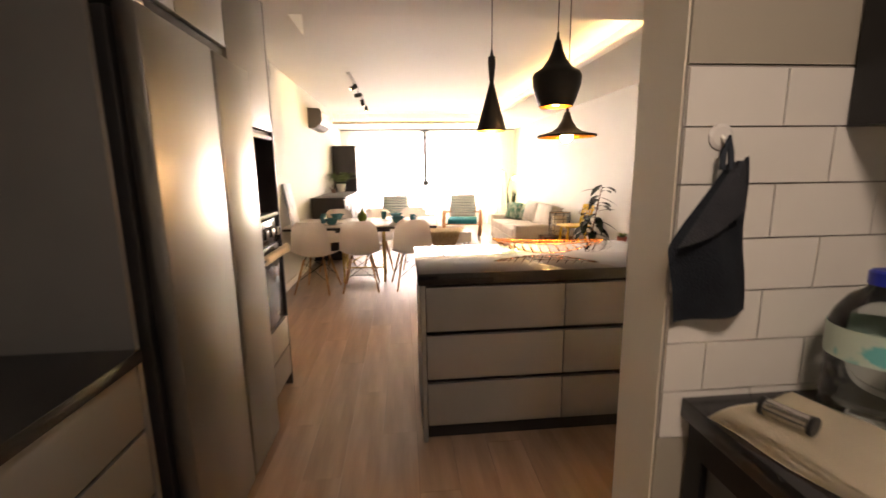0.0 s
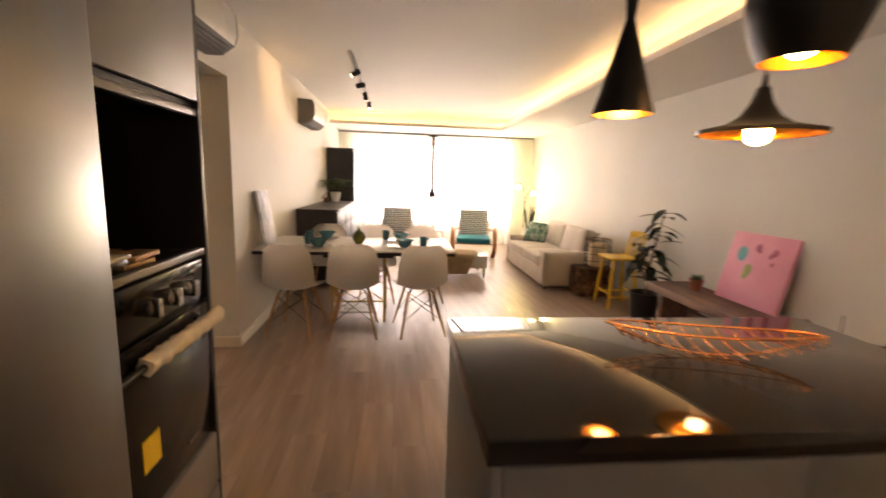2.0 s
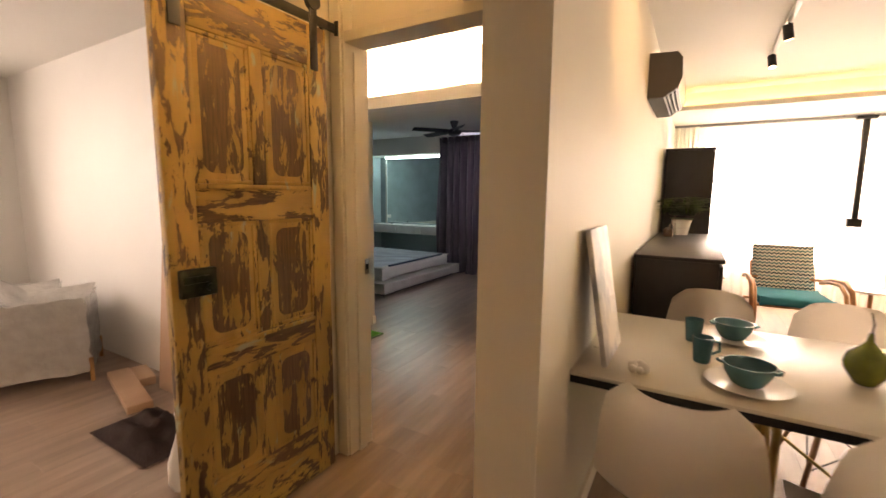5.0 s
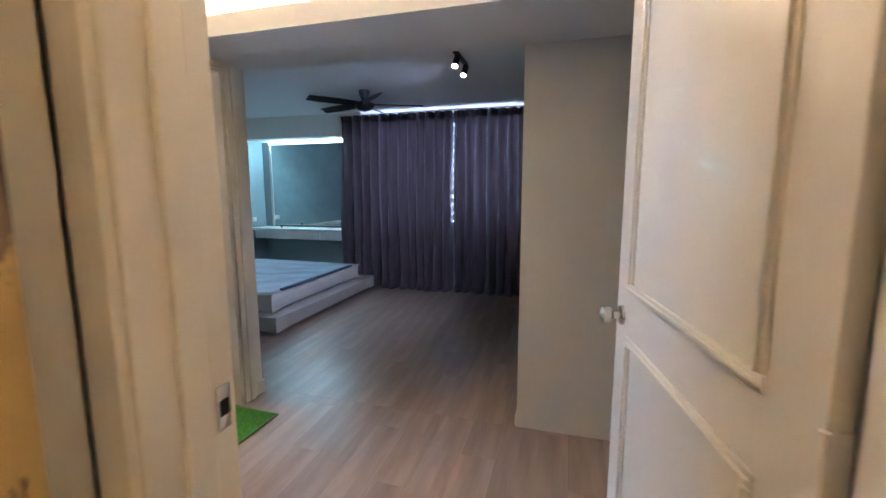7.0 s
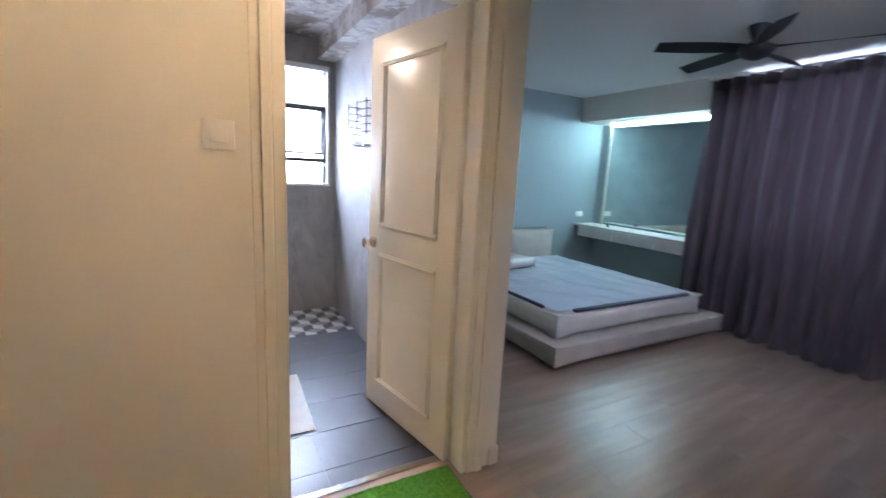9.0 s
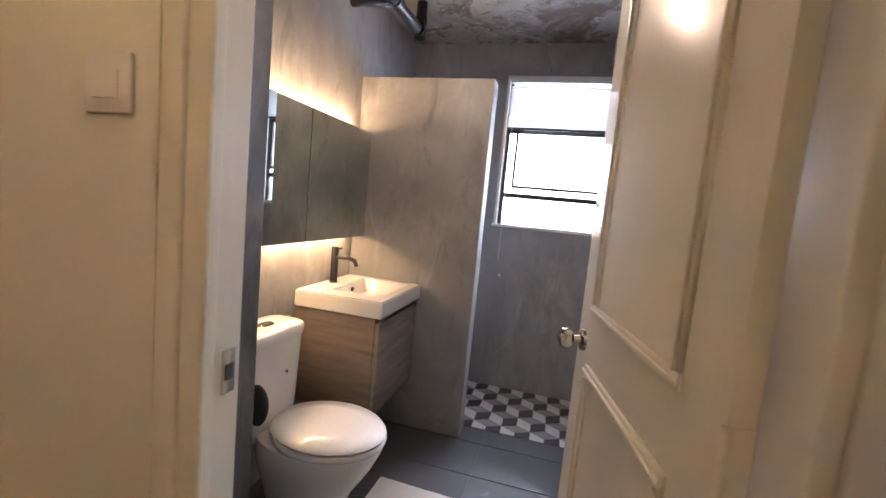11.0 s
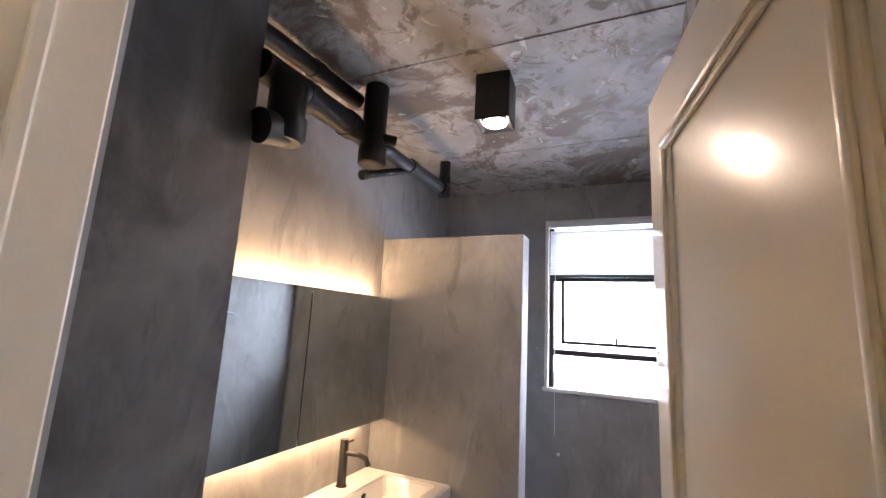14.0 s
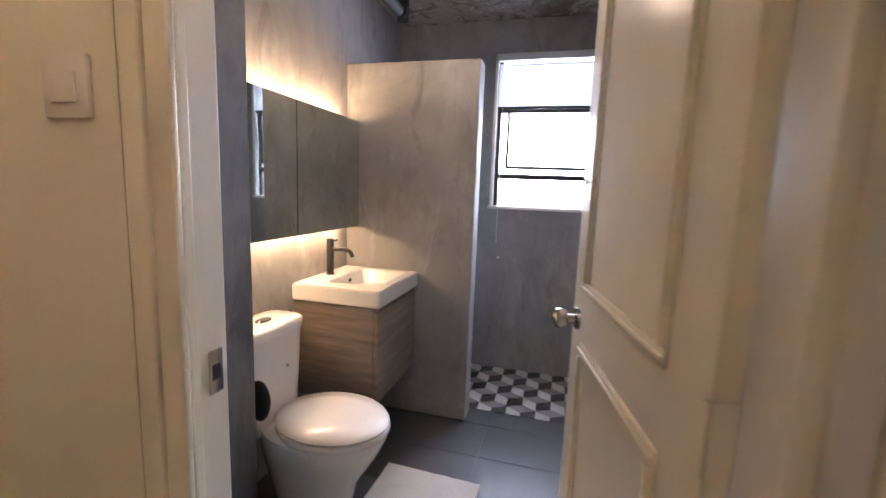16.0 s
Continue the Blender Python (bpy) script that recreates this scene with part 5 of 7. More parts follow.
# carved block, lantern
lg = thing("wood_block_table", "side table of reclaimed wood blocks", "side table", (2.88, 7.12, 0), 2)
bm = B(); box(bm, -0.215, 0.215, -0.155, 0.155, 0.0, 0.355)
core = part("core", bm, "wood_dark", lg)
for i in range(6):
    for j in range(7):
        w = rng.uniform(0.005, 0.02)
        bm = B(); box(bm, -0.215 + 0.072 * i, -0.215 + 0.072 * (i + 1) - 0.003, -0.156 - w, -0.154, 0.051 * j, 0.051 * (j + 1) - 0.003, 0.004)
        part("wood_block", bm, "log", core)
        if i < 4:
            bm = B(); box(bm, -0.216 - w, -0.214, -0.155 + 0.078 * i, -0.155 + 0.078 * (i + 1) - 0.003, 0.051 * j, 0.051 * (j + 1) - 0.003, 0.004)
            part("wood_block", bm, "log", core)
ln = thing("wire_lantern", "cream paper shade lantern inside a wire cage", "lantern", (2.93, 7.12, 0.357))
bm = B(); lathe(bm, [(0.105, 0.02), (0.105, 0.30), (0.100, 0.30), (0.100, 0.02)], 30, cap=False)
part("shade", bm, "paper", ln, smooth=40)
for z in (0.004, 0.09, 0.18, 0.27, 0.36):
    bm = B(); tube(bm, [(0.165 * math.cos(k * 0.3491), 0.155 * math.sin(k * 0.3491), z) for k in range(18)], 0.004, 5, True)
    part("wire_ring", bm, "ac_side", ln, smooth=80)
for k in range(8):
    a = k * 0.785
    bm = B(); rod(bm, (0.165 * math.cos(a), 0.155 * math.sin(a), 0.0), (0.165 * math.cos(a), 0.155 * math.sin(a), 0.365), 0.0035, n=5)
    part("wire_post", bm, "ac_side", ln)
bm = B(); rod(bm, (0, 0, 0.0), (0, 0, 0.02), 0.08); rod(bm, (-0.165, 0, 0.36), (0.165, 0, 0.36), 0.004)
part("base", bm, "beech", ln)

# yellow stool chair
yc = thing("yellow_chair", "yellow painted wooden bar chair with turned legs", "chair", (2.93, 6.58, 0), 90)
bm = B(); soft_box(bm, -0.19, 0.19, -0.18, 0.18, 0.565, 0.597, 0.014)
part("seat", bm, "yellow", yc, smooth=50)
def turned(bm, a, b):
    a, b = Vector(a), Vector(b)
    pr = [(0, 0.017), (0.08, 0.019), (0.10, 0.024), (0.13, 0.017), (0.16, 0.024), (0.19, 0.017), (0.30, 0.021), (0.62, 0.022), (0.72, 0.017), (0.75, 0.024), (0.78, 0.017), (0.81, 0.024), (0.84, 0.017), (1, 0.018)]
    u = (b - a).orthogonal().normalized(); w = (b - a).normalized().cross(u)
    rings(bm, [[a.lerp(b, t) + r * (math.cos(k * 0.628) * u + math.sin(k * 0.628) * w) for k in range(10)] for t, r in pr])
for sx in (-1, 1):
    for sy in (-1, 1):
        bm = B(); turned(bm, (0.17 * sx, 0.17 * sy, 0.0), (0.125 * sx, 0.12 * sy, 0.57))
        part("leg", bm, "yellow", yc, smooth=60)
for a, b in (((-0.155, -0.155, 0.18), (0.155, -0.155, 0.18)), ((-0.155, 0.155, 0.18), (0.155, 0.155, 0.18)), ((-0.158, -0.155, 0.14), (-0.158, 0.155, 0.14)), ((0.158, -0.155, 0.14), (0.158, 0.155, 0.14))):
    bm = B(); rod(bm, a, b, 0.012)
    part("stretcher", bm, "yellow", yc, smooth=60)
for x in (-0.14, -0.07, 0.0, 0.07, 0.14):
    bm = B(); rod(bm, (x * 0.85, -0.15, 0.59), (x * 1.1, -0.215, 0.83), 0.011 if abs(x) < 0.1 else 0.015)
    part("back_spindle", bm, "yellow", yc, smooth=60)
bm = B(); grid(bm, lambda u, v: ((u - 0.5) * 0.40, -0.222 - 0.03 * (1 - (2 * u - 1) ** 2), 0.80 + 0.085 * v - 0.02 * (2 * u - 1) ** 2 * v), 12, 3, 0.02)
part("back_rail", bm, "yellow", yc, smooth=60)

# rubber plant
fi = thing("rubber_plant", "tall rubber plant with dark drooping leaves in a black pot", "plant", (2.95, 6.02, 0))
pot(fi, 0.115, 0.15, 0.31, "black", "black plastic pot")
bm = B(); tube(bm, [(0, 0, 0.27), (0.02, 0.01, 0.55), (0.05, -0.02, 0.85), (0.10, -0.04, 1.16)], [0.013, 0.011, 0.009, 0.006], 8); tube(bm, [(0.01, 0, 0.4), (-0.06, 0.05, 0.62), (-0.08, 0.06, 0.8)], [0.008, 0.007, 0.005], 6)
part("stem", bm, "bench", fi, smooth=80)
bm = B()
for i in range(34):
    t = i / 33
    a = i * 2.4 + rng.uniform(-0.3, 0.3)
    b = Vector((0.02 + 0.08 * t, -0.04 * t, 0.42 + 0.76 * t)) if i % 4 else Vector((-0.07, 0.055, 0.55 + 0.25 * t))
    l1, drop = rng.uniform(0.17, 0.27), rng.uniform(-0.06, 0.10)
    tip = b + Vector((math.cos(a) * l1, math.sin(a) * l1, drop))
    tip.x = min(tip.x, 0.28)
    leaf_blade(bm, b, tip, rng.uniform(0.075, 0.105), rng.uniform(0.05, 0.16), 6)
part("leaves", bm, "leaf_dark", fi, smooth=60)

# bench and what stands on it
be = thing("wooden_bench", "low weathered wooden bench along the wall", "bench")
bm = B(); box(bm, 2.79, 3.24, 3.72, 5.78, 0.42, 0.49, 0.008)
part("top", bm, "bench", be)
for y in (3.86, 4.70, 5.55):
    bm = B(); box(bm, 2.84, 3.22, y, y + 0.06, 0.0, 0.42, 0.006)
    part("leg", bm, "bench", be)
    bm = B(); box(bm, 2.835, 2.85, y - 0.01, y + 0.07, 0.33, 0.42, 0.003)
    part("bracket", bm, "ac_side", be, "grey metal bracket")
bm = B(); box(bm, 3.10, 3.14, 3.93, 5.55, 0.2, 0.27, 0.004)
part("stretcher", bm, "bench", be)
pk = thing("pink_canvas", "pink painted canvas with colour spots leaning on the wall", "painting", (3.13, 4.66, 0.492), ry=13)
bm = B(); box(bm, 0.0, 0.03, 0.0, 0.62, 0.0, 0.58, 0.004)
cv = part("canvas", bm, "pink", pk)
M["spot_blue"] = mat("blue_paint_spot", (0.16, 0.42, 0.50), rough=0.6)
M["spot_green"] = mat("green_paint_spot", (0.45, 0.50, 0.18), rough=0.6)
M["spot_red"] = mat("red_paint_spot", (0.45, 0.10, 0.17), rough=0.6)
for y, z, r, mm in ((0.47, 0.40, 0.055, "spot_blue"), (0.37, 0.28, 0.042, "spot_green"), (0.385, 0.235, 0.03, "spot_green"), (0.33, 0.47, 0.03, "spot_red"), (0.17, 0.45, 0.028, "spot_red"), (0.20, 0.42, 0.02, "spot_red"), (0.17, 0.36, 0.016, "spot_red"), (0.31, 0.445, 0.018, "spot_red")):
    bm = B(); lathe(bm, [(r * 0.9, 0), (r, 0.001), (r * 0.7, 0.0025)], 18)
    bmesh.ops.transform(bm, matrix=Matrix.Translation((-0.0005, y, z)) @ pose(0, 0, 0, 0, -90) @ Matrix.Diagonal((1.15, 0.9, 1, 1)), verts=bm.verts)
    part("paint_spot", bm, mm, cv)
rp = thing("small_succulent", "small succulent in a terracotta pot on the bench", "plant", (3.06, 5.42, 0.492))
pot(rp, 0.042, 0.056, 0.10, "terracotta")
bm = B()
for i in range(22):
    a = i * 2.4
    e = 0.3 + 0.05 * i
    leaf_blade(bm, (0, 0, 0.085), (0.065 * math.cos(a), 0.065 * math.sin(a), 0.10 + 0.045 * math.sin(e)), 0.024, 0.0, 3)
part("leaves", bm, "leaf_light", rp, smooth=60)
bo = thing("wooden_boat", "carved dark wooden boat ornament on the bench", "ornament", (3.03, 4.08, 0.492), 8)
bm = B()
def hull(u, v):
    y = (u - 0.5) * 0.46
    w = 0.055 * math.sin(math.pi * (0.04 + 0.92 * u)) ** 0.6
    a = (v - 0.5) * math.pi
    return (w * math.sin(a), y, 0.055 - 0.05 * math.cos(a) * math.sin(math.pi * (0.04 + 0.92 * u)) ** 0.4 + 0.05 * (2 * u - 1) ** 4)
grid(bm, hull, 20, 10, 0.005)
part("hull", bm, "wood_dark", bo, smooth=60)
bm = B(); tube(bm, [(0, 0.02, 0.01), (0.003, 0.02, 0.10), (0, 0.02, 0.19)], 0.004, 6); tube(bm, [(0, -0.1, 0.07), (0.01, -0.3, 0.08), (0.0, -0.42, 0.05)], 0.0035, 6)
part("mast", bm, "wood_dark", bo, smooth=80)

fc = thing("folding_chair", "folding chair with dark wooden slats and bent iron legs", "chair", (3.07, 3.27, 0), 90)
bm = B(); soft_box(bm, -0.19, 0.19, -0.13, 0.19, 0.445, 0.468, 0.010)
part("seat", bm, "wood_dark", fc, smooth=60)
bm = B(); grid(bm, lambda u, v: ((u - 0.5) * 0.43, -0.165 - 0.02 * (1 - (2 * u - 1) ** 2) - 0.03 * v, 0.725 + 0.115 * v - 0.02 * abs(2 * u - 1) ** 6 * (1 if v > 0.5 else -1)), 16, 4, 0.014)
part("backrest", bm, "wood_dark", fc, smooth=50)
for s in (-1, 1):
    bm = B(); tube(bm, [(0.165 * s, 0.19, 0.0), (0.165 * s, 0.08, 0.16), (0.165 * s, -0.02, 0.33), (0.165 * s, -0.09, 0.50), (0.165 * s, -0.17, 0.82)], 0.008, 6)
    part("back_leg", bm, "ac_side", fc, "bare iron rod", smooth=80)
    bm = B(); tube(bm, [(0.18 * s, -0.17, 0.0), (0.18 * s, -0.15, 0.09), (0.18 * s, -0.06, 0.19), (0.18 * s, 0.03, 0.27), (0.18 * s, 0.10, 0.36), (0.18 * s, 0.15, 0.445)], 0.009, 6)
    part("front_leg", bm, "black", fc, smooth=80)
for y, z in ((0.13, 0.10), (-0.10, 0.15), (-0.06, 0.40)):
    bm = B(); rod(bm, (-0.17, y, z), (0.17, y, z), 0.006)
    part("cross_rod", bm, "black", fc)

# ---- hall: sliding barn door, doorway trim ----
def chipped(name, paint, bare, cover, stretch, at=(0, 0, 0)):
    """Old paint over bare wood: ragged chips along the grain, scratches, faded bluish rests and a raised paint film."""
    m = mat(name, paint, tuple(c * 0.72 for c in paint), 5.0, 0.62, bump=0.0, stretch=stretch)
    n, l = m.node_tree.nodes, m.node_tree.links
    b = n["Principled BSDF"]
    tc = n.new("ShaderNodeTexCoord")

    def tex(size, st, off, detail=8.0, rough=0.6):
        mp, t = n.new("ShaderNodeMapping"), n.new("ShaderNodeTexNoise")
        mp.inputs["Scale"].default_value, mp.inputs["Location"].default_value = st, off
        t.inputs["Scale"].default_value, t.inputs["Detail"].default_value, t.inputs["Roughness"].default_value, t.inputs["Distortion"].default_value = size, detail, rough, 0.35
        l.new(tc.outputs["Object"], mp.inputs["Vector"])
        l.new(mp.outputs["Vector"], t.inputs["Vector"])
        return t.outputs["Fac"]

    def ramp(v, lo, hi):
        r = n.new("ShaderNodeMapRange")
        r.inputs["From Min"].default_value, r.inputs["From Max"].default_value = lo, hi
        l.new(v, r.inputs["Value"])
        return r.outputs["Result"]

    def over(mask, colour):
        mx = n.new("ShaderNodeMix")
        mx.data_type = "RGBA"
        l.new(mask, mx.inputs["Factor"])
        l.new(b.inputs["Base Color"].links[0].from_socket, mx.inputs["A"])
        if isinstance(colour, tuple):
            mx.inputs["B"].default_value = (*colour, 1)
        else:
            l.new(colour, mx.inputs["B"])
        l.new(mx.outputs["Result"], b.inputs["Base Color"])

    over(ramp(tex(7.0, stretch, (4.1, 2.2, 7.7)), 0.60, 0.68), (0.36, 0.40, 0.30))
    grain = n.new("ShaderNodeValToRGB")
    grain.color_ramp.elements[0].color, grain.color_ramp.elements[1].color = (*(c * 0.5 for c in bare), 1), (*(c * 1.5 for c in bare), 1)
    grain.color_ramp.elements[0].position, grain.color_ramp.elements[1].position = 0.3, 0.7
    l.new(tex(22.0, tuple(v * v for v in stretch), (1.0, 3.0, 2.0)), grain.inputs["Fac"])
    chips = tex(9.0, stretch, at, 9.0, 0.68)
    mask = ramp(chips, cover, cover + 0.025)
    over(mask, grain.outputs["Color"])
    bp = n.new("ShaderNodeBump")
    bp.invert = True
    bp.inputs["Strength"].default_value, bp.inputs["Distance"].default_value = 0.5, 0.004
    l.new(mask, bp.inputs["Height"])
    l.new(bp.outputs["Normal"], b.inputs["Normal"])
    return m


PAINT, BARE = (0.50, 0.33, 0.105), (0.105, 0.062, 0.030)
M["barn_stile"] = chipped("chipped_yellow_stile_paint", PAINT, BARE, 0.515, (2.0, 2.0, 0.55))
M["barn_rail"] = chipped("chipped_yellow_rail_paint", PAINT, BARE, 0.505, (2.0, 0.55, 2.0), (3, 1, 6))
M["barn_bead"] = chipped("rubbed_yellow_bead_paint", PAINT, BARE, 0.565, (2.4, 2.4, 1.0), (5, 2, 1))
M["barn_panel"] = chipped("worn_bare_panel", (0.43, 0.28, 0.085), BARE, 0.44, (2.4, 2.4, 0.6), (1, 7, 4))
M["brass_old"] = mat("tarnished_lock", (0.05, 0.06, 0.035), (0.02, 0.022, 0.015), 30.0, 0.4, 0.8, bump=0.3, bscale=60)
bdr = thing("barn_door", "sliding old wooden door with chipped yellow paint", "door", (-2.075, 4.975, 0.02))
LW, LH = 0.73, 2.09
rows_z = [(0.25, 0.685), (0.80, 1.255), (1.395, 1.915)]
cols_y = [(0.105, 0.335), (0.395, 0.625)]
bm = B(); box(bm, -0.012, 0.008, 0.02, LW - 0.02, 0.03, LH - 0.03)
part("core", bm, "barn_panel", bdr)
for y0, y1 in ((0.0, 0.105), (0.625, LW)):
    bm = B(); box(bm, -0.02, 0.02, y0, y1, 0.0, LH, 0.004)
    part("stile", bm, "barn_stile", bdr)
for z0, z1 in ((0.0, 0.25), (0.685, 0.80), (1.255, 1.395), (1.915, LH)):
    bm = B(); box(bm, -0.019, 0.019, 0.1055, 0.6245, z0, z1, 0.004)
    part("rail", bm, "barn_rail", bdr)
for z in (1.385, 0.79):
    bm = B(); box(bm, 0.0185, 0.027, 0.11, 0.62, z - 0.009, z + 0.009, 0.004)
    part("bead", bm, "barn_bead", bdr)
for z0, z1 in rows_z:
    bm = B(); box(bm, -0.0185, 0.0185, 0.3355, 0.3945, z0 + 0.0005, z1 - 0.0005, 0.004)
    part("muntin", bm, "barn_stile", bdr)
    for y0, y1 in cols_y:
        bm = B()
        vs = box(bm, -0.006, 0.010, y0 + 0.012, y1 - 0.012, z0 + 0.012, z1 - 0.012)
        for v in vs:
            if v.co.x > 0.005:
                v.co.y += 0.02 if v.co.y < (y0 + y1) / 2 else -0.02
                v.co.z += 0.02 if v.co.z < (z0 + z1) / 2 else -0.02
        p = part("panel", bm, "barn_panel", bdr)
        bm = B()
        for b in ((y0, y1, z0, z0 + 0.016), (y0, y1, z1 - 0.016, z1), (y0, y0 + 0.016, z0 + 0.016, z1 - 0.016), (y1 - 0.016, y1, z0 + 0.016, z1 - 0.016)):
            box(bm, 0.006, 0.0165, *b, bevel=0.004)
        part("moulding", bm, "barn_bead", p)
        # worn paint rim with cut corners round the bare field
        bm = B()
        o = [(y0 + 0.014, z0 + 0.014), (y1 - 0.014, z0 + 0.014), (y1 - 0.014, z1 - 0.014), (y0 + 0.014, z1 - 0.014)]
        cy, cz, hy, hz, q = (y0 + y1) / 2, (z0 + z1) / 2, (y1 - y0) / 2 - 0.036, (z1 - z0) / 2 - 0.038, 0.040
        outer, inner = [], []
        for k in range(4):
            sy, sz = (-1, 1, 1, -1)[k], (-1, -1, 1, 1)[k]
            for j in range(5):
                a = math.pi / 2 * j / 4
                da, db = q * (1 - math.sin(a)), q * (1 - math.cos(a))
                da, db = (da, db) if k % 2 == 0 else (db, da)
                inner.append((0.0125, cy + sy * (hy - db), cz + sz * (hz - da)))
                outer.append((0.0108, *o[k]) if j == 2 else (0.0108, cy + sy * ((y1 - y0) / 2 - 0.014 - (0.02 if db > da else 0)), cz + sz * ((z1 - z0) / 2 - 0.014 - (0.02 if da > db else 0))))
        rings(bm, [outer, inner], cap=False)
        part("border", bm, "barn_bead", p, smooth=None)
bm = B(); box(bm, 0.020, 0.042, 0.02, 0.15, 1.0, 1.10, 0.006); rod(bm, (0.042, 0.12, 1.03), (0.055, 0.12, 1.03), 0.014); box(bm, 0.04, 0.05, 0.03, 0.12, 1.05, 1.075, 0.004)
part("lock", bm, "brass_old", bdr, "dark tarnished box lock")
for y in (0.065, 0.655):
    bm = B(); box(bm, 0.021, 0.029, y - 0.02, y + 0.02, 1.90, 2.20, 0.002); rod(bm, (0.012, y, 2.185), (0.036, y, 2.185), 0.036, n=20)
    part("hanger", bm, "black", bdr, "black iron strap hanger with a wheel")
rl = thing("door_rail", "black iron sliding rail above the doorway", "rail")
bm = B(); box(bm, -2.078, -2.070, 3.98, 5.80, 2.125, 2.165, 0.001)
part("bar", bm, "black", rl)
for y in (4.1, 4.65, 5.2, 5.74):
    bm = B(); rod(bm, (-2.12, y, 2.145), (-2.066, y, 2.145), 0.010, n=8)
    part("spacer", bm, "black", rl)
bm = B(); box(bm, -2.08, -2.06, 5.785, 5.80, 2.115, 2.18, 0.002)
part("end_stop", bm, "black", rl)
solid("trim_study_doorway", [(-2.118, -2.10, 3.93, 4.0, 0, 2.12), (-2.118, -2.10, 4.0, 5.12, 2.05, 2.12)], "trim", "cream doorway trim", category="trim", bevel=0.004)


def casing(name, boxes):
    return solid(name, boxes, "trim", "cream painted stepped door casing", category="trim", bevel=0.004)


casing("trim_bedroom_door", [
    (-2.175, -2.12, 5.785, 5.81, 0, 2.42), (-2.12, -2.056, 5.795, 5.81, 0, 2.40), (-1.155, -1.121, 5.795, 5.81, 0, 2.40), (-2.12, -1.121, 5.785, 5.81, 2.40, 2.42),
    (-2.12, -2.046, 5.81, 5.985, 0, 2.36), (-2.046, -2.032, 5.87, 5.925, 0, 2.06),
    (-1.143, -1.121, 5.81, 5.985, 0, 2.36), (-2.046, -1.143, 5.81, 5.96, 2.09, 2.14), (-2.056, -1.155, 5.795, 5.81, 2.345, 2.40),
    (-2.19, -2.12, 5.985, 6.0, 0, 2.16)])
solid("transom_panel", [(-2.046, -1.143, 5.87, 5.89, 2.14, 2.36)], "trim", "cream fixed panel over the doorway", category="trim")
casing("trim_bath_door", [
    (-3.45, -3.43, 6.688, 6.722, 0, 2.13), (-3.45, -3.438, 6.722, 6.764, 0, 2.10), (-3.45, -3.43, 7.578, 7.618, 0, 2.13), (-3.45, -3.438, 7.535, 7.578, 0, 2.10),
    (-3.45, -3.43, 6.722, 7.578, 2.095, 2.13), (-3.59, -3.45, 6.66, 6.702, 0, 2.06), (-3.61, -3.45, 7.51, 7.55, 0, 2.06), (-3.61, -3.45, 6.702, 7.51, 2.04, 2.06), (-3.52, -3.50, 6.702, 6.712, 0, 2.04), (-3.45, -3.438, 6.764, 7.535, 2.06, 2.095)])
solid("baseboard_bedroom", [(-3.47, -3.44, 7.66, 7.716, 0, 0.09), (-1.745, -1.733, 7.76, 11.3, 0, 0.06)], "trim", "cream painted baseboard", category="baseboard", bevel=0.004)


def strike(place, label):
    s = thing("strike_plate", label, "strike plate", place)
    bm = B(); box(bm, 0, 0.003, -0.015, 0.015, -0.04, 0.04, 0.001)
    part("plate", bm, "chrome", s)
    # Raised near-black bar in place of the latch opening's shade.
    bm = B(); box(bm, 0.0025, 0.0045, -0.009, 0.009, -0.014, 0.014)
    part("hole_shade", bm, "gap_shade", s)
    return s


strike((-2.0455, 5.955, 1.0), "steel strike plate in the door frame")
sk2 = strike((-3.555, 6.70, 0.985), "steel strike plate in the door frame")
sk2.matrix_basis = pose(-3.56, 6.7022, 0.985, 0, 0, 90)


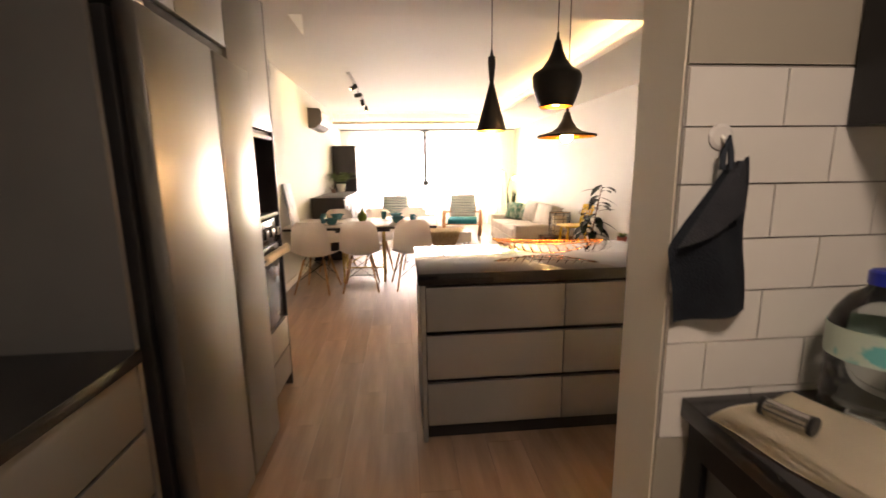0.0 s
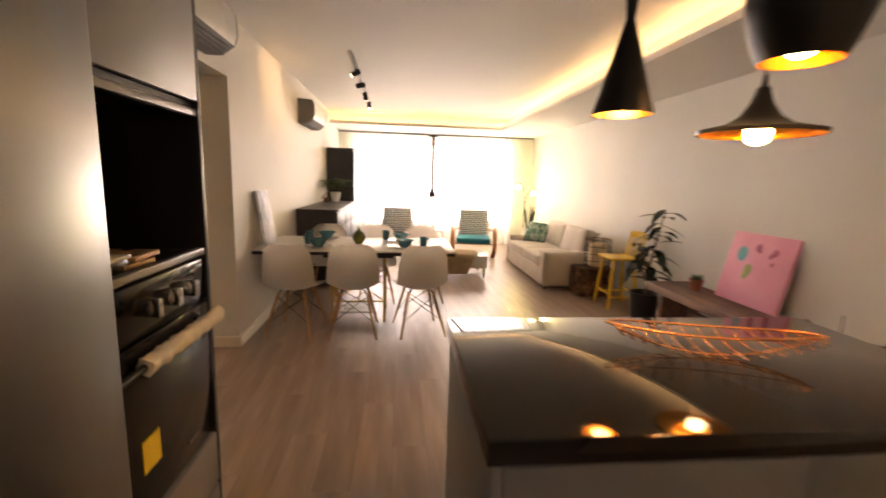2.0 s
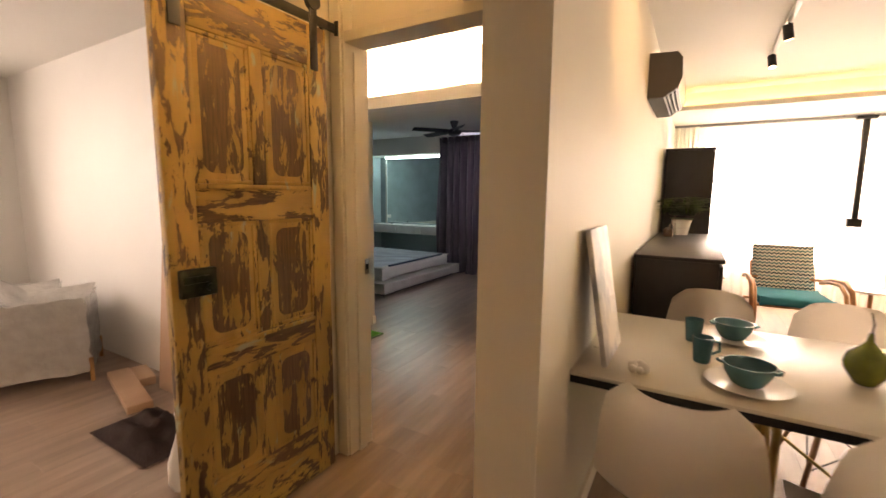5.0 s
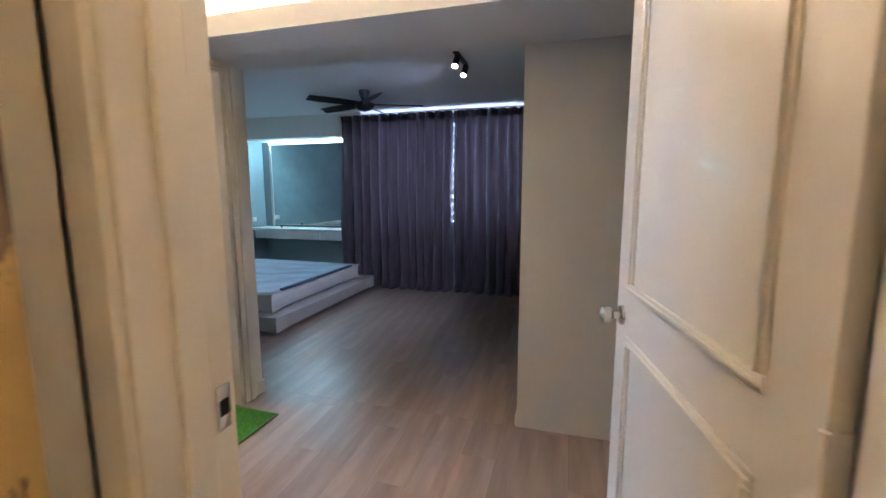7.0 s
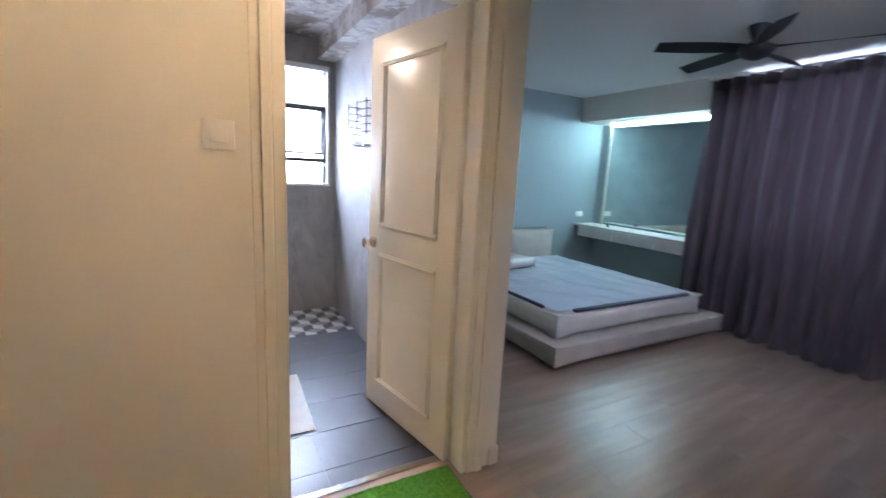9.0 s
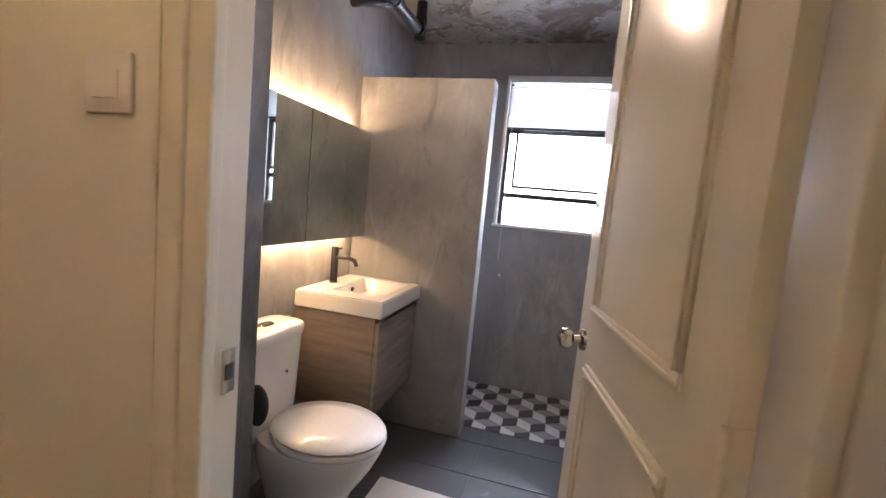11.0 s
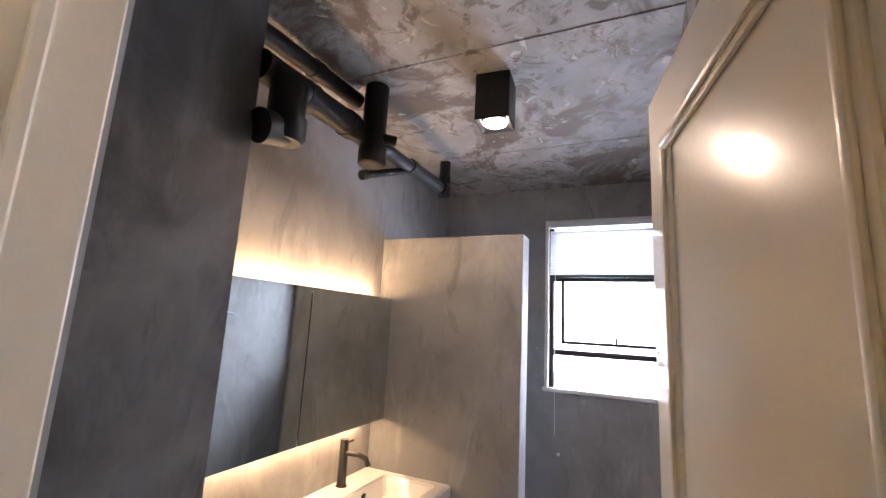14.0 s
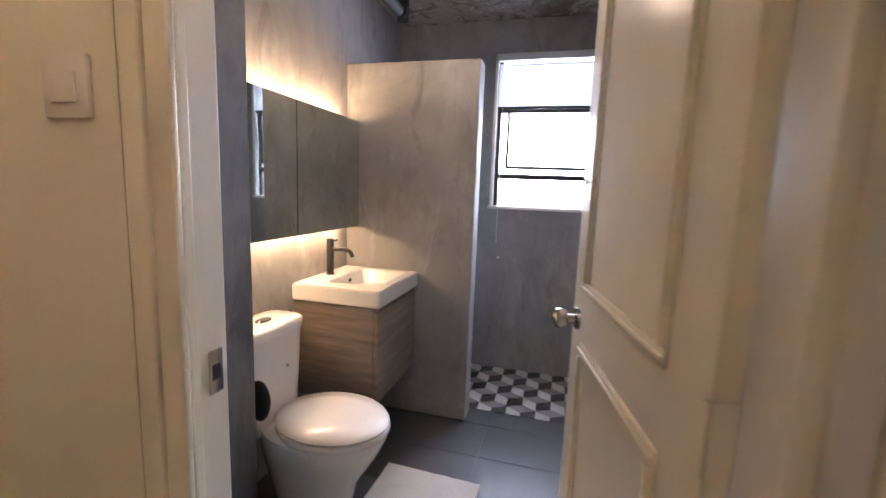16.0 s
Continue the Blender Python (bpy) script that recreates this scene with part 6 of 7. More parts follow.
def panel_door(label, hinge, angle, width, height, knob_side=1):
    """A door leaf that runs along local +x from its hinge, mouldings on both faces."""
    d = thing("panel_door", label, "door", hinge, angle)
    bm = B(); box(bm, 0.003, width, -0.018, 0.018, 0.012, height, 0.003)
    leaf = part("leaf", bm, "trim", d)
    a, w = 0.125, 0.030
    for z0, z1 in ((0.165, 0.922), (1.058, height - 0.125)):
        for f in (-1, 1):
            for b in ((a, width - a, z0, z0 + w), (a, width - a, z1 - w, z1), (a, a + w, z0 + w, z1 - w), (width - a - w, width - a, z0 + w, z1 - w)):
                bm = B(); box(bm, b[0], b[1], 0.0175 * f if f > 0 else -0.026, 0.026 if f > 0 else -0.0175, b[2], b[3], 0.003)
                mx, mz = (0.009, 0) if b[1] - b[0] < 2 * w else (0, 0.009)
                box(bm, b[0] + mx, b[1] - mx, 0.0255 * f if f > 0 else -0.034, 0.034 if f > 0 else -0.0255, b[2] + mz, b[3] - mz, 0.004)
                part("moulding", bm, "trim", leaf)
    for f in (-1, 1):
        bm = B(); lathe(bm, [(0.032, 0.0), (0.030, 0.008), (0.012, 0.012), (0.011, 0.030), (0.022, 0.036), (0.028, 0.050), (0.026, 0.064), (0.012, 0.072)], 24)
        bmesh.ops.transform(bm, matrix=Matrix.Translation((width - 0.06, 0.018 * f, 0.97)) @ pose(0, 0, 0, -90 * f), verts=bm.verts)
        part("knob", bm, "chrome", d, "round brushed metal knob", smooth=50)
    bm = B(); box(bm, width - 0.001, width + 0.002, -0.011, 0.011, 0.92, 1.02)
    part("latch_plate", bm, "chrome", d, "steel latch plate")
    for z in (0.28, 1.02, 1.80):
        bm = B(); rod(bm, (0.0, 0.02, z - 0.05), (0.0, 0.02, z + 0.05), 0.007); box(bm, 0.0, 0.004, -0.016, 0.02, z - 0.05, z + 0.05)
        part("hinge", bm, "trim", d, "cream painted hinge")
    return d


panel_door("cream painted bedroom door standing open", (-1.143, 6.012, 0), math.degrees(math.atan2(0.645, -0.112)), 0.905, 2.06)
panel_door("cream painted bathroom door standing half open", (-3.545, 7.488, 0), math.degrees(math.atan2(-0.15, -0.76)), 0.735, 2.038)


def switch(place, rz, w, h, label):
    s = thing("light_switch", label, "switch", place, rz)
    bm = B(); box(bm, -w / 2, w / 2, -0.009, 0, -h / 2, h / 2, 0.003)
    part("plate", bm, "shell", s)
    bm = B(); box(bm, -w * 0.28, w * 0.28, -0.013, -0.008, -h * 0.26, h * 0.22, 0.002)
    part("rocker", bm, "shell", s)
    return s


switch((-3.449, 6.572, 1.445), 90, 0.088, 0.088, "cream light switch on the vestibule wall")
switch((-6.299, 11.08, 0.90), 90, 0.13, 0.07, "white socket plate above the desk")

# ---- study ----
win = tagged(thing("window_2", "study window with an aluminium frame", "window"), kind="structure")
for nm, b in (("frame", (-6.70, -6.64, 3.1, 3.15, 0.85, 2.15)), ("frame", (-6.70, -6.64, 4.70, 4.75, 0.85, 2.15)), ("frame", (-6.70, -6.64, 3.15, 4.70, 0.85, 0.90)), ("frame", (-6.70, -6.64, 3.15, 4.70, 2.10, 2.15)), ("frame", (-6.70, -6.64, 3.15, 4.70, 1.30, 1.36)), ("frame", (-6.70, -6.64, 3.90, 3.95, 0.90, 2.10))):
    bm = B(); box(bm, *b, bevel=0.003)
    part(nm, bm, "ac_white", win)
bm = B(); box(bm, -6.672, -6.668, 3.15, 4.70, 0.90, 2.10)
part("pane", bm, "glass", win).visible_shadow = False
bd2 = solid("backdrop_side", [(-60.2, -60, -40, 45, -20, 40)], glow("bright_side_haze", (0.93, 0.97, 1.0), 2.4), "hazy bright distance outside", category="backdrop")
curtain("sheer_curtain", "sheer white curtain beside the study window", 4.45, 5.45, -6.50, 0.02, 2.36, 9, 0.03, "sheer", flare=0.3, axis="y")


def wrapped(place, rz, l, w, h):
    """A wooden-framed armchair under loose clear film; its back stands at -x."""
    f = thing("wrapped_armchair", "armchair wrapped in clear plastic film", "furniture", place, rz, "wrapped furniture in the study")
    bm = B()
    def skin(u, v):
        # v runs up one flank, over the arms and seat, and down the other flank
        x = -l / 2 + l * u
        top = h * (1.0 - 0.26 * min(1.0, u * 2.6) + 0.05 * u)
        a = v * (2 * top + w)
        if a < top:
            y, z = -w / 2, 0.07 + a * (top - 0.07) / top
        elif a < top + w:
            y, z = -w / 2 + a - top, top - 0.10 * math.sin(math.pi * (a - top) / w) * min(1, 3 * u)
        else:
            y, z = w / 2, top - (a - top - w) * (top - 0.07) / top
        c = 0.016 * noise.noise_vector(Vector((x * 7, y * 7, z * 16)))
        return (x + c.x, y + c.y, max(0.06, z + c.z))
    grid(bm, skin, 30, 70, 0.004)
    part("wrap", bm, "clearwrap", f, smooth=80)
    for x, t in ((-l / 2 - 0.008, h * 0.97), (l / 2 + 0.008, h * 0.76)):
        bm = B()
        grid(bm, lambda u, v: (x + 0.012 * noise.noise(Vector((u * 6, v * 9, x))), (u - 0.5) * w, 0.07 + (t - 0.07) * v), 16, 18, 0.004)
        part("wrap_end", bm, "clearwrap", f, smooth=80)
    bm = B(); soft_box(bm, -l / 2 + 0.03, l / 2 - 0.03, -w / 2 + 0.03, w / 2 - 0.03, 0.10, h * 0.55, 0.05)
    part("seat", bm, "clearwrap", f, smooth=60)
    for x in (-l / 2 - 0.012, l / 2 + 0.012):
        for y in (-w / 2 - 0.004, w / 2 + 0.004):
            bm = B(); rod(bm, (x * 0.97, y * 0.97, 0), (x * 0.97, y * 0.97, h * 0.22), 0.014)
            part("leg", bm, "beech", f, "pale wooden leg")
    return f


wrapped((-4.70, 5.34, 0), 64, 0.66, 0.58, 0.80)
wrapped((-5.30, 5.34, 0), 72, 0.66, 0.56, 0.76)
M["plywood"] = mat("pale_plywood", (0.55, 0.36, 0.24), (0.47, 0.30, 0.19), 3.0, 0.6, bump=0.05, stretch=(1, 1, 0.3))
M["brown_cloth"] = mat("dark_brown_cloth", (0.06, 0.035, 0.03), rough=0.9, bump=0.4, bscale=60)
M["bag"] = mat("white_plastic_bag", (0.75, 0.73, 0.70), rough=0.35, bump=0.5, bscale=18)
pl = thing("plywood_board", "pale plywood board leaning on the study wall", "board", (-3.76, 5.70, 0), rx=-5)
bm = B(); box(bm, 0, 0.72, 0, 0.018, 0.0, 1.27, 0.002)
part("sheet", bm, "plywood", pl)
fb = thing("flat_carton", "flat cardboard carton on the study floor", "carton", (-4.25, 5.58, 0), -14)
bm = B(); box(bm, 0, 0.75, 0, 0.14, 0, 0.05, 0.004); box(bm, 0.05, 0.35, 0.14, 0.24, 0, 0.06, 0.004)
part("carton", bm, "plywood", fb)
clo = thing("cloth_pile", "crumpled dark brown cloth on the study floor", "cloth", (-3.15, 5.36, 0))
bm = B()
grid(bm, lambda u, v: ((u - 0.5) * 0.62, (v - 0.5) * 0.36, 0.012 + 0.09 * math.sin(math.pi * u) * math.sin(math.pi * v) * (1 + 0.9 * noise.noise(Vector((u * 6, v * 6, 1))))), 26, 20, 0.008)
part("cloth", bm, "brown_cloth", clo, smooth=80)
for x, y, r in ((-2.55, 5.28, 0.10), (-2.72, 5.40, 0.09)):
    bg = thing("plastic_bag", "white plastic bag standing on the study floor", "bag", (x, y, 0), group="bags in the study")
    bm = B()
    rings(bm, [[(r * s * (1 + 0.16 * math.sin(5 * a + 3 * z)) * math.cos(a), r * s * (1 + 0.16 * math.cos(4 * a + 5 * z)) * math.sin(a), z) for a in [k * 0.314 for k in range(20)]] for z, s in ((0.0, 0.9), (0.05, 1.1), (0.14, 1.05), (0.22, 0.8), (0.29, 0.6), (0.36, 0.7), (0.40, 0.4))])
    part("bag", bm, "bag", bg, smooth=60)

# ---- bedroom ----
M["bedbase"] = mat("beige_upholstery", (0.46, 0.42, 0.36), (0.41, 0.37, 0.31), 6.0, 0.9, bump=0.2, bscale=240)
M["mattress"] = mat("cream_mattress_fabric", (0.66, 0.63, 0.57), (0.62, 0.59, 0.53), 4.0, 0.85, bump=0.15, bscale=160)
M["film"] = mat("plastic_film_over_sheet", (0.90, 0.93, 0.98), (0.82, 0.87, 0.96), 2.5, 0.20, bump=0.35, bscale=7, coat=0.4)
M["navy"] = mat("navy_mattress_edge", (0.05, 0.06, 0.10), rough=0.6)
bed = thing("platform_bed", "low beige upholstered platform bed", "bed")
bm = B(); soft_box(bm, -6.22, -4.065, 8.655, 10.77, 0.035, 0.185, 0.03)
part("base", bm, "bedbase", bed, smooth=50)
bm = B(); box(bm, -6.15, -4.16, 8.75, 10.67, 0.0, 0.034)
part("plinth", bm, "black", bed)
bm = B(); soft_box(bm, -6.29, -6.15, 8.85, 10.52, 0.20, 0.72, 0.06)
part("headboard", bm, "bedbase", bed, smooth=50)
ma = thing("mattress", "mattress covered with bluish plastic film", "mattress")
bm = B(); soft_box(bm, -6.13, -4.19, 8.77, 10.58, 0.187, 0.37, 0.06)
part("body", bm, "mattress", ma, smooth=60)
bm = B(); grid(bm, lambda u, v: (-6.10 + 1.84 * u, 8.83 + 1.69 * v, 0.376 + 0.007 * noise.noise(Vector((u * 5, v * 9, 0))) + 0.004 * abs(noise.noise(Vector((u * 16 + v * 7, v * 22, 4))))), 70, 60, 0.004)
part("film", bm, "film", ma, "crinkled clear plastic film", smooth=80)
for b in ((-4.255, -4.215, 8.98, 10.42), (-4.95, -4.40, 8.80, 8.825)):
    bm = B(); box(bm, b[0], b[1], b[2], b[3], 0.362, 0.386, 0.004)
    part("edge_strip", bm, "navy", ma, "navy edge strip")
pw = thing("pillow", "white wrapped pillow on the bed", "pillow", (-5.70, 9.42, 0.383), 8)
bm = B(); soft_box(bm, -0.19, 0.19, -0.29, 0.29, 0.0, 0.11, 0.05, puff=0.2)
part("pillow_case", bm, "plate", pw, smooth=60)
bm = B(); box(bm, 0.08, 0.13, -0.03, 0.03, 0.096, 0.104)
part("tag", bm, "navy", pw, "small printed tag")
dk = thing("floating_desk", "white floating desk fixed in the niche", "desk")
M["deskwhite"] = mat("white_desk_laminate", (0.62, 0.62, 0.57), rough=0.4)
bm = B(); box(bm, -6.29, -4.45, 10.98, 11.37, 0.75, 0.775, 0.003)
part("desktop", bm, "deskwhite", dk)
for x0, x1 in ((-6.20, -5.64), (-5.63, -5.05), (-5.04, -4.46)):
    bm = B(); box(bm, x0, x1, 10.985, 11.003, 0.62, 0.748, 0.003)
    part("drawer_front", bm, "deskwhite", dk)
bm = B(); box(bm, -6.20, -4.46, 11.005, 11.36, 0.62, 0.748)
part("body", bm, "deskwhite", dk)
sm = thing("desk_bottle", "tiny dark bottle on the desk", "bottle", (-5.8, 11.10, 0.777))
bm = B(); lathe(bm, [(0.012, 0), (0.012, 0.03), (0.006, 0.04)], 12)
part("bottle", bm, "black", sm)
M["mirror"] = mat("silvered_mirror", (0.70, 0.76, 0.74), rough=0.03, metal=1.0, bump=0.0, rvar=0.005)
mi = thing("wall_mirror", "frameless mirror at the back of the niche", "mirror")
bm = B(); box(bm, -6.12, -4.40, 11.368, 11.378, 0.80, 2.08)
part("glass", bm, "mirror", mi)
bm = B(); box(bm, -6.16, -6.125, 11.36, 11.378, 0.78, 2.10)
part("edge_strip", bm, "wall_greige", mi)
nl = thing("niche_light", "cool light strip under the niche beam", "light strip")
bm = B(); box(bm, -6.1, -4.45, 11.30, 11.36, 2.09, 2.117, 0.002)
part("tube", bm, "led_cool", nl)

pleated("blackout_curtain", "heavy mauve-grey satin curtain hanging in deep folds", -4.60, -2.995, 10.92, 0.012, 2.375, 12, "velvet", 3, 0.012)
pleated("blackout_curtain", "heavy mauve-grey satin curtain hanging in deep folds", -2.975, -1.76, 10.92, 0.012, 2.375, 9, "velvet", 8, -0.010)
cr = thing("curtain_rail", "white curtain rail below the bedroom ceiling", "curtain rail")
bm = B(); box(bm, -4.62, -1.75, 10.90, 10.94, 2.378, 2.395, 0.002)
part("rail", bm, "plate", cr)
win = tagged(thing("window_3", "bedroom window with white louvres behind the curtains", "window"), kind="structure")
for k in range(11):
    bm = B(); box(bm, -4.36, -2.04, 11.43, 11.445, 0.93 + 0.124 * k, 1.0 + 0.124 * k, 0.002)
    part("louvre", bm, "blind", win)
for x0, x1 in ((-4.4, -4.36), (-3.22, -3.18), (-2.04, -2.0)):
    bm = B(); box(bm, x0, x1, 11.42, 11.46, 0.9, 2.3, 0.003)
    part("frame", bm, "ac_side", win)

fan = thing("ceiling_fan", "black five-blade ceiling fan", "fan", (-3.66, 9.78, 2.43))
FZ = 0.05
bm = B(); lathe(bm, [(0.02, -0.13), (0.045, -0.06), (0.06, -0.015), (0.06, -0.001)], 24)
part("canopy", bm, "black", fan, smooth=50)
bm = B(); rod(bm, (0, 0, -0.18), (0, 0, -0.05), 0.012)
part("downrod", bm, "black", fan)
bm = B(); lathe(bm, [(r, z + FZ) for r, z in ((0.02, -0.27), (0.075, -0.25), (0.105, -0.215), (0.11, -0.19), (0.06, -0.165), (0.03, -0.15))], 28)
part("motor", bm, "black", fan, smooth=50)
for k in range(5):
    bm = B()
    a = Matrix.Rotation(k * 2 * math.pi / 5 + 0.35, 4, "Z")
    grid(bm, lambda u, v: (0.09 + 0.55 * u, (v - 0.5) * (0.075 + 0.055 * math.sin(math.pi * min(1, u * 0.9))), -0.195 + FZ + 0.018 * (v - 0.5) * 2 - 0.01 * u), 12, 4, 0.008)
    bmesh.ops.transform(bm, matrix=a, verts=bm.verts)
    part("blade", bm, "black", fan, smooth=50)
sp = thing("spot_bar", "black ceiling spot bar with two lit heads", "spotlight", (-2.37, 8.92, 2.43))
bm = B(); box(bm, -0.02, 0.02, -0.18, 0.18, -0.022, -0.001, 0.003)
part("bar", bm, "black", sp)
M["spot_white"] = glow("lit_white_spot", (1.0, 0.93, 0.82), 30.0)
for y in (-0.14, 0.14):
    d = Vector((-0.15, -0.55, -1)).normalized(); c = Vector((0, y, -0.075))
    bm = B(); rod(bm, (0, y, -0.02), c, 0.005); rod(bm, c - d * 0.045, c + d * 0.045, 0.026, n=18)
    hd = part("spot_head", bm, "black", sp, smooth=40)
    bm = B(); rod(bm, c + d * 0.0455, c + d * 0.047, 0.021, n=18)
    part("lens", bm, "spot_white", hd, "lit lamp face")
    bulb("bedroom_spot_light", Vector((-2.37, 8.92, 2.43)) + c + d * 0.06, 29, (0.64, 0.74, 1.0), 0.09, 104, Vector((-4.9, 9.3, 0.4)) if y < 0 else Vector((-4.7, 10.2, 0.7)))
gr = thing("bath_mat", "bright green chenille mat by the bathroom door", "mat", (-3.525, 6.875, 0), -1)
M["green_pile"] = mat("green_chenille", (0.13, 0.36, 0.03), (0.07, 0.24, 0.015), 60.0, 1.0, bump=1.0, bscale=140)
bm = B()
grid(bm, lambda u, v: (0.36 * u, 0.60 * v, 0.012 + 0.006 * (math.sin(u * 90) * 0.5 + 0.5) * (math.sin(v * 150) * 0.5 + 0.5) + 0.003 * noise.noise(Vector((u * 30, v * 50, 0)))), 60, 100, 0.01)
part("tufting", bm, "green_pile", gr, smooth=60)
bm = B()
for b in ((-0.006, 0.0, -0.006, 0.606), (0.36, 0.366, -0.006, 0.606), (0, 0.36, -0.006, 0), (0, 0.36, 0.60, 0.606)):
    box(bm, *b, 0.001, 0.010)
part("hem", bm, "leaf_light", gr)

# ---- bathroom ----
M["grey_oak"] = mat("grey_oak_veneer", (0.29, 0.235, 0.19), (0.16, 0.125, 0.10), 3.0, 0.5, bump=0.12, bscale=22, stretch=(1.2, 1.2, 12), contrast=(0.3, 0.7), detail=9.0)
va = thing("vanity_unit", "grey oak wall-hung vanity cabinet", "cabinet")
bm = B(); box(bm, -5.235, -4.715, 6.062, 6.478, 0.30, 0.768, 0.002)
part("body", bm, "grey_oak", va)
bm = B(); box(bm, -5.228, -4.712, 6.482, 6.502, 0.302, 0.745, 0.003)
part("door", bm, "grey_oak", va)
bs = thing("basin", "white rectangular basin slab on the vanity", "basin")
bm = B()
X0, X1, YA, YB, ZA, ZZ = -5.237, -4.70, 6.062, 6.515, 0.77, 0.85
ox = [(X0, YA), (X1, YA), (X1, YB), (X0, YB)]
ix = [(-5.18, 6.20), (-4.80, 6.20), (-4.80, 6.455), (-5.18, 6.455)]
dx = [(-5.14, 6.23), (-4.84, 6.23), (-4.84, 6.42), (-5.14, 6.42)]
lo, hi, inn, deep = ([bm.verts.new((x, y, z)) for x, y in q] for q, z in ((ox, ZA), (ox, ZZ), (ix, ZZ), (dx, ZZ - 0.065)))
for i in range(4):
    j = (i + 1) % 4
    for a, b in ((lo, hi), (hi, inn), (inn, deep)):
        bm.faces.new((a[i], a[j], b[j], b[i]))
bm.faces.new(deep); bm.faces.new(lo[::-1])
bmesh.ops.bevel(bm, geom=[e for e in bm.edges], offset=0.006, segments=2, affect="EDGES")
part("slab", bm, "porcelain", bs)
# The overflow isn't cut; a near-black disc paints its shade.
bm = B(); rod(bm, (-4.99, 6.213, 0.822), (-4.99, 6.220, 0.820), 0.012, n=16)
part("overflow", bm, "gap_shade", bs, "near-black disc as the shade in the overflow")
ta = thing("basin_tap", "matt black basin mixer tap", "tap", (-4.965, 6.115, 0.85), 0)
bm = B(); lathe(bm, [(0.024, 0), (0.024, 0.004), (0.019, 0.006), (0.019, 0.185), (0.017, 0.19)], 24)
part("body", bm, "black", ta, smooth=40)
bm = B(); tube(bm, [(0, 0.01, 0.135), (0, 0.08, 0.138), (0, 0.115, 0.128), (0, 0.13, 0.10)], 0.011, 12)
part("spout", bm, "black", ta, smooth=80)
bm = B(); rod(bm, (0, 0, 0.17), (-0.05, 0.01, 0.178), 0.005)
part("lever", bm, "black", ta)
mc = thing("mirror_cabinet", "two-door mirror cabinet with warm light behind", "mirror cabinet")
bm = B(); box(bm, -5.17, -4.135, 6.085, 6.135, 1.11, 1.655)
part("body", bm, "greypanel", mc)
for x0, x1 in ((-5.205, -4.618), (-4.613, -4.133)):
    bm = B(); box(bm, x0, x1, 6.138, 6.158, 1.09, 1.672, 0.001)
    part("mirror_door", bm, "mirror", mc, smooth=None)
M["led_bath"] = glow("warm_vanity_strip", (1.0, 0.74, 0.38), 13.0)
for z, up in ((1.656, 1), (1.109, -1)):
    bm = B(); box(bm, -5.15, -4.15, 6.095, 6.110, min(z, z + 0.006 * up), max(z, z + 0.006 * up))
    part("light_strip", bm, "led_bath", mc, "warm light strip")
    area("mirror_strip_light", (-4.65, 6.104, z + 0.010 * up), (-4.65, 6.082, z + 0.3 * up), 1.0, 0.03, 6.0 if up > 0 else 3.6, (1.0, 0.70, 0.40))

to = thing("toilet", "white ceramic close-coupled toilet", "toilet", (-4.36, 6.06, 0))
def tank_ring(z, s):
    pts = []
    for k in range(28):
        a = k * 2 * math.pi / 28
        c, d = math.cos(a), math.sin(a)
        pts.append((0.172 * s * math.copysign(abs(c) ** 0.45, c), 0.105 + 0.09 * s * math.copysign(abs(d) ** 0.5, d), z))
    return pts
bm = B(); rings(bm, [tank_ring(0.36, 0.84), tank_ring(0.42, 0.90), tank_ring(0.72, 1.0)])
part("cistern", bm, "porcelain", to, smooth=50)
bm = B(); rings(bm, [tank_ring(0.722, 1.03), tank_ring(0.745, 1.06), tank_ring(0.765, 1.03), tank_ring(0.775, 0.9), tank_ring(0.778, 0.4)])
lid = part("cistern_lid", bm, "porcelain", to, smooth=60)
bm = B(); lathe(bm, [(0.032, 0.0), (0.032, 0.004), (0.026, 0.008)], 24)
bmesh.ops.transform(bm, matrix=Matrix.Translation((0.0, 0.11, 0.776)) @ Matrix.Diagonal((1.3, 0.8, 1, 1)), verts=bm.verts)
part("flush_button", bm, "chrome", lid, "oval chrome flush button")
def bowl_ring(z, w, y0, y1):
    c = (y0 + y1) / 2
    return [(w * math.cos(k * 0.2094), c + (y1 - y0) / 2 * math.sin(k * 0.2094), z) for k in range(30)]
bm = B(); rings(bm, [bowl_ring(0.0, 0.105, 0.20, 0.50), bowl_ring(0.06, 0.10, 0.18, 0.49), bowl_ring(0.18, 0.115, 0.14, 0.52), bowl_ring(0.30, 0.165, 0.12, 0.60), bowl_ring(0.375, 0.182, 0.12, 0.635), bowl_ring(0.39, 0.178, 0.12, 0.632)])
part("bowl", bm, "porcelain", to, smooth=60)
bm = B(); rings(bm, [bowl_ring(0.392, 0.182, 0.20, 0.64), bowl_ring(0.405, 0.188, 0.195, 0.645), bowl_ring(0.415, 0.182, 0.20, 0.64)])
part("seat", bm, "porcelain", to, smooth=60)
bm = B(); rings(bm, [bowl_ring(0.418, 0.178, 0.195, 0.637), bowl_ring(0.428, 0.184, 0.19, 0.642), bowl_ring(0.444, 0.172, 0.205, 0.63), bowl_ring(0.450, 0.11, 0.27, 0.56), bowl_ring(0.451, 0.02, 0.39, 0.44)])
part("seat_lid", bm, "porcelain", to, smooth=60)
bm = B(); rod(bm, (-0.02, 0.198, 0.60), (-0.02, 0.206, 0.60), 0.006)
part("screw_cap", bm, "chrome", to)
bw = thing("brush_holder", "black round brush holder on the cement wall", "brush holder", (-4.165, 6.30, 0.56))
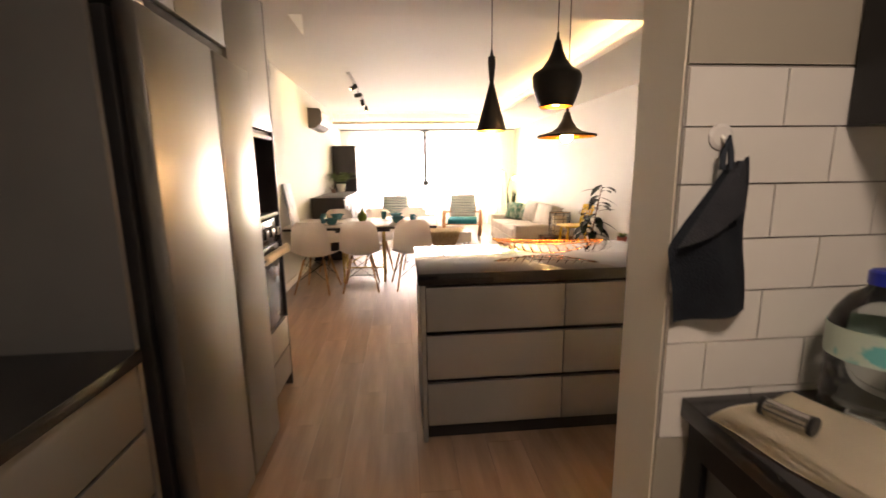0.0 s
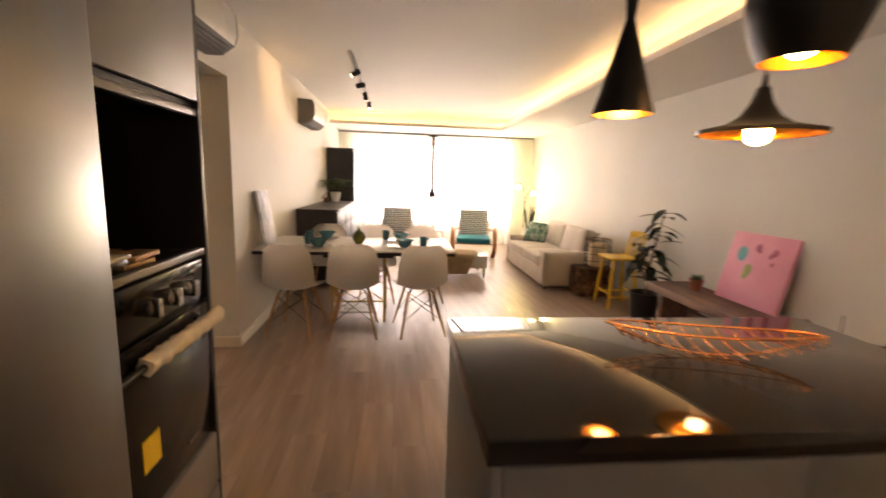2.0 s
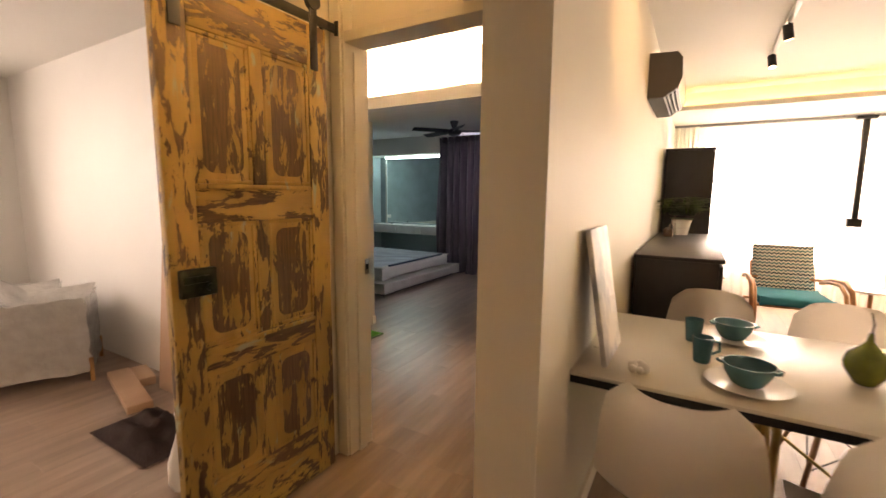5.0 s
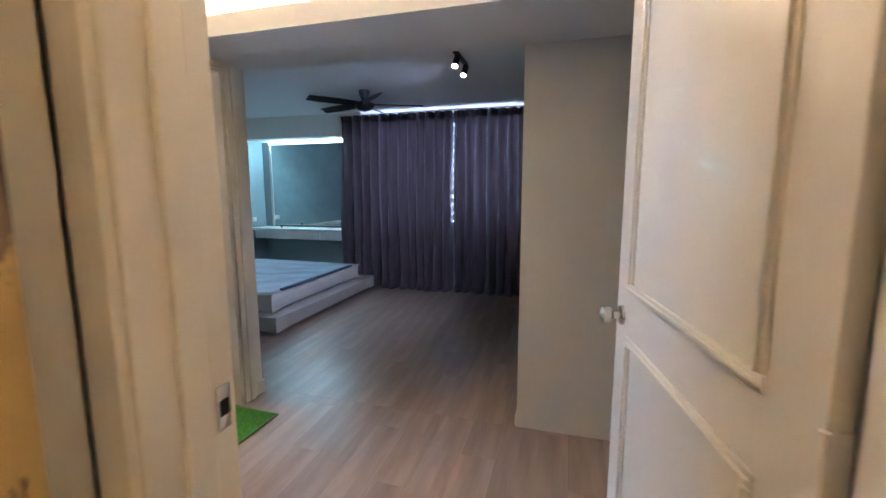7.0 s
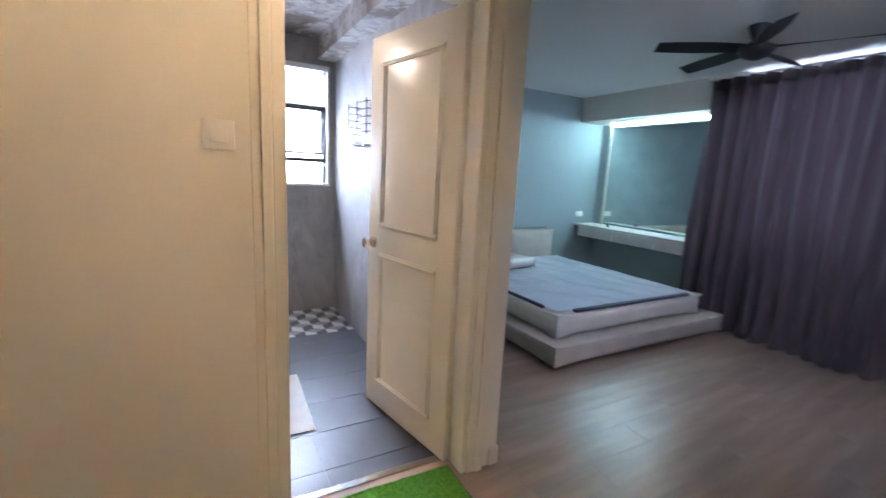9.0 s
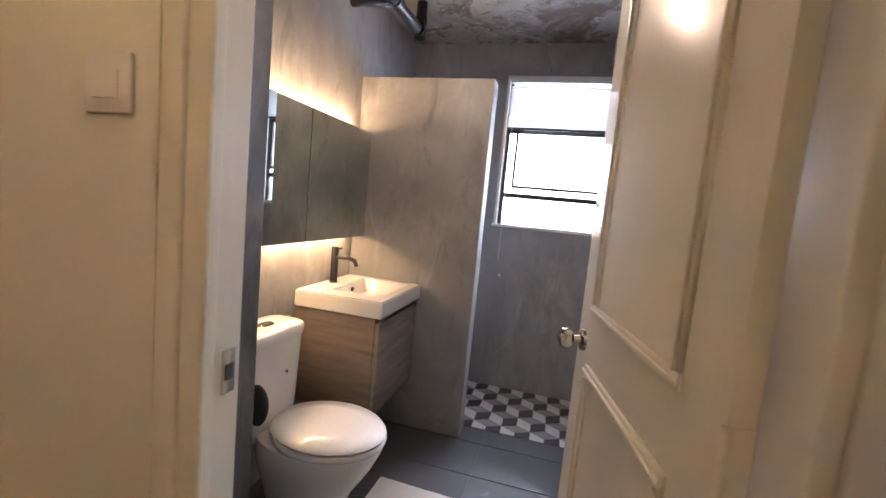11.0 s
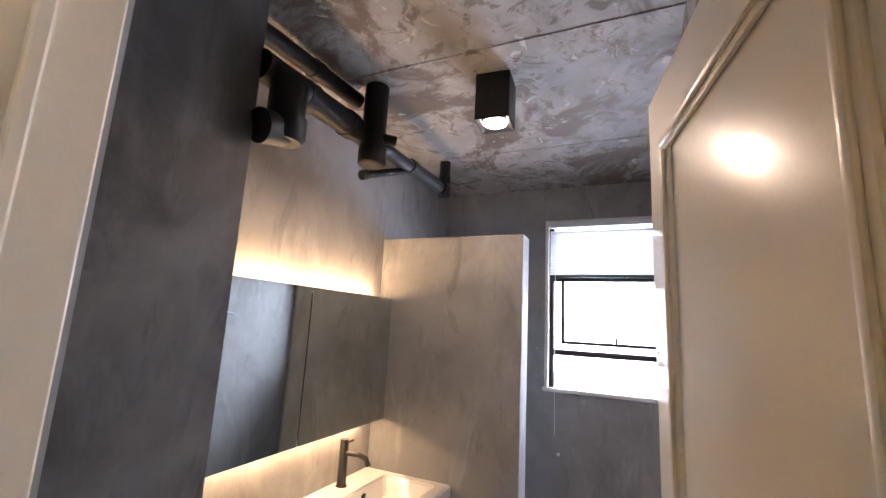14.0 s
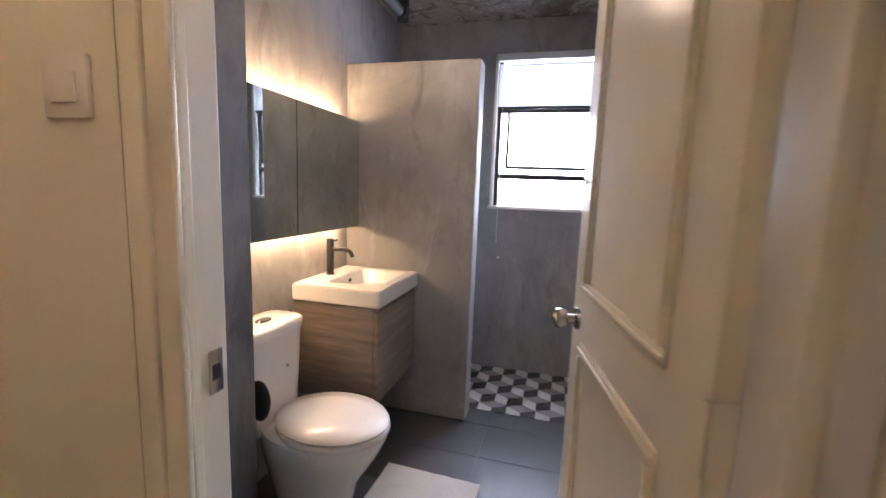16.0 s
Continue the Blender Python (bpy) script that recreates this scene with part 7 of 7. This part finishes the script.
bm = B(); bmesh.ops.create_uvsphere(bm, u_segments=20, v_segments=14, radius=0.05, matrix=Matrix.Diagonal((0.45, 0.9, 1.5, 1)))
part("holder", bm, "black", bw, smooth=60)
vl = thing("stop_valve", "black angle valve under the basin", "valve", (-4.60, 6.062, 0.74))
bm = B(); rod(bm, (0, 0, 0), (0, 0.05, 0), 0.010); rod(bm, (-0.02, 0.05, 0), (0.02, 0.05, 0), 0.012)
part("valve", bm, "black", vl)

M["pipe"] = mat("black_waste_pipe", (0.007, 0.0075, 0.008), (0.004, 0.0045, 0.005), 8.0, 0.5, bump=0.05)
M["pipe"].node_tree.nodes["Principled BSDF"].inputs["Specular IOR Level"].default_value = 0.3
pp = thing("waste_pipe", "black exposed waste pipe under the ceiling", "pipe")
bm = B(); rod(bm, (-4.10, 6.332, 2.262), (-4.64, 6.325, 2.278), 0.046, n=20)
part("main_run", bm, "pipe", pp, smooth=60)
bm = B(); rod(bm, (-4.64, 6.325, 2.278), (-5.43, 6.312, 2.300), 0.031, n=18)
part("main_run", bm, "pipe", pp, smooth=60)
for x, z, r in ((-4.30, 2.268, 0.052), (-4.52, 2.274, 0.052), (-4.72, 2.281, 0.037), (-5.02, 2.289, 0.037), (-5.38, 2.299, 0.037)):
    bm = B(); rod(bm, (x - 0.02, 6.326, z), (x + 0.02, 6.326, z), r, n=20)
    part("collar", bm, "pipe", pp, smooth=60)
bm = B(); lathe(bm, [(0.046, 2.142), (0.054, 2.15), (0.054, 2.215), (0.047, 2.225), (0.047, 2.469)], 24, (-4.62, 6.375, 0)); rod(bm, (-4.62, 6.40, 2.255), (-4.665, 6.45, 2.25), 0.020)
part("trap", bm, "pipe", pp, smooth=50)
bm = B(); lathe(bm, [(0.050, 2.055), (0.062, 2.07), (0.062, 2.13), (0.054, 2.14), (0.054, 2.245)], 24, (-4.185, 6.365, 0)); rod(bm, (-4.185, 6.365, 2.09), (-4.10, 6.36, 2.07), 0.045, 0.05, n=20)
part("trap", bm, "pipe", pp, smooth=50)
bm = B(); rod(bm, (-4.74, 6.255, 2.16), (-5.04, 6.322, 2.283), 0.017, n=14); rod(bm, (-4.73, 6.253, 2.156), (-4.755, 6.258, 2.166), 0.022, n=14)
part("branch", bm, "pipe", pp, smooth=60)
bm = B(); rod(bm, (-5.43, 6.312, 2.268), (-5.43, 6.312, 2.385), 0.034, n=16); rod(bm, (-5.05, 6.30, 2.335), (-5.43, 6.30, 2.345), 0.012); rod(bm, (-5.43, 6.312, 2.385), (-5.43, 6.312, 2.469), 0.030, n=16)
part("riser", bm, "pipe", pp, smooth=60)
bm = B(); rod(bm, (-4.10, 6.29, 2.395), (-4.60, 6.30, 2.415), 0.030, n=16); rod(bm, (-4.34, 6.295, 2.405), (-4.38, 6.295, 2.406), 0.036, n=16)
part("upper_run", bm, "pipe", pp, smooth=60)

dl = thing("ceiling_spot", "black square surface-mounted downlight", "ceiling light", (-4.73, 6.832, 2.47), 5)
bm = B()
o, i_ = 0.0625, 0.058
rings(bm, [[(s * x, s * y, z) for x, y in ((-1, -1), (1, -1), (1, 1), (-1, 1))] for s, z in ((o, -0.001), (o, -0.18), (i_, -0.18), (0.047, -0.168))], cap=False)
bm.faces.new([v for v in bm.verts if abs(v.co.z + 0.001) < 1e-5])
part("housing", bm, "black", dl)
bm = B()
rings(bm, [[(s * x, s * y, z) for x, y in ((-1, -1), (1, -1), (1, 1), (-1, 1))] for s, z in ((0.0572, -0.179), (0.0465, -0.167))], cap=False)
part("reflector", bm, "chrome", dl, "bright reflector rim")
bm = B(); rod(bm, (0, 0, -0.172), (0, 0, -0.168), 0.044, n=24)
part("lens", bm, glow("lit_bath_spot", (1.0, 0.90, 0.74), 40.0), dl, "lit lamp face")
bulb("bath_spot_light", (-4.73, 6.832, 2.283), 13, (1.0, 0.82, 0.62), 0.075, 164, (-4.73, 6.84, 0))

win = tagged(thing("window_4", "bathroom window with a black frame and top-hung sash", "window"), kind="structure")
for nm, b, mm in (("frame", (-6.075, -6.045, 6.765, 6.785, 1.20, 2.25), "plate"), ("frame", (-6.075, -6.045, 7.525, 7.545, 1.20, 2.25), "plate"), ("sill", (-6.075, -6.04, 6.755, 7.55, 1.19, 1.212), "plate"), ("frame", (-6.075, -6.045, 6.765, 7.545, 2.232, 2.25), "plate"),
                  ("frame", (-6.12, -6.08, 6.785, 6.815, 1.212, 2.232), "black"), ("frame", (-6.12, -6.08, 7.495, 7.525, 1.212, 2.232), "black"), ("transom", (-6.12, -6.075, 6.815, 7.495, 1.405, 1.44), "black"), ("transom", (-6.12, -6.075, 6.815, 7.495, 1.86, 1.885), "black"),
                  ("sash", (-6.10, -6.07, 6.86, 6.88, 1.475, 1.86), "black"), ("sash", (-6.10, -6.07, 6.88, 7.47, 1.475, 1.495), "black"), ("sash", (-6.10, -6.07, 7.47, 7.49, 1.475, 1.86), "black"), ("catch", (-6.075, -6.05, 7.17, 7.185, 1.49, 1.53), "chrome")):
    bm = B(); box(bm, *b, bevel=0.002)
    part(nm, bm, mm, win)
bm = B(); box(bm, -6.102, -6.098, 6.815, 7.495, 1.212, 2.232)
part("pane", bm, "glass", win).visible_shadow = False
vb = thing("venetian_blind", "white venetian blind pulled half way up", "blind")
bm = B(); box(bm, -6.07, -6.03, 6.79, 7.52, 2.20, 2.235, 0.003)
part("headrail", bm, "blind", vb)
for k in range(15):
    bm = B(); box(bm, -6.068, -6.044, 6.795, 7.515, 1.905 + 0.019 * k, 1.9065 + 0.019 * k)
    bmesh.ops.rotate(bm, verts=bm.verts, cent=(-6.056, 7, 1.906 + 0.019 * k), matrix=Matrix.Rotation(radians(60), 3, "Y"))
    part("slat", bm, "blind", vb)
bm = B(); box(bm, -6.067, -6.045, 6.795, 7.515, 1.882, 1.898, 0.002)
part("bottom_rail", bm, "black", vb)
bm = B(); rod(bm, (-6.035, 6.83, 0.95), (-6.035, 6.83, 2.2), 0.0015, n=5)
part("cord", bm, "blind", vb)

tr = thing("towel_rack", "black wire rack on the bathroom wall", "rack", (-5.27, 7.597, 1.60))
for z in (0.02, 0.07, 0.12, 0.17, 0.22):
    bm = B(); tube(bm, [(0.0, 0, z), (0.0, -0.10, z), (0.42, -0.10, z), (0.42, 0, z)], 0.004, 6)
    part("bar", bm, "black", tr, smooth=80)
for x in (0.0, 0.21, 0.42):
    bm = B(); rod(bm, (x, -0.10, 0.0), (x, -0.10, 0.24), 0.005, n=6)
    part("post", bm, "black", tr)
gs = thing("glass_shelf", "small glass shelf below the wire rack", "shelf", (-5.40, 7.597, 1.55))
bm = B(); box(bm, 0, 0.42, -0.11, 0.0, 0, 0.008, 0.001)
part("shelf", bm, "glass", gs)
for x in (0.06, 0.36):
    bm = B(); rod(bm, (x, 0.0, -0.01), (x, -0.06, -0.01), 0.008)
    part("bracket", bm, "chrome", gs)
wm = thing("white_mat", "white rubber bath mat on the tiled floor", "mat", (-4.74, 6.56, 0), -2)
bm = B(); grid(bm, lambda u, v: (0.67 * u, 0.45 * v, 0.008 + 0.003 * noise.noise(Vector((u * 9, v * 9, 0)))), 16, 14, 0.006)
part("sheet", bm, "bag", wm, smooth=80)
sc = thing("wall_screw", "small white wall plug in the cement", "wall plug", (-6.058, 6.85, 0.84))
bm = B(); rod(bm, (0, 0, 0), (0.012, 0, 0), 0.009, n=10)
part("plug", bm, "plate", sc)
solid("door_threshold", [(-3.61, -3.575, 6.75, 7.51, 0.0, 0.006)], "chrome", "aluminium floor strip under the bathroom door", category="threshold", bevel=0.001)

# ---- pieces: tiles and planks ----
tiled = solid("wall_tile_backing", [(0.981, 2.88, 1.356, 1.3595, 0.88, 1.562)], "grout2", "white brick-pattern wall tiles with grey joints", category="wall")
TW, TH = 0.2, 0.0972
cache = {}


def piece(name, parent, x0, x1, y0, y1, z0, z1, material, bevel=0.0015):
    key = (round(x1 - x0, 4), round(y1 - y0, 4), round(z1 - z0, 4), material)
    if key not in cache:
        bm = B(); box(bm, 0, x1 - x0, 0, y1 - y0, 0, z1 - z0)
        me = mesh(name, bm, material)
        cache[key] = me
    ob = new(name, cache[key])
    ob.location = (x0, y0, z0)
    ob.parent = parent
    return ob


for r in range(7):
    z1 = 1.559 - TH * r
    x = 1.16 - (0.1 if r % 2 else 0.0) - 2 * TW
    while x < 2.86:
        a, b = max(x, 0.981), min(x + TW, 2.88)
        if b - a > 0.02:
            piece("wall_tile", tiled, a + 0.0015, b - 0.0015, 1.349, 1.356, z1 - TH + 0.0015, z1 - 0.0015, "wtile")
        x += TW

bath = solid("floor_bath", [(-6.06, -3.6, 6.06, 7.60, -0.0055, -0.003)], "grout", "slate grey tiles with a cube-patterned shower floor", category="floor")
for x0, x1 in zip([-5.40, -5.23] + [-4.93 + 0.30 * k for k in range(5)], [-5.23] + [-4.93 + 0.30 * k for k in range(5)] + [-3.60]):
    for y0, y1 in ((6.06, 6.355), (6.355, 6.955), (6.955, 7.555), (7.555, 7.60)):
        piece("floor_tile", bath, x0 + 0.002, x1 - 0.002, y0 + 0.002, y1 - 0.002, -0.003, 0.0, "darktile")
S = 0.1
dirs = {k: Vector((-math.cos(math.radians(k * 60)), math.sin(math.radians(k * 60)), 0)) * S for k in range(6)}
shapes = {"cubeg": (5, 0, 1), "cubek": (1, 2, 3), "cubew": (3, 4, 5)}


def clip(poly, x0, x1, y0, y1):
    for axis, lim, s in ((0, x0, 1), (0, x1, -1), (1, y0, 1), (1, y1, -1)):
        out = []
        for i, p in enumerate(poly):
            q = poly[(i + 1) % len(poly)]
            a, b = s * (p[axis] - lim), s * (q[axis] - lim)
            if a >= 0:
                out.append(p)
            if (a > 0 > b) or (a < 0 < b):
                out.append(p.lerp(q, a / (a - b)))
        poly = out
        if len(poly) < 3:
            return []
    return poly


for i in range(-1, 6):
    for j in range(-1, 11):
        c = Vector((-5.44 - 0.15 * i, 6.08 + 0.1732 * (j + 0.5 * (i % 2)), 0))
        for mm, (a, b, d) in shapes.items():
            quad = [c, c + dirs[a], c + dirs[b], c + dirs[d]]
            mid = sum(quad, Vector()) / 4
            quad = clip([mid + (q - mid) * 0.975 for q in quad], -6.06, -5.402, 6.06, 7.60)
            if len(quad) < 3:
                continue
            bm = B()
            mid = sum(quad, Vector()) / len(quad)
            rings(bm, [[q - mid + Vector((0, 0, z)) for q in quad] for z in (0.0, 0.003)])
            ob = new("cube_tile", mesh("cube_tile", bm, mm))
            ob.location = mid + Vector((0, 0, -0.003))
            ob.parent = bath

# planks: those the walk passes are single boards
fl = bpy.data.objects["floor"]
PW, PL = 0.18, 1.22
zones = [(-0.95, 3.27, -1.2, 11.45), (-2.25, -0.95, 2.9, 5.97), (-6.6, -2.25, 2.05, 5.85), (-3.61, -1.12, 5.97, 7.75), (-6.3, -1.733, 7.75, 11.38), (-6.3, -3.61, 7.704, 7.75)]
prng = random.Random(9)
count, rest = 0, []
far = bmesh.new()
for zx0, zx1, zy0, zy1 in zones:
    i0 = math.floor(zx0 / PW)
    for i in range(i0, math.ceil(zx1 / PW)):
        y = math.floor(zy0 / PL) * PL - PL * ((i * 0.37) % 1.0)
        while y < zy1:
            a, b = max(i * PW, zx0), min((i + 1) * PW, zx1)
            c, d = max(y, zy0), min(y + PL, zy1)
            y += PL
            if b - a < 0.01 or d - c < 0.01:
                continue
            near = (-1.0 < a < 2.2 and 1.0 < c < 9.0) or (-3.7 < a < -1.1 and 4.0 < c < 10.5)
            if near and count < 298:
                count += 1
                piece("plank", fl, a + 0.0006, b - 0.0006, c + 0.0006, d - 0.0006, -0.006, 0.0, "plank")
            else:
                rest.append((a + 0.0006, b - 0.0006, c + 0.0006, d - 0.0006))
bm = B()
for r in rest:
    box(bm, r[0], r[1], r[2], r[3], -0.006, 0.0)
tagged(part("far_planks", bm, "plank", fl, "wood-look floor planks"), kind="stuff")
